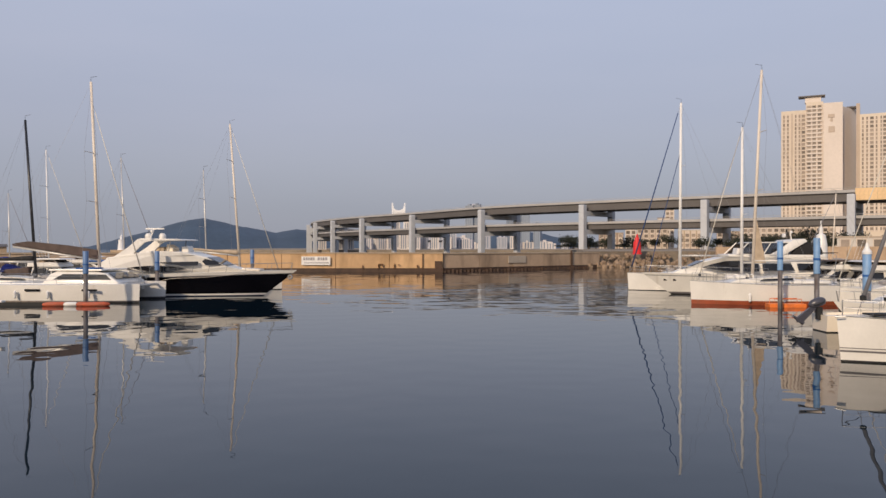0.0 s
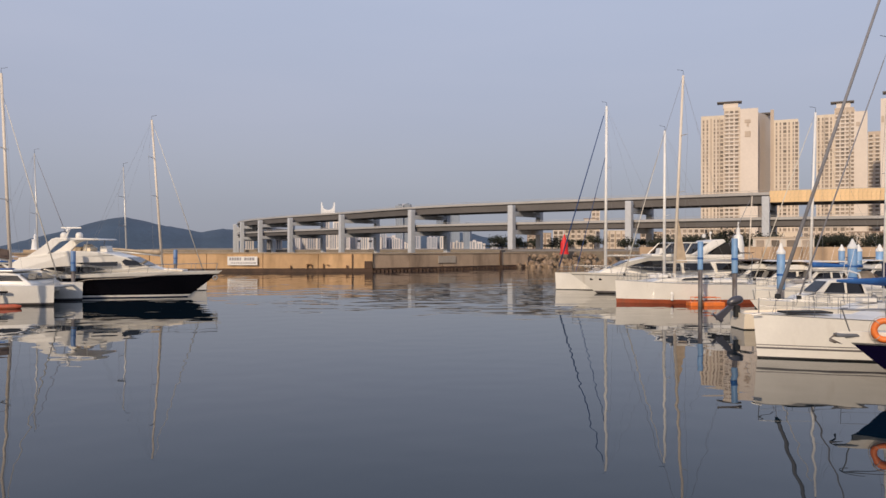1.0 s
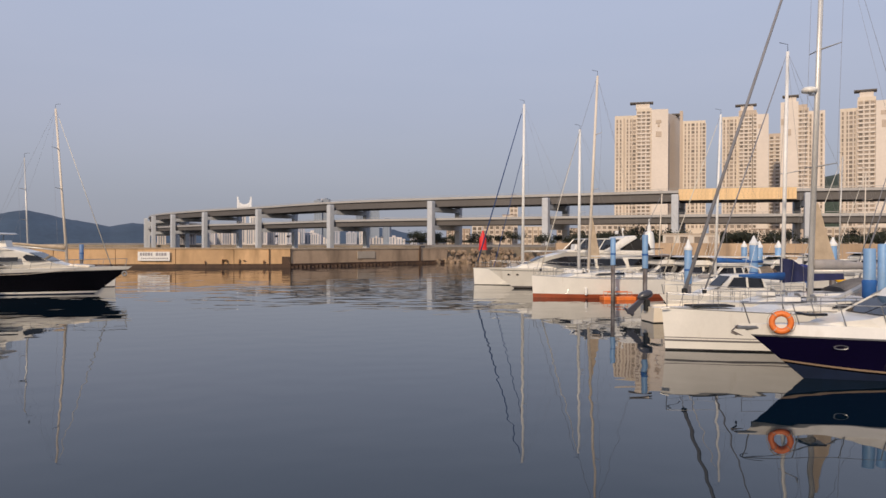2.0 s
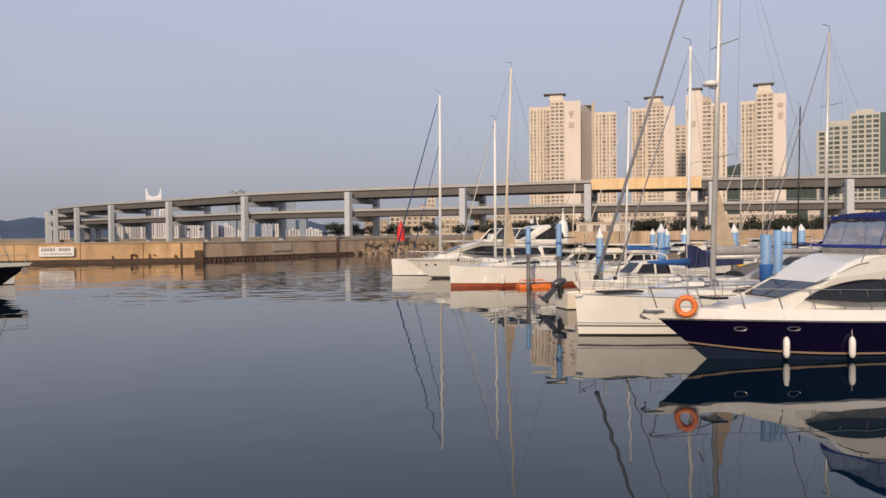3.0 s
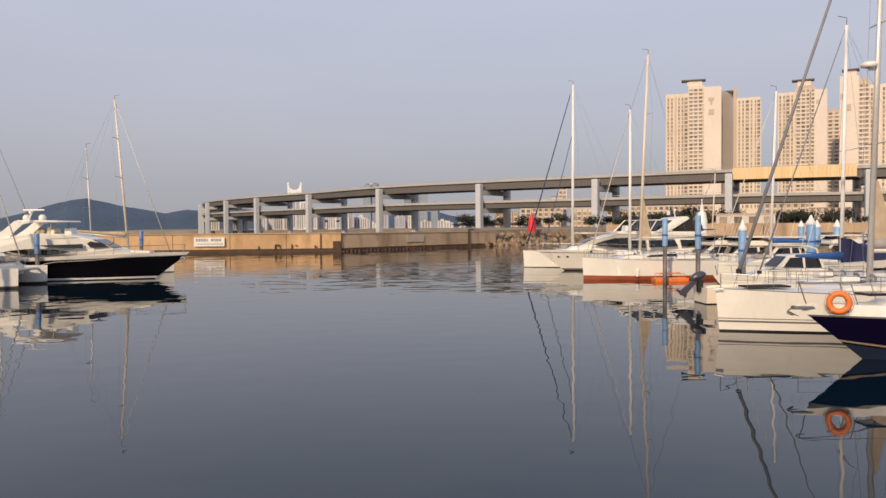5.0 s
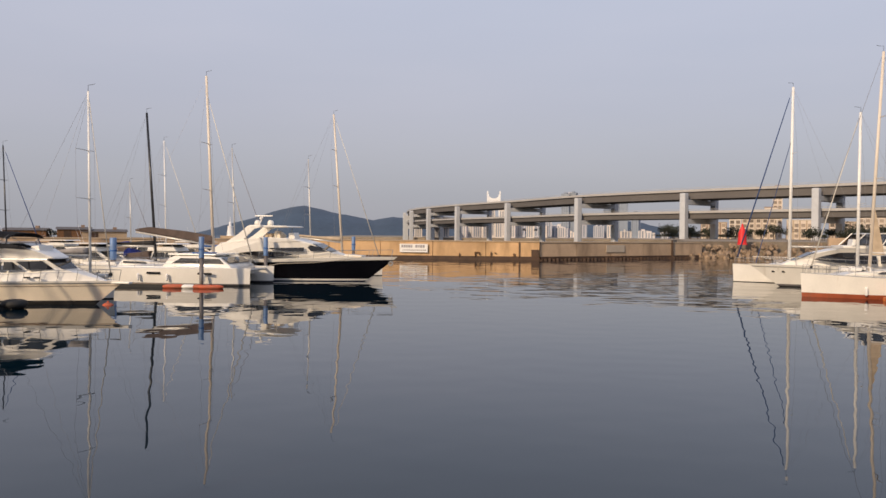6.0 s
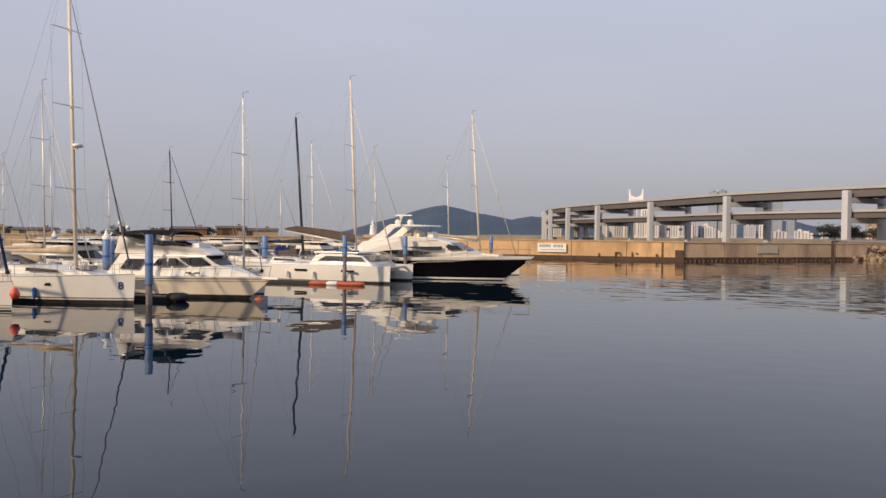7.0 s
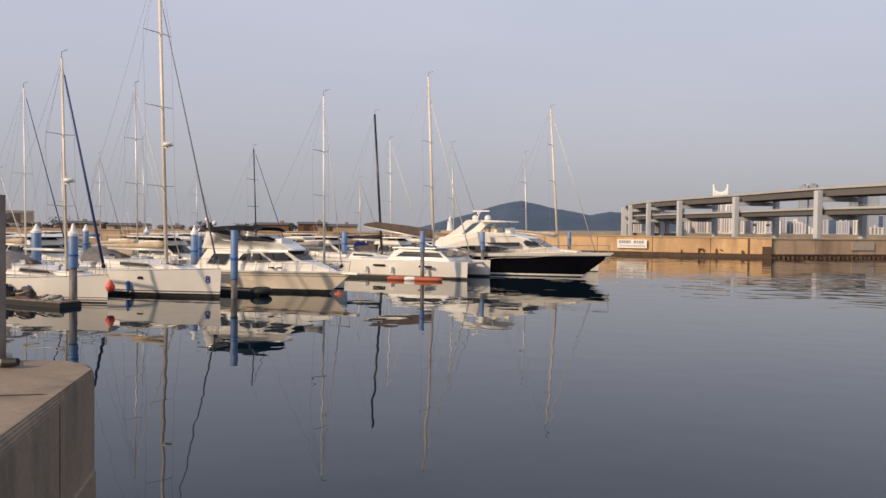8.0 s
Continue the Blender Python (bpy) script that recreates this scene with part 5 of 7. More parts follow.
def sailing_yacht(name, label, x, y, heading, L, beam, bow, stern, mast_at, mast_top, hullmat=None, bottom=None, stripes=((0.40, 0.45), (0.56, 0.60)), foot=0.06, mast_mat=None, mast_r=0.085,
                  boom=4.0, boom_z=1.3, cover=None, stay_mat=None, stay_r=0.05, stay_top=1.0, spreaders=(0.45, 0.72), spread=0.9, radar=0.0, rake=0.35, dodger=None, rails=True, rake_bow=0.1,
                  windows=True, stay=True, bottom_top=0.06, group="", wheel=False, detail=True, stern_rail=True, bx=0.0, stay_dx=0.0):
    boat = thing(name, label, "sailing yacht", pose(x, y, 0, 0, 0, heading), group=group)
    h = Hull(L, beam, bow, stern, rake_bow, stern_width=0.82, full=2.0, wl=0.88, flare=0.9, dip=0.04)
    hullmat = hullmat or WHITE
    part("hull", h.band(bottom_top, None, 6), hullmat, boat, smooth=True)
    part("bottom", h.band(-0.5, bottom_top, 3), bottom or BLACK_BOTTOM, boat, smooth=True)
    for a, b in stripes:
        part("stripe", h.band(a, b, 1, 0.006), GREY_STRIPE, boat, "thin dark stripe")
    part("toe_rail", h.band(-0.03, 0.03 - 0.031, 1, 0.008), STEEL if detail else ALU, boat)
    part("deck", h.deck(0.03, 0.10), DECK, boat, smooth=True)
    half = lambda a, z: max(0.15, h.deck_half(min(1, max(0, 1 + a / L))) * 0.62 - 0.30 * max(0, z - bow))
    d = (bow + stern) / 2
    m = mast_at
    part("coachroof", prism([(-m + 1.9, d + 0.0), (-m + 1.2, d + 0.20), (-m - 1.5, d + 0.42), (-L * 0.66, d + 0.46), (-L * 0.69, d - 0.05)], half, 0.06, 2), WHITE, boat, smooth=0.12)
    if windows:
        for side in (1, -1):
            part("cabin_window", side_panel([(-m - 2.4, d + 0.16), (-m - 0.1, d + 0.12), (-m - 0.4, d + 0.27), (-m - 2.4, d + 0.34)], half, side, 0.012, 0.03), GLASS, boat)
    part("cockpit_coaming", prism([(-L * 0.69, d - 0.05), (-L * 0.70, d + 0.25), (-L * 0.96, d + 0.15), (-L * 0.97, d - 0.05)], lambda a, z: h.deck_half(max(0, 1 + a / L)) * 0.72, 0.05), DECK, boat, smooth=True)
    part("hatch", box(nb(), -m + 0.3, -m + 0.9, -0.3, 0.3, d + 0.24, d + 0.34, 0.02), GLASS, boat)
    rig(boat, (-m, 0, d + 0.30), mast_top - d - 0.30, h, mast_mat or ALU, mast_r, rake, spreaders, spread, boom, boom_z, ALU, cover, None, stay_r if stay else 0.0, (-0.25 + rake_bow + stay_dx, 0, bow + 0.02) if stay else None, stay_top, True, radar, True, stay_mat, bx)
    if dodger is not None:
        bm = nb()
        c = -L * 0.69
        w = h.deck_half(0.33) * 0.66
        rows = []
        for i in range(5):
            k = i / 4
            rows.append([bm.verts.new((c + 0.45 - 1.5 * k, w * math.cos(a), d + 0.30 + (0.35 + 0.35 * math.sin(k * 1.4)) * math.sin(a) * 1.25)) for a in (math.pi * j / 10 for j in range(11))])
        for a, b in zip(rows, rows[1:]):
            for j in range(10):
                bm.faces.new((a[j], a[j + 1], b[j + 1], b[j]))
        bmesh.ops.solidify(bm, geom=list(bm.faces), thickness=0.03)
        part("spray_hood", bm, dodger, boat, "canvas spray hood", smooth=True)
    if rails:
        rail(boat, h, 0.06, 0.80, 0.62, 7, 2, 0.013, name="lifeline")
        rail(boat, h, 0.86, 0.985, 0.55, 2, 2, 0.010, name="pulpit")
        if stern_rail:
            part("pushpit", pipe(nb(), [(-L + 0.8, h.deck_half(0.05) - 0.1, stern + 0.64), (-L + 0.1, h.deck_half(0.0) - 0.15, stern + 0.64), (-L + 0.1, -h.deck_half(0.0) + 0.15, stern + 0.64), (-L + 0.8, -h.deck_half(0.05) + 0.1, stern + 0.64)], 0.016), STEEL, boat)
    deck_gear(boat, h, L, d, m, int(abs(x) * 7 + abs(y) * 3))
    if wheel:
        part("wheel", torus(nb(), (-L * 0.86, 0, d + 0.85), (0, 1, 0), (0, 0, 1), 0.45, 0.02, 20, 5), STEEL, boat)
        part("pedestal", tube(nb(), (-L * 0.86 + 0.12, 0, d), (-L * 0.86 + 0.12, 0, d + 0.9), 0.07, 0.05, 8), WHITE, boat)
    return boat, h


wb, wbh = sailing_yacht("sailing_yacht", "white plumb-bowed sailing yacht with grey hull stripes", 13.96, 27.02, RIGHT, 12.6, 3.9, 1.62, 1.36, 5.9, 18.6, stripes=((0.34, 0.41), (0.47, 0.50)), mast_r=0.125,
                        boom=4.9, boom_z=1.15, cover=CANVAS_GREY, stay_r=0.075, stay_dx=-0.45, spreaders=(0.31, 0.58, 0.80), spread=1.0, radar=0.485, rake=0.55, rake_bow=0.15, mast_mat=ALU, wheel=True, bx=0.0)
part("deck_cushion", box(nb(), -2.6, -0.9, -0.40, 0.40, 1.62, 1.69, 0.03), CANVAS_BLACK, wb, "black sail bag on the foredeck")
part("gangplank", slab([(-6.3, 0.9, 1.95), (-6.3, 1.2, 1.95), (-8.6, 1.2, 3.0), (-8.6, 0.9, 3.0)], 0.08), ALU, wb, "aluminium boarding plank stowed at an angle")
part("luff_cover", slab([(-6.02, 0.0, 3.3), (-6.95, 0.0, 3.35), (-6.55, 0.0, 4.5), (-6.2, 0.0, 5.6), (-6.12, 0.0, 5.6)], 0.10), CANVAS_TAN, wb, "tan canvas wrapped round the sail luff")
part("bow_fairlead", pipe(nb(), [(0.0, 0.35, 1.62), (0.3, 0.2, 1.58)], 0.03), STEEL, wb)

r3, r3h = sailing_yacht("sailing_yacht", "white sailing yacht with red-orange bottom paint", 17.75, 55.05, RIGHT, 9.6, 3.9, 1.66, 1.40, 4.27, 16.6, bottom=RED_BOTTOM, bottom_top=0.29, stripes=(), mast_mat=MASTTAN, mast_r=0.12,
                        boom=4.3, boom_z=1.2, cover=None, stay_r=0.0, spreaders=(0.42, 0.70), spread=0.8, rake=0.65)
part("mast_cover", slab([(-4.4, 0.0, 2.9), (-5.2, 0.0, 2.9), (-4.55, 0.0, 6.0)], 0.12), CANVAS_TAN, r3, "pale canvas triangle furled at the mast")
tall_white, tall_hull = sailing_yacht("sailing_yacht", "white sailing yacht with tall white mast and blue foresail", 17.4, 72.26, RIGHT, 12.5, 4.2, 1.66, 1.4, 4.75, 17.5, stripes=(), mast_mat=MASTWHITE, mast_r=0.15,
              boom=4.3, boom_z=1.4, cover=None, stay_mat=FURLED_BLUE, stay_r=0.07, spreaders=(0.62,), spread=0.8, rake=0.1)
part("inner_stay", tube(nb(), (-1.9, 0, 1.7), (-4.72, 0, 12.6), 0.035, 0.03, 6), FURLED_BLUE, tall_white)
sailing_yacht("sailing_yacht", "white sailing yacht lying behind a motor yacht", 19.9, 60.54, RIGHT, 9.6, 3.5, 1.4, 1.2, 3.5, 13.4, stripes=(), mast_mat=MASTWHITE, mast_r=0.13,
              boom=3.6, boom_z=1.2, cover=None, stay_mat=FURLED_PALE, stay_r=0.045, spreaders=(0.42,), spread=0.7, rake=0.05)


# ---- flybridge motor yachts
def flybridge_yacht(label, x, y, heading, L, beam, bow, stern, rake, cabin, wheelhouse, lower_win, upper_win, hullmat, stripe, fly, hardtop=None, bimini=None, arch=None, canopy=None, bottom=None, domes=(), white_top=0.30, group="", win_post=(), hull_ports=(), sweep_pow=6, full=2.3, wl=0.80):
    """cabin: side outline; lower_win, upper_win: pane outlines; fly: coaming outline."""
    yacht = thing("motor_yacht", label, "motor yacht", pose(x, y, 0, 0, 0, heading), group=group)
    h = Hull(L, beam, bow, stern, rake, stern_width=0.88, full=full, wl=wl, flare=1.2, sweep_pow=sweep_pow)
    part("hull", h.band(0.22, -white_top, 5), hullmat, yacht, smooth=True)
    part("boot_stripe", h.band(0.08, 0.22, 1), stripe, yacht)
    part("bottom", h.band(-0.6, 0.08, 3), bottom or BLACK_BOTTOM, yacht, smooth=True)
    part("gunwale", h.band(-white_top, -0.0001, 2), WHITE, yacht, smooth=True)
    part("rub_rail", h.band(-white_top - 0.03, -white_top + 0.02, 1, 0.02), STEEL, yacht)
    part("deck", h.deck(0.03, 0.15), DECK, yacht, smooth=True)
    half = lambda a, z: max(0.15, h.deck_half(min(1, max(0, 1 + (a - 0.5) / L))) * 0.88 - 0.20 * max(0, z - bow))
    part("superstructure", prism(cabin, half, 0.09, 3), WHITE, yacht, smooth=0.12)
    (ax, az), (bx_, bz) = wheelhouse
    for s0, s1 in ((-1, -0.36), (-0.33, 0.33), (0.36, 1)):
        w0, w1 = half(ax, az) - 0.12, half(bx_, bz) - 0.12
        part("windscreen", slab([(ax - 0.02, s0 * w0, az + 0.09), (ax - 0.02, s1 * w0, az + 0.09), (bx_ + 0.09, s1 * w1, bz + 0.05), (bx_ + 0.09, s0 * w1, bz + 0.05)], 0.06), GLASS, yacht, "tinted raked windscreen")
    for side in (1, -1):
        for w in lower_win:
            part("saloon_window", side_panel(w, half, side, 0.02, 0.04), GLASS, yacht, "dark tinted side window")
        for w in upper_win:
            part("upper_window", side_panel(w, half, side, 0.02, 0.04), GLASS, yacht)
        for px, pz in hull_ports:
            p = h.at(1 + px / L, pz, side)
            part("porthole", box(nb(), p.x - 0.14, p.x + 0.14, p.y - 0.05, p.y + 0.025, pz - 0.07, pz + 0.07, 0.02), GLASS, yacht)
    part("flybridge_coaming", prism(fly, lambda a, z: half(a, 3.0) + 0.02 * (z - 3), 0.06, 2), WHITE, yacht, smooth=True)
    part("helm_console", prism([(fly[0][0] - 0.9, fly[0][1] + 0.2), (fly[0][0] - 1.0, fly[0][1] + 0.75), (fly[0][0] - 1.5, fly[0][1] + 0.7), (fly[0][0] - 1.5, fly[0][1] + 0.2)], lambda a, z: 0.6, 0.05), WHITE, yacht)
    part("helm_seat", prism([(fly[0][0] - 2.2, fly[0][1] + 0.2), (fly[0][0] - 2.2, fly[0][1] + 0.6), (fly[0][0] - 2.7, fly[0][1] + 0.9), (fly[0][0] - 2.9, fly[0][1] + 0.2)], lambda a, z: 0.7, 0.06), CREAM, yacht)
    rail(yacht, h, 0.50, 0.985, 0.60, 8, 1, 0.016, lean=0.12)
    if arch:
        for side in (1, -1):
            bm = prism(arch, lambda a, z: 0.09, 0.03)
            part("arch_leg", bm, WHITE, yacht).location = (0, side * (beam * 0.36), 0)
    if hardtop:
        x0, x1, z = hardtop
        part("hardtop", prism([(x0, z - 0.02), (x0 - 0.25, z + 0.08), (x1 + 0.3, z + 0.14), (x1, z + 0.04), (x1 + 0.2, z - 0.06), (x0 - 0.5, z - 0.05)], lambda a, b: beam * 0.38, 0.03), WHITE, yacht, "white hardtop", smooth=True)
        part("hardtop_post", tube(nb(), (x0 - 1.2, beam * 0.34, 3.4), (x0 - 1.0, beam * 0.34, z), 0.035, seg=6), STEEL, yacht)
        part("hardtop_post", tube(nb(), (x0 - 1.2, -beam * 0.34, 3.4), (x0 - 1.0, -beam * 0.34, z), 0.035, seg=6), STEEL, yacht)
    if bimini:
        x0, x1, z = bimini
        bm = nb()
        rows = []
        for i in range(9):
            k = i / 8
            rows.append([bm.verts.new((x0 + (x1 - x0) * k, beam * 0.36 * j / 5, z + 0.20 * math.sin(math.pi * (0.15 + 0.8 * k)) - 0.30 * abs(j / 5) ** 4)) for j in range(-5, 6)])
        for a, b in zip(rows, rows[1:]):
            for j in range(10):
                bm.faces.new((a[j], a[j + 1], b[j + 1], b[j]))
        bmesh.ops.solidify(bm, geom=list(bm.faces), thickness=0.12)
        top = part("bimini_top", bm, CANVAS_BLACK, yacht, "black canvas sun top", smooth=True)
        for side in (1, -1):
            for a, b in ((x0, x0 - 0.9), ((x0 + x1) / 2, x0 - 1.2), (x1, x0 - 1.5), (x1, x1 + 0.2)):
                part("bimini_pole", tube(nb(), (b, side * beam * 0.36, 3.2), (a, side * beam * 0.36, z), 0.018, seg=6), STEEL, yacht)
    if canopy:
        x0, x1, z0, z1 = canopy
        hw = beam * 0.37
        part("canopy_top", prism([(x0, z1 - 0.05), (x0 - 0.3, z1 + 0.02), (x1 + 0.3, z1 + 0.05), (x1, z1 - 0.05)], lambda a, b: hw, 0.02), WHITE, yacht, "white flybridge roof", smooth=True)
        for side in (1, -1):
            for i in range(5):
                a = x0 + 0.55 - (x0 + 0.2 - x1) * i / 4
                part("canopy_frame", tube(nb(), (a + (0.45 if i == 0 else 0.2), side * hw, z0), (x0 + (x1 - x0) * i / 4, side * hw * 0.95, z1), 0.05, 0.04, 6), WHITE, yacht)
            part("canopy_screen", slab([(x0 + 0.85, side * (hw - 0.03), z0), (x1 + 0.2, side * (hw - 0.03), z0), (x1, side * (hw - 0.09), z1 - 0.06), (x0 - 0.05, side * (hw - 0.09), z1 - 0.06)], 0.01), SMOKED, yacht, "smoked canopy screen")
    for dx, dz, r in domes:
        part("radar_dome", lathe(nb(), ((r * 0.5, -r), (r, -r * 0.5), (r, r * 0.35), (r * 0.6, r * 0.9), (0, r)), 14, (dx, 0.3 if r > 0.2 else -0.4, dz)), WHITE, yacht, smooth=True)
    return yacht, h


# big dark-hulled yacht across the basin
dark, dark_hull = flybridge_yacht("large black-hulled motor yacht with white superstructure", -14.9, 64.0, LEFT, 17.5, 4.9, 2.12, 1.70, 2.8,
    [(0.6, 1.9), (-0.8, 2.06), (-2.4, 2.36), (-2.9, 2.50), (-4.3, 3.20), (-5.2, 3.42), (-8.2, 3.50), (-10.6, 3.24), (-12.4, 3.10), (-13.0, 2.70), (-14.2, 1.7), (-6, 1.6), (-1, 1.7)],
    ((-2.9, 2.46), (-4.3, 3.12)),
    [arch_window(-10.9, -5.7, 2.24, 2.52, 14, power=0.7, dip=0.24)], [[(-7.9, 2.72), (-6.0, 2.50), (-4.9, 2.52), (-4.9, 2.86), (-7.9, 2.79)], [(-4.6, 2.86), (-4.3, 2.56), (-3.0, 2.56), (-3.7, 2.92), (-4.4, 3.06)]],
    INK, WHITE, [(-5.2, 3.36), (-6.0, 3.60), (-8.5, 3.72), (-10.6, 3.42), (-12.4, 3.18), (-12.5, 3.0)], hardtop=(-6.2, -9.9, 4.60), arch=[(-11.9, 3.22), (-10.3, 3.40), (-9.9, 3.86), (-9.3, 4.44), (-8.4, 4.60), (-9.9, 4.66), (-10.7, 3.95)],
    bottom=BLUE_BOTTOM, domes=((-9.9, 4.92, 0.28), (-8.7, 4.92, 0.28), (-9.3, 5.34, 0.13)), white_top=0.26)
part("radar_mast", pipe(nb(), [(-9.7, 0, 4.6), (-9.3, 0, 5.5), (-9.1, 0, 5.55)], 0.06), WHITE, dark)
part("radar_bar", box(nb(), -10.0, -8.4, -0.06, 0.06, 5.50, 5.60, 0.02), WHITE, dark)
for fx0 in (-1.9, -2.3):
    part("flybridge_seat", prism([(-7.2 + fx0 * 0.5, 3.6), (-7.1 + fx0 * 0.5, 3.95), (-7.5 + fx0 * 0.5, 4.05), (-7.7 + fx0 * 0.5, 3.6)], lambda a, z: 0.8, 0.06), CANVAS_TAN, dark)
part("deck_tender", prism([(-0.2, 2.02), (-0.1, 2.20), (-1.5, 2.30), (-1.9, 2.15)], lambda a, z: 0.7, 0.06), CREAM, dark, "cream covered sun pad on the foredeck")
part("mooring_line", pipe(nb(), [(-1.0, -1.2, 1.9), (-3.8, -2.3, 1.62), (-6.8, -2.48, 1.5), (-9.8, -2.7, 0.85)], 0.025), ROPE, dark)
part("bow_anchor", torus(nb(), (2.25, -0.1, 1.55), (1, 0, 0), (0, 0, 1), 0.16, 0.07, 12, 6), STEEL, dark)

cruiser, cruiser_hull = flybridge_yacht("cream flybridge cruiser with black sun top", -24.6, 39.56, LEFT, 11.6, 4.0, 1.34, 1.24, 1.7,
    [(0.9, 1.20), (0.3, 1.46), (-1.6, 1.94), (-2.45, 2.46), (-2.30, 2.54), (-8.2, 2.52), (-9.2, 1.2), (-4.1, 1.15), (-0.8, 1.15)],
    ((-1.6, 1.86), (-2.45, 2.40)),
    [[(-8.05, 1.62), (-6.70, 1.62), (-6.22, 2.26), (-7.58, 2.24)], [(-5.60, 1.88), (-4.72, 1.88), (-4.72, 2.32), (-5.24, 2.30)], [(-4.58, 1.88), (-3.55, 1.92), (-4.15, 2.34), (-4.58, 2.33)], [(-3.30, 1.92), (-2.0, 1.96), (-2.62, 2.40), (-3.95, 2.36)]], [],
    CREAM, BLACK_BOTTOM, [(-2.1, 2.50), (-2.2, 2.62), (-3.3, 3.06), (-6.9, 3.05), (-7.6, 3.38), (-8.1, 3.70), (-8.35, 3.68), (-8.8, 2.55)], bimini=(-4.3, -9.1, 3.82), domes=((-9.2, 4.40, 0.15), (-8.6, 4.14, 0.14)), white_top=0.13, hull_ports=(), sweep_pow=5, full=1.65, wl=0.86)
part("venturi_screen", prism([(-3.3, 3.05), (-3.7, 3.20), (-4.6, 3.34), (-5.6, 3.36), (-5.7, 3.05)], lambda a, z: 1.15, 0.02), GLASS, cruiser, "smoked flybridge windscreen")
part("rub_strake", cruiser_hull.band(-0.30, -0.26, 1, 0.02), GOLD, cruiser, "tan rubbing strake")
part("anchor_platform", box(nb(), 0.9, 2.1, -0.18, 0.18, 1.18, 1.28, 0.03), WHITE, cruiser)
part("radar_post", tube(nb(), (-9.2, -0.4, 3.6), (-9.2, -0.4, 4.30), 0.04), WHITE, cruiser)
part("radar_post", tube(nb(), (-8.6, -0.4, 3.6), (-8.6, -0.4, 4.04), 0.04), WHITE, cruiser)
for dx in (-3.2, -2.6):
    part("side_vent", box(nb(), dx - 0.13, dx + 0.13, -1.52, -1.30, 1.46, 1.54, 0.01), RUBBER, cruiser)

r2, r2h = flybridge_yacht("white flybridge motor yacht with smoked windows", 19.55, 66.0, RIGHT, 15.0, 4.6, 1.86, 1.55, 2.5,
    [(0.4, 1.65), (-0.4, 2.0), (-0.9, 2.14), (-2.5, 2.84), (-4.0, 3.16), (-5.0, 3.24), (-12.3, 3.10), (-12.8, 2.6), (-12.6, 1.6), (-6, 1.5), (-1, 1.5)],
    ((-0.9, 2.08), (-2.5, 2.78)),
    [[(-2.2, 2.30), (-3.8, 2.06), (-5.2, 1.98), (-6.7, 2.0), (-6.7, 2.80), (-5.4, 2.90), (-4.1, 2.86), (-3.1, 2.62)]], [[(-9.6, 2.08), (-7.0, 2.04), (-7.0, 2.78), (-9.3, 2.70)], [(-12.0, 2.1), (-9.9, 2.08), (-9.8, 2.68), (-11.6, 2.66)]],
    WHITE, GREY_STRIPE, [(-4.4, 3.20), (-4.3, 3.42), (-5.6, 3.46), (-12.0, 3.36), (-12.4, 3.10)], canopy=(-6.0, -9.6, 3.42, 4.42), domes=((-9.6, 5.02, 0.17), (-10.2, 5.30, 0.12)), white_top=0.2, hull_ports=((-1.2, 1.25), (-0.7, 1.25)))
part("radar_arch", prism([(-7.6, 3.36), (-8.8, 3.36), (-10.7, 4.50), (-10.5, 4.72), (-9.5, 4.62), (-8.7, 4.0)], lambda a, z: 1.78, 0.05), WHITE, r2, smooth=True)
part("dome_post", tube(nb(), (-10.0, 0.2, 4.6), (-9.9, 0.2, 5.2), 0.05), WHITE, r2)
part("flybridge_tent", prism([(-9.4, 3.4), (-10.4, 4.45), (-11.2, 4.36), (-11.9, 4.0), (-12.1, 3.4)], lambda a, z: 1.6, 0.15), CANVAS_BLACK, r2, "black mesh canopy aft of the flybridge", smooth=True)


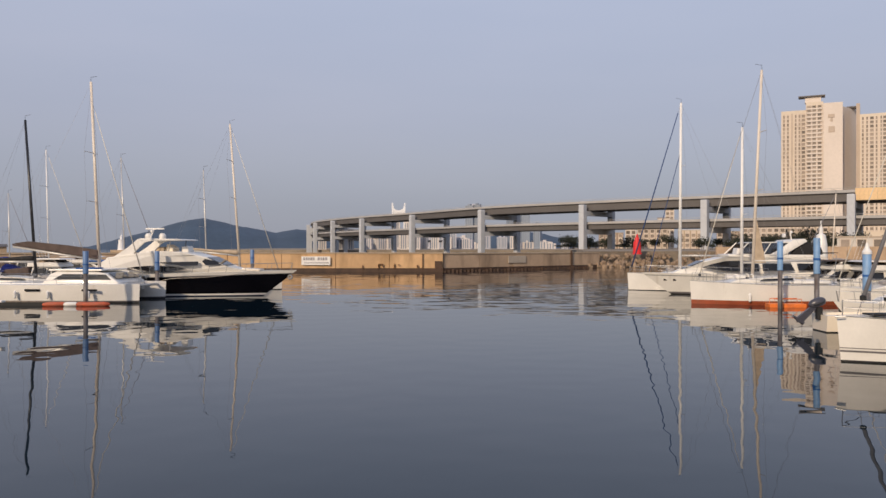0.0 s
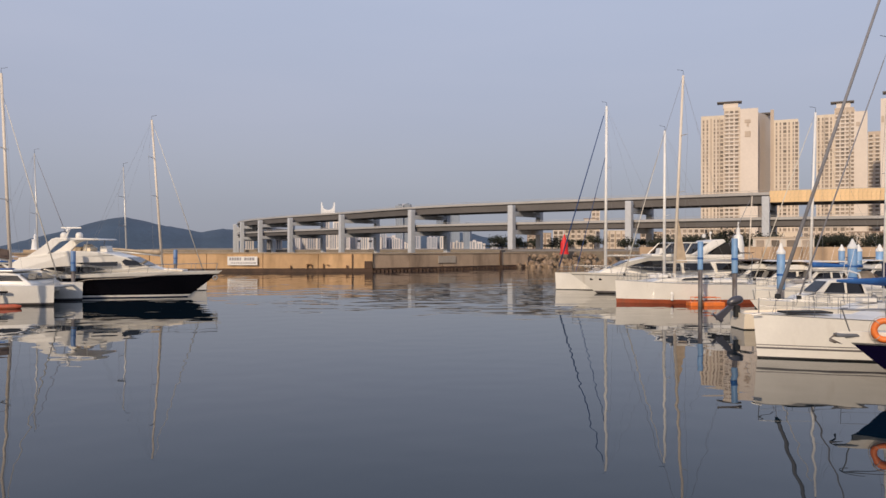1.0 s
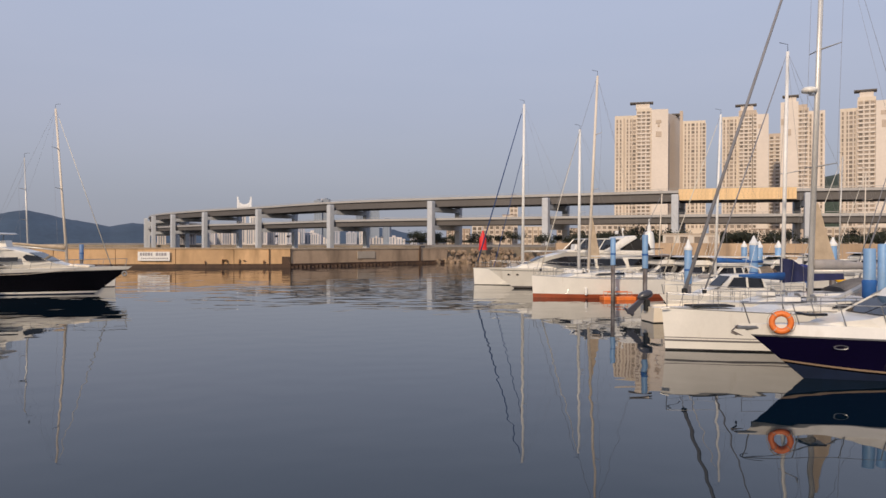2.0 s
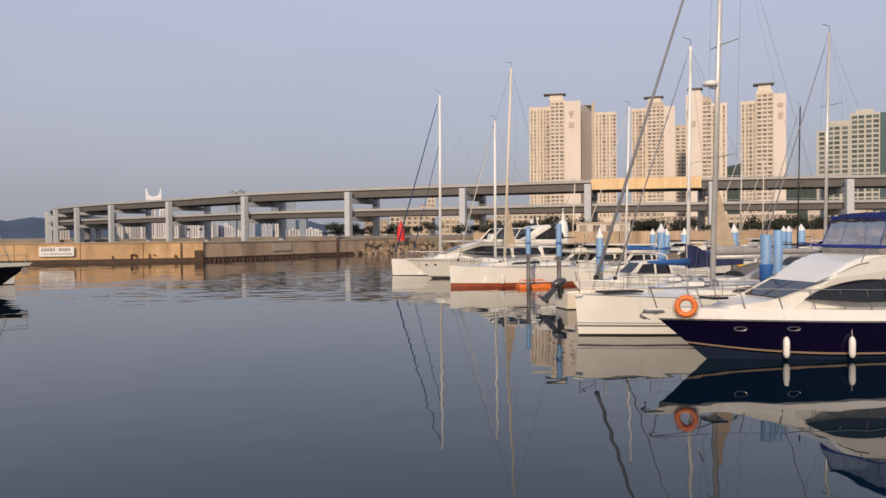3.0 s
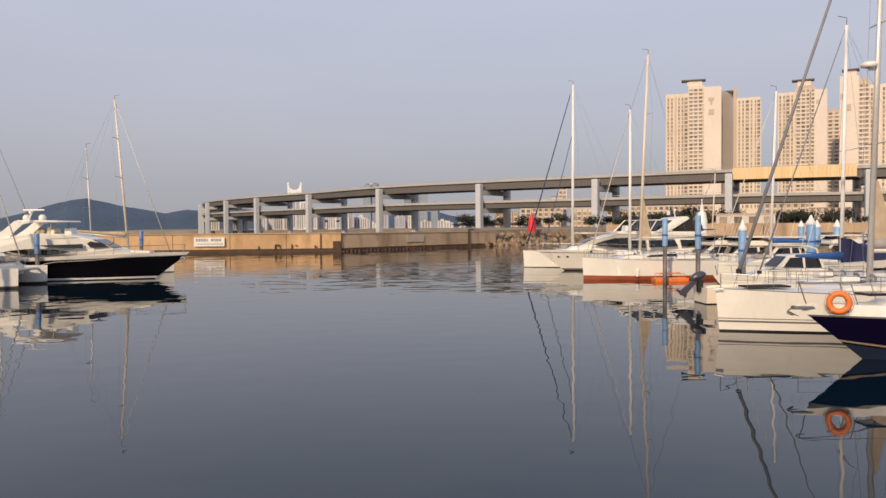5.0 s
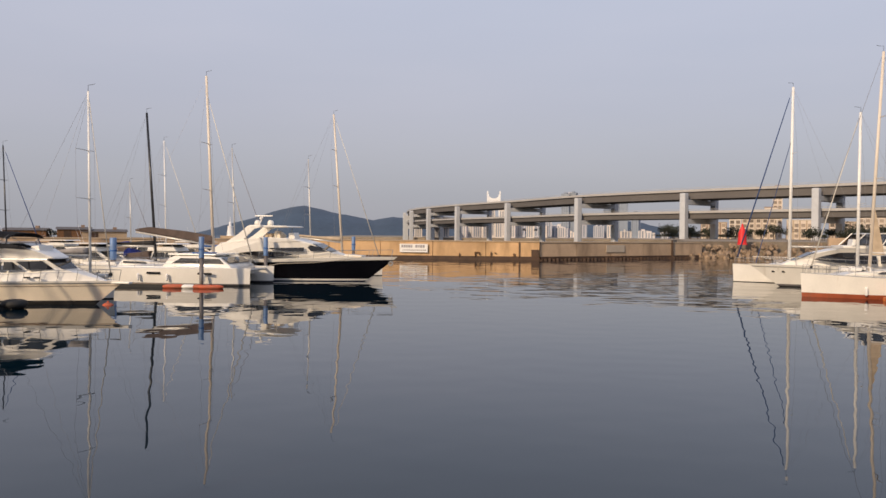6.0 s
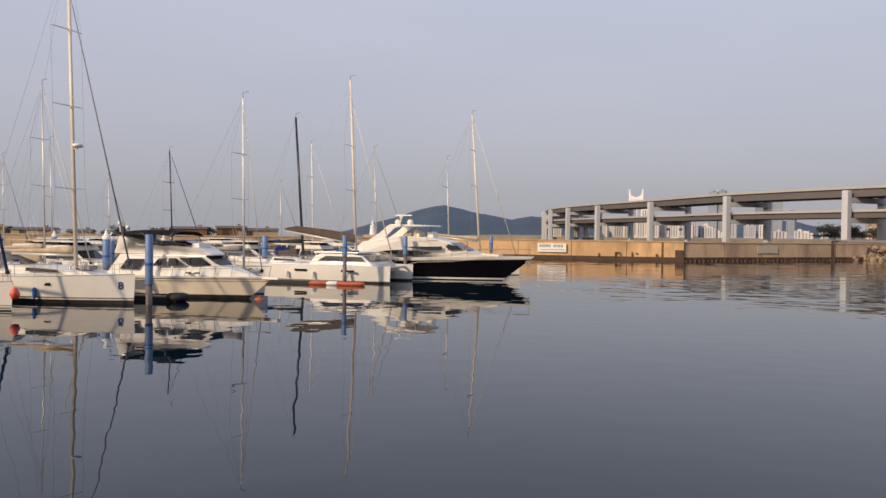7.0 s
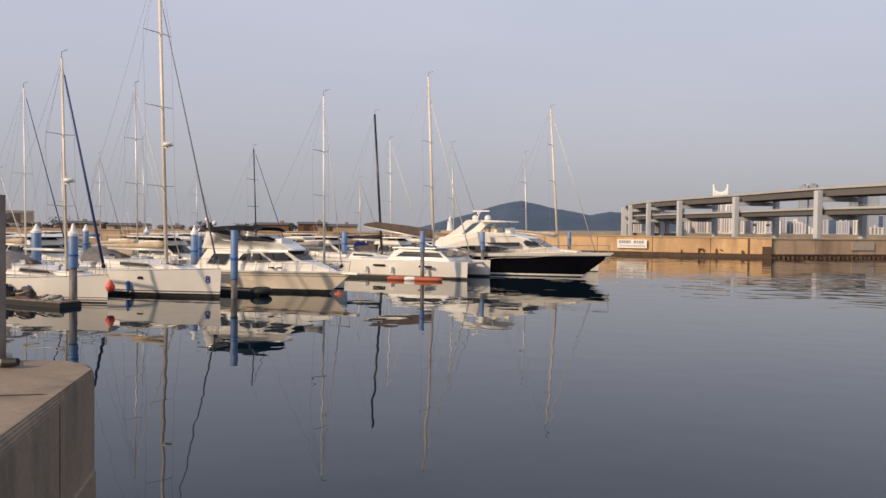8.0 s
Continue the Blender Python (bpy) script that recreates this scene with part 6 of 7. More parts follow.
# ---- catamaran
def catamaran():
    cat = thing("catamaran", "white sailing catamaran with brown boom cover", "catamaran", pose(-21.85, 58.0, 0, 0, 0, LEFT))
    h = Hull(11.6, 1.9, 1.36, 1.30, 0.05, stern_width=0.85, full=2.2, wl=0.8, flare=0.7)
    for name, y0 in (("near_hull", -2.3), ("far_hull", 2.3)):
        for nm, bmx, mt in (("hull", h.band(0.16, None, 5), WHITE), ("bottom", h.band(-0.5, 0.10, 2), BLACK_BOTTOM), ("boot_stripe", h.band(0.10, 0.16, 1), GREY_STRIPE), ("hull_deck", h.deck(0.0, 0.05), DECK)):
            part(nm, bmx, mt, cat, smooth=nm != "boot_stripe").location = (0.0 if y0 < 0 else 0.0, y0, 0)
        for x in (-7.4, -3.2):
            part("hull_window", box(nb(), x - 0.55, x + 0.55, -1.02, -0.86, 0.86, 1.02, 0.03), GLASS, cat, "dark slit hull window").location = (0, y0, 0)
    part("bridge_deck", box(nb(), -11.0, -1.5, -2.4, 2.4, 0.75, 1.40, 0.08), WHITE, cat)
    part("trampoline", box(nb(), -1.5, -0.6, -1.5, 1.5, 1.12, 1.14), CANVAS_GREY, cat)
    part("cross_beam", tube(nb(), (-0.6, -2.3, 1.16), (-0.6, 2.3, 1.16), 0.10, seg=8), ALU, cat)
    half = lambda a, z: 2.25 - 0.30 * (z - 1.3)
    part("cabin", prism([(-1.5, 1.38), (-1.9, 1.66), (-2.6, 2.10), (-3.4, 2.22), (-6.3, 2.26), (-6.8, 2.05), (-7.3, 1.38)], half, 0.08, 2), WHITE, cat, smooth=True)
    for side in (1, -1):
        part("cabin_window", side_panel([(-6.5, 1.66), (-2.15, 1.64), (-2.6, 2.02), (-5.8, 2.06)], half, side, 0.02, 0.04), GLASS, cat, "wrap-round dark cabin window")
    for s0, s1 in ((-0.96, -0.34), (-0.31, 0.31), (0.34, 0.96)):
        part("cabin_window", slab([(-1.88, s0 * 2.0, 1.72), (-1.88, s1 * 2.0, 1.72), (-2.52, s1 * 1.85, 2.10), (-2.52, s0 * 1.85, 2.10)], 0.05), GLASS, cat)
    part("cockpit_roof", box(nb(), -6.9, -2.9, -2.05, 2.05, 2.28, 2.40, 0.05), WHITE, cat, "white cockpit roof")
    for x in (-6.8,):
        for y in (-1.85, 1.85):
            part("roof_post", tube(nb(), (x, y, 1.3), (x, y, 2.30), 0.04, seg=6), WHITE, cat)
    part("blue_sheet", box(nb(), -5.0, -3.6, -1.8, -0.4, 2.40, 2.50, 0.03), CANVAS_MID, cat, "folded blue sheet on the roof")
    wide = Hull(11.6, 5.6, 1.36, 1.30, 0.05, stern_width=0.95)
    rig(cat, (-4.1, 0, 2.3), 14.2, wide, MASTTAN, 0.13, 0.66, (0.36, 0.62), 1.0, 6.6, 0.75, ALU, CANVAS_BROWN, None, 0.05, (-0.6, 0, 1.25), 0.9, False, 0.0, True, FURLED_PALE, 1.0)
    part("boom_cover_flap", slab([(-4.15, 0, 3.12), (-9.8, 0, 4.12), (-10.7, 0, 4.32), (-9.6, 0, 4.46), (-6.5, 0, 4.15), (-4.2, 0, 3.80)], 0.30), CANVAS_BROWN, cat, "long brown boom cover")
    rail(cat, wide, 0.05, 0.93, 0.6, 6, 2, 0.013, name="lifeline")
    for x in (-8.6, -6.2, -3.2):
        part("side_fender", lathe(nb(), ((0.03, 0), (0.1, 0.05), (0.12, 0.45), (0.03, 0.55)), 8, (x, -3.38, 0.35)), FENDER, cat)


catamaran()
for x, w in ((-26.4, 0.8), (-25.3, 0.5), (-24.5, 0.45), (-23.6, 0.9)):
    boom_float = thing("float", "orange mooring float lying in the water", "float", pose(x, 52.9 + 0.02 * x, 0, 0, 0, 10), group="orange floats")
    part("body", lathe(nb(), ((0.02, -w), (0.11, -w + 0.06), (0.17, -w * 0.6), (0.17, w * 0.6), (0.11, w - 0.06), (0.02, w)), 12), FLOAT_RED if x != -25.3 else FENDER, boom_float, smooth=True).matrix_basis = Matrix.Translation((0, 0, 0.12)) @ Matrix.Rotation(math.pi / 2, 4, "Y")

# yacht with the carbon mast, behind the catamaran
sailing_yacht("sailing_yacht", "sailing yacht with black carbon mast", -27.5, 62.0, LEFT, 12.0, 3.8, 1.3, 1.2, 5.4, 14.3, mast_mat=CARBON, mast_r=0.13, boom=4.4, cover=CANVAS_BLACK, stay=False, rake=0.9, spreaders=(), stripes=())
s8, s8h = sailing_yacht("sailing_yacht", "white sailing yacht marked with a blue 8 at the bow", -28.27, 34.1, LEFT, 12.4, 3.9, 1.62, 1.38, 4.0, 19.4, stripes=((0.26, 0.33),), bottom_top=0.20, mast_mat=MASTTAN, mast_r=0.13,
                        boom=4.6, boom_z=0.75, cover=CANVAS_TAN, stay_mat=FURLED, stay_r=0.05, stay_top=0.88, spreaders=(0.25, 0.51, 0.75), spread=1.05, radar=0.385, rake=0.65, dodger=CANVAS_GREY)
u = 1 - 0.62 / 12.4
txt = bpy.data.curves.new("number", "FONT")
txt.body, txt.size, txt.extrude, txt.align_x, txt.offset = "8", 0.56, 0.004, "CENTER", 0.014
number = new("number", txt)
number.data.materials.append(BLUEMARK)
number.parent = s8
p = s8h.at(u, 0.95, -1)
q = s8h.at(u - 0.05, 0.95, -1)
low, high = s8h.at(u, 0.72, -1), s8h.at(u, 1.22, -1)
number.matrix_basis = Matrix.Translation((low.x, low.y - 0.035, 0.80)) @ Matrix.Rotation(math.atan2(p.y - q.y, p.x - q.x), 4, "Z") @ Matrix.Rotation(math.pi / 2 + math.atan2(low.y - high.y, 0.5), 4, "X")
for x in (-4.4, -7.6):
    p = s8h.at(1 + x / 12.4, 1.0, -1)
    part("hull_port", box(nb(), p.x - 0.24, p.x + 0.24, p.y - 0.025, p.y + 0.06, 0.94, 1.10, 0.03), GLASS, s8, "dark slit hull port")
s9, s9h = sailing_yacht("sailing_yacht", "white sailing yacht with blue rolled foresail", -31.1, 28.9, LEFT, 9.6, 3.2, 1.46, 1.15, 3.0, 12.6, stripes=((0.10, 0.17), (0.24, 0.28)), bottom_top=0.06, mast_mat=MASTTAN, mast_r=0.095,
                        boom=3.2, boom_z=1.0, cover=None, stay_mat=FURLED_BLUE, stay_r=0.075, stay_top=0.98, spreaders=(0.30, 0.64), spread=0.85, radar=0.42, rake=0.35, dodger=CANVAS_GREY)
ball = part("ball_fender", lathe(nb(), ((0.0, -0.24), (0.15, -0.2), (0.24, 0), (0.18, 0.16), (0.08, 0.3), (0.05, 0.36)), 14, (0.28, -0.05, 0.82)), REDBALL, s9, "red round fender at the bow", smooth=True)
part("fender_line", tube(nb(), (0.28, -0.05, 1.15), (-0.02, -0.02, 1.48), 0.015), ROPE, s9)
pink = thing("buoy", "red round buoy floating under the cruiser's bow", "buoy", pose(-23.75, 39.3, -0.12), group="orange floats")
part("body", lathe(nb(), ((0.0, -0.35), (0.25, -0.25), (0.38, 0), (0.34, 0.10), (0.22, 0.20), (0.06, 0.26), (0.05, 0.34), (0.0, 0.35)), 14), FLOAT_RED, pink, smooth=True)

# yachts moored further back
sailing_yacht("sailing_yacht", "white sailing yacht with mast raked aft beside the sea wall", -15.4, 73.5, LEFT, 12.0, 3.8, 1.4, 1.2, 4.0, 15.8, stripes=(), mast_r=0.12, boom=4.6, boom_z=1.6, cover=CANVAS_TAN, stay_mat=FURLED_PALE, stay_r=0.045, rake=1.0, spreaders=(0.5, 0.75), mast_mat=MASTTAN, bx=0.5)
sailing_yacht("sailing_yacht", "small white sailing yacht with slim mast", -19.6, 75.5, LEFT, 8.5, 2.8, 1.1, 1.0, 3.6, 11.6, stripes=(), mast_r=0.075, boom=0, stay=False, rails=False)
sailing_yacht("sailing_yacht", "white sailing yacht between cruiser and catamaran", -25.6, 43.06, LEFT, 8.4, 2.8, 1.05, 0.95, 1.55, 12.5, stripes=(), mast_r=0.085, boom=3.6, cover=CANVAS_GREY, stay_mat=FURLED_PALE, stay_r=0.035, rake=0.15, spreaders=(0.42, 0.68), mast_mat=MASTWHITE)
PALE = "white sailing yacht in the back rows of berths"
plan = [(-48.7, 38.3, 13.5, 12, MASTWHITE, FURLED_BLUE, LEFT), (-42.4, 42.4, 13.9, 11, ALU, FURLED_PALE, LEFT), (-72, 61.6, 11.4, 9.5, ALU, FURLED, LEFT), (-69.7, 64.5, 11.7, 10, ALU, FURLED, LEFT), (-61.6, 62.8, 13.0, 11, ALU, FURLED_PALE, LEFT),
        (-45, 59.9, 11.3, 10, CARBON, FURLED_BLUE, LEFT), (-48.9, 87, 10.1, 9, ALU, FURLED, LEFT), (-40, 78.2, 13.9, 11.5, MASTWHITE, FURLED_PALE, LEFT), (-31.2, 75.6, 12.8, 10.5, ALU, FURLED, LEFT), (-72, 83.1, 11, 10, ALU, FURLED, LEFT), (-56, 42, 8, 8, ALU, FURLED_PALE, LEFT),
        (31.6, 53.4, 13.8, 11, MASTWHITE, FURLED_PALE, RIGHT), (23.9, 34.2, 13.5, 11, MASTWHITE, FURLED, RIGHT), (33.2, 34.8, 15, 12, ALU, FURLED, RIGHT), (52.7, 66.7, 12.6, 11, ALU, FURLED_PALE, RIGHT), (60.8, 73, 11.9, 10, MASTTAN, FURLED_PALE, RIGHT), (50.2, 55.8, 14.9, 11.5, CARBON, FURLED, RIGHT), (38.3, 75.9, 9.3, 9, MASTTAN, FURLED, RIGHT)]
COVERS = [CANVAS_TAN, CANVAS_BLUE, CANVAS_GREY, CANVAS_MID, None]
for i, (mx, my, top, L, mm, sm, hd) in enumerate(plan):
    m_at = L * 0.40
    dx = m_at if hd == LEFT else -m_at
    bow_x, bow_y = mx + dx * math.cos(radians(3)), my - m_at * 0.052 if hd == LEFT else my + m_at * 0.052
    back_boat, back_hull = sailing_yacht("sailing_yacht", PALE, bow_x, bow_y, hd, L, L * 0.31, 1.25, 1.1, m_at, top, stripes=((0.2, 0.26),), mast_mat=mm, mast_r=0.075 if i not in (11, 12, 13) else 0.11, boom=L * 0.34, boom_z=1.0, cover={0: CANVAS_TAN, 1: CANVAS_TAN, 11: CANVAS_MID, 12: CANVAS_NAVY, 13: CANVAS_NAVY}.get(i, COVERS[i % 5]), stay_mat=sm, stay_r=0.045,
                  rake=0.2 + 0.1 * (i % 3), spreaders=(0.44, 0.70) if i % 2 else (0.5,), spread=0.8, dodger=(CANVAS_GREY, CANVAS_BLUE, CANVAS_TAN)[i % 3], group="yachts in the back rows", detail=False)
    if i == 12:
        part("luff_cover", slab([(-4.35, 0, 2.1), (-4.35, 0, 3.3), (-4.8, 0, 3.25), (-5.6, 0, 2.75), (-7.6, 0, 2.55), (-7.6, 0, 2.25)], 0.32), CANVAS_NAVY, back_boat, "navy canvas over the sail at the mast")
        part("blue_cover", tube(nb(), (-4.3, 0.2, 2.42), (-2.0, 0.2, 2.46), 0.24, 0.07, 10, 0.7), CANVAS_MID, back_boat, "bright blue canvas roll on the foredeck", smooth=True)


# ---- small cabin boats and cruisers in the back rows
def cabin_boat(x, y, heading, L, label, top=None, canvas=None, group="small motor boats"):
    boat = thing("cabin_boat", label, "motor boat", pose(x, y, 0, 0, 0, heading), group=group)
    h = Hull(L, L * 0.33, 1.15, 0.95, 0.9, stern_width=0.9, full=2.2, wl=0.82, flare=1.2)
    part("hull", h.band(0.10, None, 4), WHITE, boat, smooth=True)
    part("bottom", h.band(-0.5, 0.10, 2), BLACK_BOTTOM, boat)
    part("deck", h.deck(0.03, 0.08), DECK, boat, smooth=True)
    half = lambda a, z: max(0.15, h.deck_half(min(1, max(0, 1 + a / L))) * 0.80 - 0.22 * max(0, z - 1.1))
    part("cabin", prism([(-L * 0.12, 1.0), (-L * 0.22, 1.35), (-L * 0.32, 1.5), (-L * 0.42, 2.25), (-L * 0.66, 2.3), (-L * 0.72, 0.95)], half, 0.08, 2), WHITE, boat, smooth=0.12)
    for side in (1, -1):
        part("cabin_window", side_panel([(-L * 0.37, 1.55), (-L * 0.43, 2.1), (-L * 0.52, 2.12), (-L * 0.52, 1.55)], half, side, 0.015, 0.03), GLASS, boat)
        part("cabin_window", side_panel([(-L * 0.54, 1.55), (-L * 0.54, 2.12), (-L * 0.64, 2.12), (-L * 0.67, 1.55)], half, side, 0.015, 0.03), GLASS, boat)
    w = half(-L * 0.36, 1.8) - 0.1
    part("windscreen", slab([(-L * 0.325, -w, 1.60), (-L * 0.325, w, 1.60), (-L * 0.405, w * 0.92, 2.16), (-L * 0.405, -w * 0.92, 2.16)], 0.04), GLASS, boat)
    rail(boat, h, 0.5, 0.98, 0.55, 5, 1, 0.016, lean=0.1)
    gear = int(abs(x) * 3 + abs(y)) % 4
    rnd_cover = (CREAM, CANVAS_BROWN, CANVAS_TAN, CANVAS_BLUE)[gear]
    for k in range(1 + gear % 3):
        part("aerial", tube(nb(), (-L * 0.6, (k - 1) * 0.5, 2.25), (-L * 0.66 - 0.2 * k, (k - 1) * 0.6, 4.2 + 0.5 * k), 0.014, 0.008, 5), CAPWHITE, boat)
    for side in (1, -1):
        part("radar_arch", pipe(nb(), [(-L * 0.68, side * L * 0.13, 1.2), (-L * 0.62, side * L * 0.12, 2.6), (-L * 0.62, 0, 2.72)], 0.05, 6), WHITE, boat)
        for k in (0.30, 0.48, 0.72):
            p = h.at(1 - k, 0.6, side)
            part("side_fender", lathe(nb(), ((0.03, 0), (0.11, 0.06), (0.12, 0.5), (0.03, 0.6)), 8, (p.x, p.y + side * 0.10, 0.25)), (CANVAS_MID, RUBBER, FENDER, RUBBER)[gear], boat)
        part("cockpit_rail", pipe(nb(), [(-L * 0.7, side * L * 0.15, 0.95), (-L * 0.7, side * L * 0.15, 1.6), (-L * 0.97, side * L * 0.14, 1.6), (-L * 0.97, side * L * 0.14, 0.95)], 0.02, 5), STEEL, boat)
    part("outboard", prism([(-L * 0.99, 0.3), (-L * 0.985, 1.25), (-L - 0.35, 1.3), (-L - 0.5, 1.0), (-L - 0.3, 0.2)], lambda a, z: 0.2, 0.05), RUBBER, boat, "dark outboard motor")
    if canvas is not None:
        part("cover", prism([(-L * 0.66, 1.2), (-L * 0.68, 2.25), (-L * 0.9, 2.0), (-L * 0.98, 1.1)], lambda a, z: L * 0.15, 0.12), canvas, boat, "canvas cockpit cover", smooth=True)
    if top is not None:
        part("flybridge", prism([(-L * 0.40, 2.24), (-L * 0.43, 2.62), (-L * 0.50, 2.66), (-L * 0.70, 2.60), (-L * 0.71, 2.24)], lambda a, z: L * 0.125, 0.05), WHITE, boat, smooth=0.12)
        part("fly_screen", slab([(-L * 0.435, -L * 0.10, 2.62), (-L * 0.435, L * 0.10, 2.62), (-L * 0.47, L * 0.095, 2.86), (-L * 0.47, -L * 0.095, 2.86)], 0.03), GLASS, boat)
        part("fly_seat", prism([(-L * 0.56, 2.6), (-L * 0.57, 2.84), (-L * 0.61, 2.84), (-L * 0.62, 2.6)], lambda a, z: L * 0.09, 0.04), rnd_cover, boat)
        part("roof_rack", prism([(-L * 0.38, 2.9), (-L * 0.42, 3.0), (-L * 0.75, 2.98), (-L * 0.75, 2.9)], lambda a, z: L * 0.13, 0.02), top, boat)
        for s in (1, -1):
            for k in (0.45, 0.72):
                part("rack_post", tube(nb(), (-L * k, s * L * 0.12, 2.2), (-L * k, s * L * 0.12, 2.95), 0.025, seg=6), STEEL, boat)
    return boat


CB = "white cabin motor boat moored in the back rows"
cabin_boat(21.5, 40.6, RIGHT, 7.5, "white cabin motor boat with square windows", canvas=None)
cabin_boat(27.5, 59.5, RIGHT, 11, "white motor cruiser with grey cockpit cover", canvas=CANVAS_BROWN, top=WHITE)
cabin_boat(26.5, 62.5, RIGHT, 11, "white motor cruiser with brown canvas top", canvas=CANVAS_BROWN, top=CANVAS_BROWN)
cabin_boat(30.0, 57.0, RIGHT, 9, CB, canvas=CANVAS_BROWN, top=WHITE)
cabin_boat(36.0, 44.0, RIGHT, 8, CB, canvas=CANVAS_BLUE)
cabin_boat(44.0, 40.5, RIGHT, 10, CB, canvas=CANVAS_TAN, top=WHITE)
cabin_boat(50.0, 74.0, RIGHT, 10, CB, canvas=CANVAS_GREY, top=WHITE)
cabin_boat(64.0, 84.0, RIGHT, 11, CB, canvas=CANVAS_BLUE, top=WHITE)
cabin_boat(33, 66, RIGHT, 10, CB, canvas=CANVAS_GREY)
cabin_boat(38, 62, RIGHT, 9, CB, canvas=CANVAS_BLUE, top=WHITE)
cabin_boat(46, 78, RIGHT, 11, CB, canvas=CANVAS_BROWN, top=CANVAS_BLACK)
cabin_boat(30, 80, RIGHT, 12, CB, canvas=CANVAS_BLACK, top=WHITE)
cabin_boat(56, 64, RIGHT, 11, CB, canvas=CANVAS_TAN, top=WHITE)
cabin_boat(45, 50, RIGHT, 9.5, CB, canvas=CANVAS_TAN)
cabin_boat(-36, 55, LEFT, 11, CB, canvas=CANVAS_BROWN, top=WHITE)
cabin_boat(-43, 52, LEFT, 12, CB, canvas=CANVAS_TAN, top=WHITE)
cabin_boat(-50, 56, LEFT, 12, CB, canvas=CANVAS_GREY, top=CANVAS_TAN)
cabin_boat(-57, 52, LEFT, 12, CB, canvas=CANVAS_TAN, top=WHITE)
cabin_boat(-36.5, 68, LEFT, 11, CB, canvas=CANVAS_BLACK, top=WHITE)
cabin_boat(-47, 72, LEFT, 12, CB, canvas=CANVAS_TAN, top=CANVAS_GREY)
cabin_boat(-60, 75, LEFT, 12, CB, canvas=CANVAS_GREY, top=WHITE)
cabin_boat(-41, 33, LEFT, 9, CB, canvas=CANVAS_TAN)
cabin_boat(-52, 34, LEFT, 10, CB, canvas=CANVAS_GREY, top=WHITE)
for bx0, by0, L0, cv, tp in ((-66, 88, 12, CANVAS_GREY, WHITE), (-55, 92, 12, CANVAS_TAN, WHITE), (-44, 95, 12, CANVAS_BROWN, CANVAS_TAN), (-35, 88, 11, CANVAS_GREY, WHITE), (-70, 56, 11, CANVAS_BROWN, WHITE), (-64, 46, 11, CANVAS_TAN, CANVAS_TAN),
                             (-58, 68, 13, CANVAS_TAN, WHITE), (-42, 66, 12, CANVAS_TAN, CANVAS_BROWN), (-50, 45, 12, CANVAS_BROWN, WHITE), (-40, 60.5, 12, CANVAS_GREY, WHITE), (-80, 72, 12, CANVAS_GREY, WHITE), (-76, 92, 12, CANVAS_BROWN, WHITE)):
    cabin_boat(bx0, by0, LEFT, L0, CB, canvas=cv, top=tp)
cabin_boat(-30.5, 70.5, LEFT, 10, CB, canvas=CANVAS_BROWN, top=WHITE)

# open boat whose outboard motor is tilted up towards the fairway
skiff = thing("skiff", "white open boat with tilted grey outboard motor", "motor boat", pose(22.6, 36.6, 0, 0, 0, -3))
sh = Hull(4.6, 1.9, 0.95, 0.80, 0.6, stern_width=0.92, full=2.0)
part("hull", sh.band(0.05, None, 3), CREAM, skiff, smooth=True)
part("bottom", sh.band(-0.4, 0.05, 2), BLACK_BOTTOM, skiff)
part("deck", sh.deck(0.12, 0.0), DECK, skiff)
bm = nb()
bmesh.ops.create_uvsphere(bm, u_segments=16, v_segments=10, radius=1.0)
for v in bm.verts:
    v.co = Vector((v.co.x * (0.47 if v.co.x < 0 else 0.40), v.co.y * 0.21, v.co.z * 0.25 if v.co.z > 0 else max(v.co.z * 0.27, -0.18)))
bmesh.ops.transform(bm, matrix=Matrix.Translation((-4.68, 0, 1.36)) @ Matrix.Rotation(-0.35, 4, "Y"), verts=bm.verts)
motor = part("motor_cowl", bm, PLASTIC_GREY, skiff, "dark grey outboard motor cover", smooth=True)
part("cowl_band", torus(nb(), (-4.68, 0, 1.33), (0.94, 0, 0.34), (0, 0.5, 0), 0.30, 0.03, 20, 6), RUBBER, motor)
part("motor_leg", prism([(-5.05, 1.15), (-4.75, 1.1), (-5.35, 0.45), (-5.65, 0.40), (-5.7, 0.62)], lambda a, z: 0.08, 0.03), PLASTIC_GREY, skiff)
part("gear_case", tube(nb(), (-5.85, 0, 0.72), (-5.35, 0, 0.36), 0.06, 0.10, 10), PLASTIC_GREY, skiff)
for k in range(3):
    a = k * math.tau / 3
    part("propeller_blade", slab([(-5.85, 0, 0.72), (-5.80 + 0.1 * math.cos(a), 0.17 * math.sin(a), 0.72 + 0.17 * math.cos(a)), (-5.95 + 0.1 * math.cos(a), 0.17 * math.sin(a + 0.6), 0.74 + 0.17 * math.cos(a + 0.6))], 0.02), STEEL, skiff)
part("motor_clamp", box(nb(), -4.75, -4.5, -0.15, 0.15, 0.55, 1.15, 0.03), RUBBER, skiff)

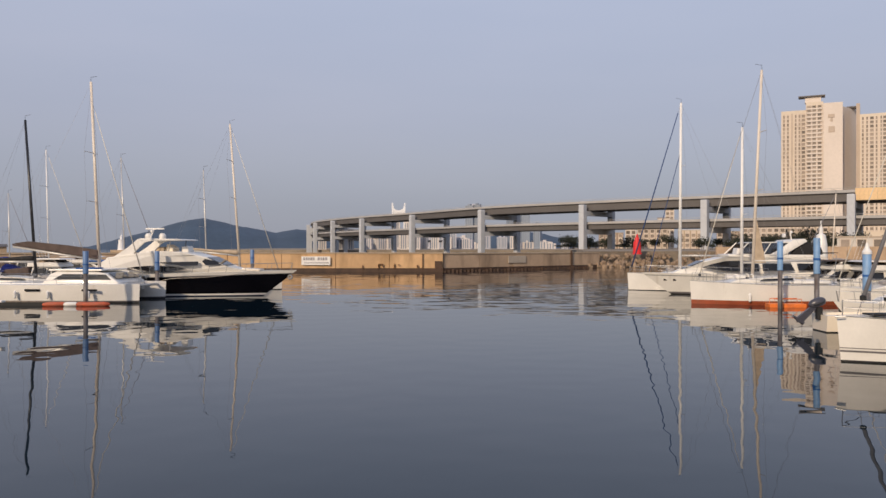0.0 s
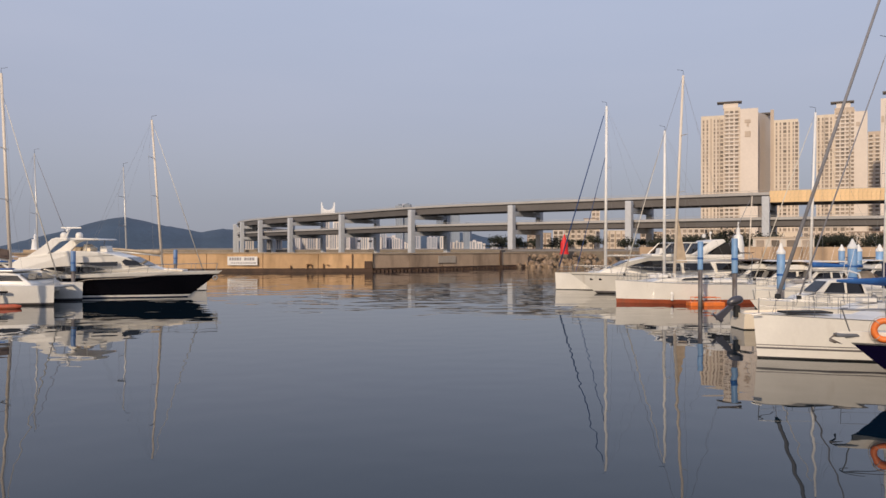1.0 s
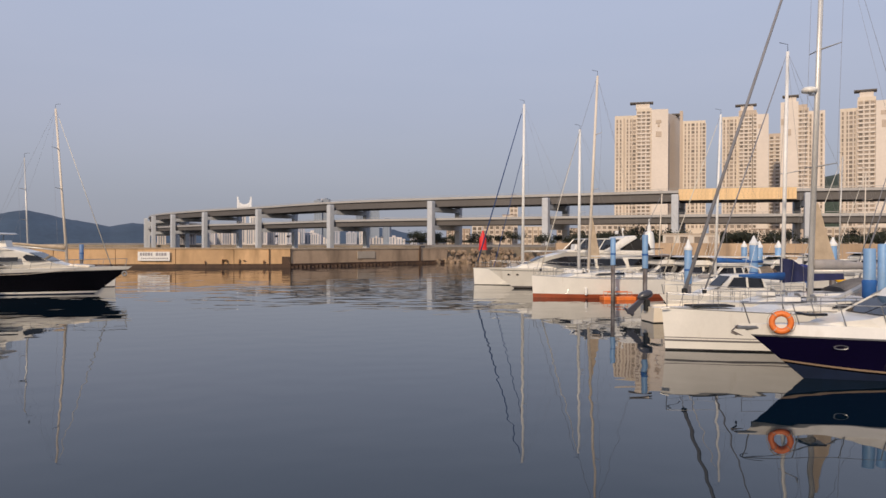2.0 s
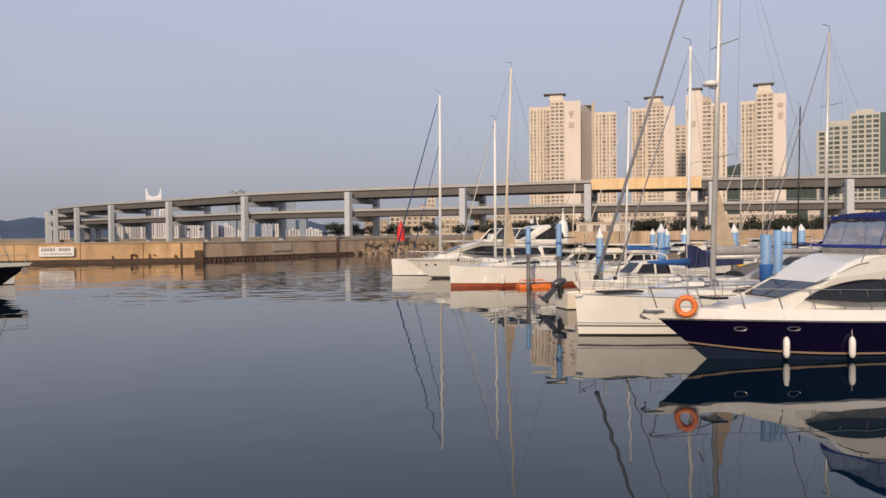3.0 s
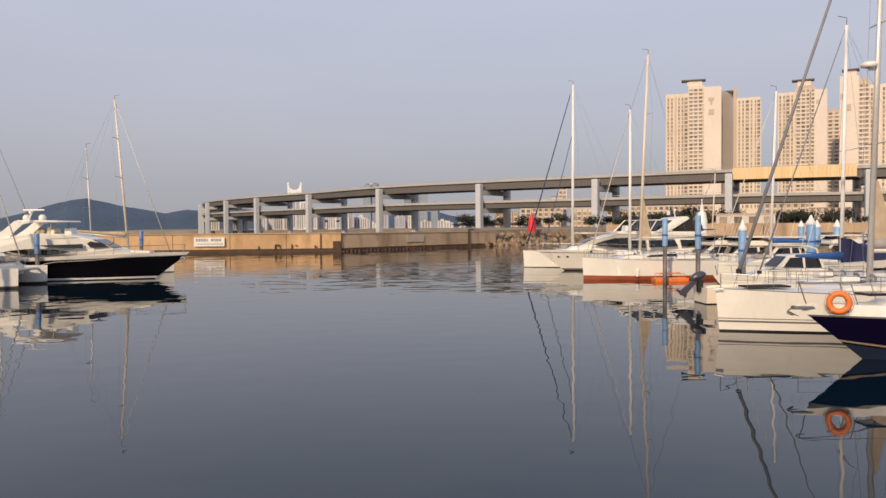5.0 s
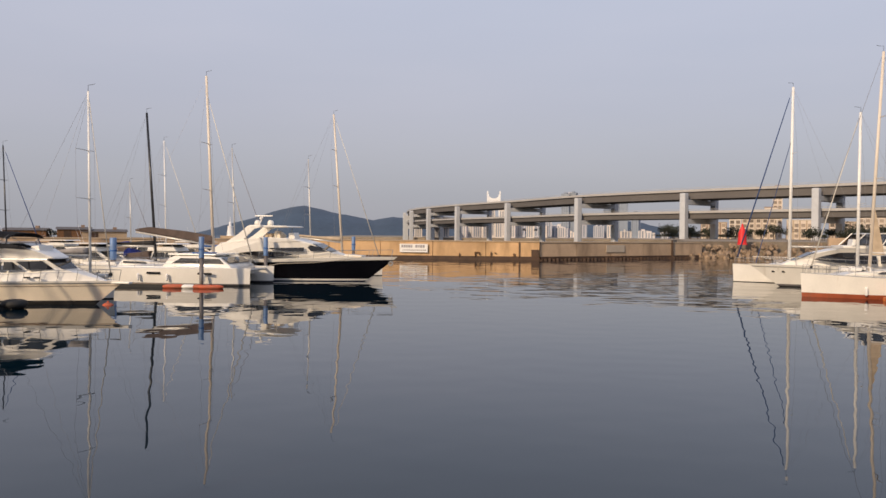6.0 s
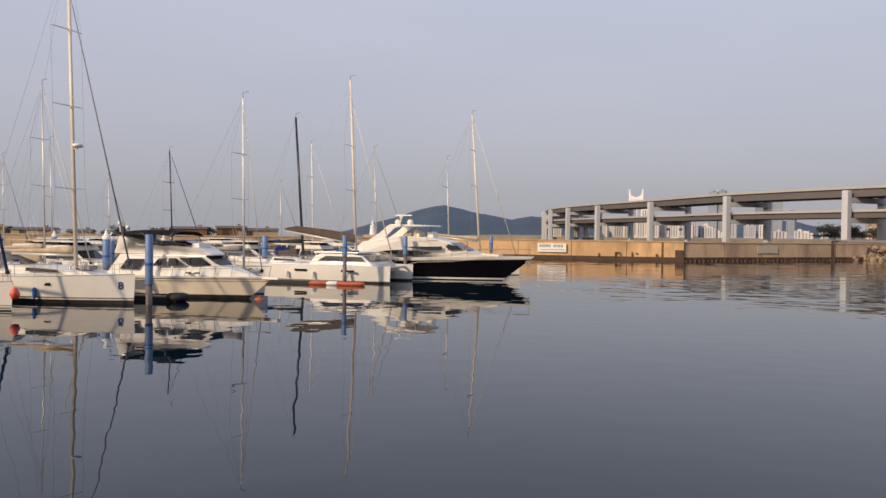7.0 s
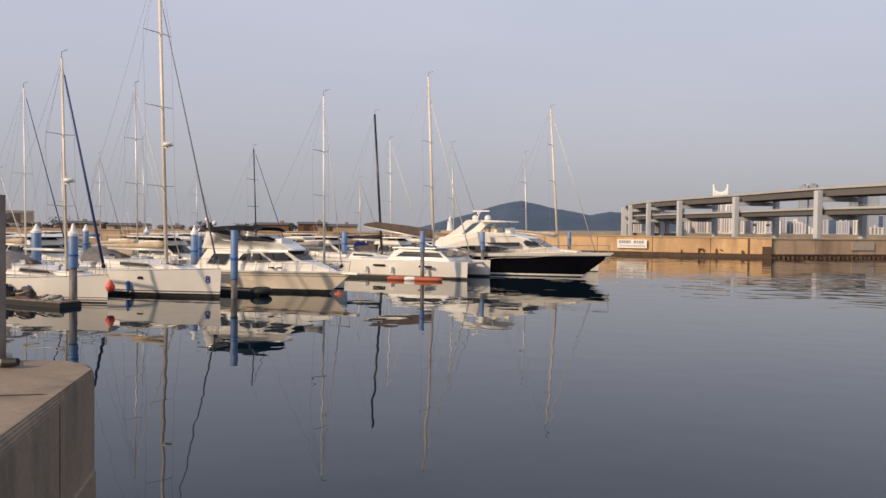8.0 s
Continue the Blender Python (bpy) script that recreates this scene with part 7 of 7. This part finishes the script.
work_float = thing("work_float", "orange rectangular plastic work float", "float", pose(22.3, 51.75, 0, 0, 0, RIGHT), group="orange floats")
part("body", box(nb(), -1.9, 0.5, -0.5, 0.5, -0.2, 0.24, 0.07), ORANGE, work_float)
part("rail", pipe(nb(), [(-1.6, -0.4, 0.22), (-1.6, -0.4, 0.55), (0.2, -0.4, 0.55), (0.2, -0.4, 0.22)], 0.025), ORANGE, work_float)
part("rail", pipe(nb(), [(-1.6, 0.4, 0.22), (-1.6, 0.4, 0.55), (0.2, 0.4, 0.55), (0.2, 0.4, 0.22)], 0.025), ORANGE, work_float)

# ---------------------------------------------------------------- piles and pontoons


def pile(x, y, top, r=0.30, cone=True, sleeve=1.9, deep=False, collar=True):
    p = thing("mooring_pile", "steel mooring pile with blue sleeve" + (" and white cone cap" if cone else ""), "pile", pose(x, y, 0), group="mooring piles")
    c = 0.62 if cone else 0.0
    z = top - c
    part("shaft", lathe(nb(), ((r, -2), (r, z - sleeve)), 16), PILE, p, smooth=True)
    sleeve_ob = part("sleeve", lathe(nb(), ((r + 0.03, z - sleeve), (r + 0.035, z - sleeve + 0.03), (r + 0.035, z - 0.02), (r + 0.02, z)), 16), SLEEVE_DEEP if deep else SLEEVE, p, "blue plastic sleeve", smooth=True)
    if collar:
        part("band", lathe(nb(), ((r + 0.05, z - sleeve * 0.62), (r + 0.05, z - sleeve * 0.56)), 16), CANVAS_MID, sleeve_ob)
    if cone:
        part("cap", lathe(nb(), ((r + 0.06, z), (r + 0.06, z + 0.14), (r * 0.75, z + 0.3), (0.05, z + c), (0.0, z + c + 0.02)), 16), CAPWHITE, p, "white cone cap", smooth=False)
    return p


for x, y, top, cone, sl, r in ((22.1, 50.5, 4.4, False, 1.9, 0.145), (19.75, 40.7, 4.5, False, 1.9, 0.13), (23.28, 42.3, 4.25, True, 2.0, 0.19), (30.6, 46.9, 4.55, True, 1.9, 0.25), (38.2, 48.9, 4.5, True, 1.9, 0.24), (45.7, 71.7, 4.3, True, 1.9, 0.26),
                              (41.4, 62.6, 4.3, True, 2.0, 0.26), (42.7, 61.7, 4.3, True, 2.0, 0.26), (62.5, 71.6, 4.5, True, 2, 0.28), (59.6, 67.5, 4.5, True, 2, 0.28), (53.8, 59.3, 4.6, True, 2, 0.3)):
    berth_pile = pile(x, y, top, r, cone, sl)
    if x == 30.6:
        part("tarpaulin", lathe(nb(), ((0.29, 1.35), (0.33, 1.42), (0.31, 1.75), (0.33, 2.05), (0.29, 2.12)), 12), CANVAS_MID, berth_pile, "bright blue tarpaulin wrapped round it", smooth=True)
for x, y, top in ((19.75, 23.45, 3.86), (20.75, 24.0, 4.02)):
    wide = pile(x, y, top, 0.165 if x < 20 else 0.13, False, 1.75, False, False)
    if x < 20:
        part("tarpaulin", lathe(nb(), ((0.20, 2.14), (0.235, 2.18), (0.225, 2.5), (0.245, 2.72), (0.20, 2.78)), 10), CANVAS_MID, wide, "bright blue tarpaulin wrapped round it", smooth=True)
for x, y, top, cone, r in ((-31.4, 27.1, 4.0, True, 0.185), (-46.8, 37.6, 3.95, True, 0.28), (-36.9, 42.0, 3.95, True, 0.21), (-39.3, 45.3, 3.8, True, 0.18), (-27.45, 34.3, 3.75, False, 0.17), (-36.6, 61.9, 3.55, False, 0.24), (-24.4, 52.6, 3.75, False, 0.15),
                           (-22.9, 61.7, 3.7, False, 0.15), (-21.1, 85.2, 3.75, False, 0.18), (-45.6, 59.4, 3.6, True, 0.2), (-55.9, 50, 3.95, True, 0.22), (-59.4, 60.8, 3.8, True, 0.22)):
    pile(x, y, top, r, cone, 2.7 if r == 0.17 else 1.55 if r < 0.20 else 1.9, True)
white_lantern = thing("harbour_lantern", "white tapered harbour light on the shore wall", "lantern", pose(55.2, 112.5, 0))
part("post", lathe(nb(), ((1.0, -1.0), (0.85, 4.4), (0.62, 5.8), (0.28, 6.0), (0.24, 6.9), (0.12, 7.0), (0.08, 7.9)), 14), CAPWHITE, white_lantern)

random.seed(12)


def pontoon(name, x0, y0, x1, y1, w, label):
    """A floating walkway: dark floats under single boards."""
    deck = thing(name, label, "pontoon", kind="structure")
    a, b = Vector((x0, y0, 0)), Vector((x1, y1, 0))
    d = (b - a)
    n = Vector((-d.y, d.x, 0)).normalized() * w / 2
    part("float_body", slab([a - n + Vector((0, 0, 0.05)), b - n + Vector((0, 0, 0.05)), b + n + Vector((0, 0, 0.05)), a + n + Vector((0, 0, 0.05))], 0.36), RUBBER, deck, "black rubber-edged float")
    k = int(d.length / 0.55)
    ang = math.atan2(d.y, d.x)
    me = bpy.data.meshes.new("board")
    bm = box(nb(), -0.26, 0.26, -w / 2 + 0.06, w / 2 - 0.06, 0.235, 0.28)
    bm.to_mesh(me)
    bm.free()
    me.materials.append(PONTOON)
    for i in range(k):
        again("board", me, Matrix.Translation(a + d * ((i + 0.5) / k)) @ Matrix.Rotation(ang, 4, "Z"), deck)
    return deck


pontoon("pontoon_1", -27.0, 36.4, -41.5, 37.2, 0.9, "finger pontoon with black rubber bumper")
pontoon("pontoon_2", -31.0, 26.6, -43.0, 27.2, 1.2, "finger pontoon with black rubber edge")
pontoon("pontoon_3", -43.5, 20.0, -41.5, 95.0, 2.0, "long main pontoon of the far row")
pontoon("pontoon_4", 33.5, 24.0, 33.5, 85.0, 2.0, "long main pontoon of the sunny row")
pontoon("pontoon_5", 20.2, 40.2, 33.0, 39.6, 0.9, "finger pontoon between two yachts")
pontoon("pontoon_6", 26.2, 50.6, 33.0, 50.1, 0.9, "finger pontoon between two yachts")
pontoon("pontoon_7", -24.0, 53.2, -42.0, 54.0, 0.9, "finger pontoon beside the catamaran")
bumper = thing("bumper", "black rubber bumper at the finger's end", "bumper", pose(-27.2, 36.4, 0))
part("tyre", torus(nb(), (0, 0, 0.25), (1, 0, 0), (0, 1, 0), 0.42, 0.22, 20, 8), RUBBER, bumper, smooth=True)

for x, y, z, m_, lab in ((29.6, 39.8, 2.2, ORANGE, "orange horseshoe lifebuoy on a yacht rail"), (31.6, 39.75, 2.1, YELLOW, "yellow rescue sling on a yacht rail")):
    horseshoe = thing("lifebuoy", lab, "lifebuoy", pose(x, y, z))
    part("body", torus(nb(), (0, 0, 0), (1, 0, 0), (0, 0, 1), 0.28, 0.14, 16, 8, 0.6, 5.6), m_, horseshoe, smooth=True)
    part("hanger", tube(nb(), (0, 0.1, -0.3), (0, 0.1, 0.25 - z), 0.03), STEEL, horseshoe)

# ---------------------------------------------------------------- on the quay
rack = thing("metal_rack", "grey weathered steel frame with rungs on the quay", "rack", pose(-8.315, 5.82, 2.4, 0, 0, 53))
for x in (0.0, -0.9):
    part("post", box(nb(), x - 0.035, x + 0.035, -0.04, 0.04, 0, 1.92, 0.008), PILE, rack)
for z in (0.28, 0.55, 0.86, 1.18, 1.52, 1.80):
    part("rung", box(nb(), -0.86, -0.045, -0.02, 0.02, z - 0.025, z + 0.025), PILE, rack)
part("brace", tube(nb(), (0, 0, 0.5), (-0.2, 0.5, 0.0), 0.03, seg=6), PILE, rack)
part("foot", box(nb(), -0.1, 0.1, -0.35, 0.35, 0.0, 0.05), PILE, rack)
hose = thing("hose", "pale hose end lying on the quay", "hose", pose(-8.15, 5.47, 2.4))
part("tube", pipe(nb(), [tuple(v) for v in smooth_path([(-0.9, -0.9, 0.04), (-0.4, -0.35, 0.05), (0.0, 0.0, 0.08), (0.15, 0.12, 0.06)], 5)], 0.035, 8), ROPE, hose)
part("nozzle", tube(nb(), (0.15, 0.12, 0.06), (0.30, 0.18, 0.07), 0.05, 0.045, 8), RUBBER, hose)


# gear lying on the pontoon end
def gear_heap(x, y, z, w, d, hgt, seed, material, label):
    heap = thing("gear_heap", label, "mooring gear", pose(x, y, z))
    bm = nb()
    bmesh.ops.create_icosphere(bm, subdivisions=3, radius=1.0)
    for v in bm.verts:
        k = 0.85 + 0.45 * noise.noise(v.co * 1.8 + Vector((seed, 0, 0)))
        v.co = Vector((v.co.x * w * k, v.co.y * d * k, max(0.0, v.co.z * hgt * k)))
    part("tarpaulin", bm, material, heap, smooth=True)
    for i in range(3):
        part("rope_coil", torus(nb(), (w * (0.5 * i - 0.5), -d * 0.5, hgt * 0.55), (1, 0.1 * i, 0.15), (0, 1, 0.3), 0.26, 0.03, 20, 6), ROPE if i == 1 else RUBBER, heap)
    return heap


gear_heap(-32.3, 26.65, 0.27, 0.9, 0.42, 0.32, 2.0, CANVAS_GREY, "grey tarpaulin and ropes heaped on the pontoon")
gear_heap(-34.2, 26.75, 0.27, 0.7, 0.42, 0.62, 5.0, CANVAS_BROWN, "brown tarpaulin bundle with dark ropes on the pontoon")
gear_heap(-36.6, 26.9, 0.27, 1.5, 0.5, 1.0, 9.0, CANVAS_BLACK, "black tarpaulin over a stowed dinghy on the pontoon")
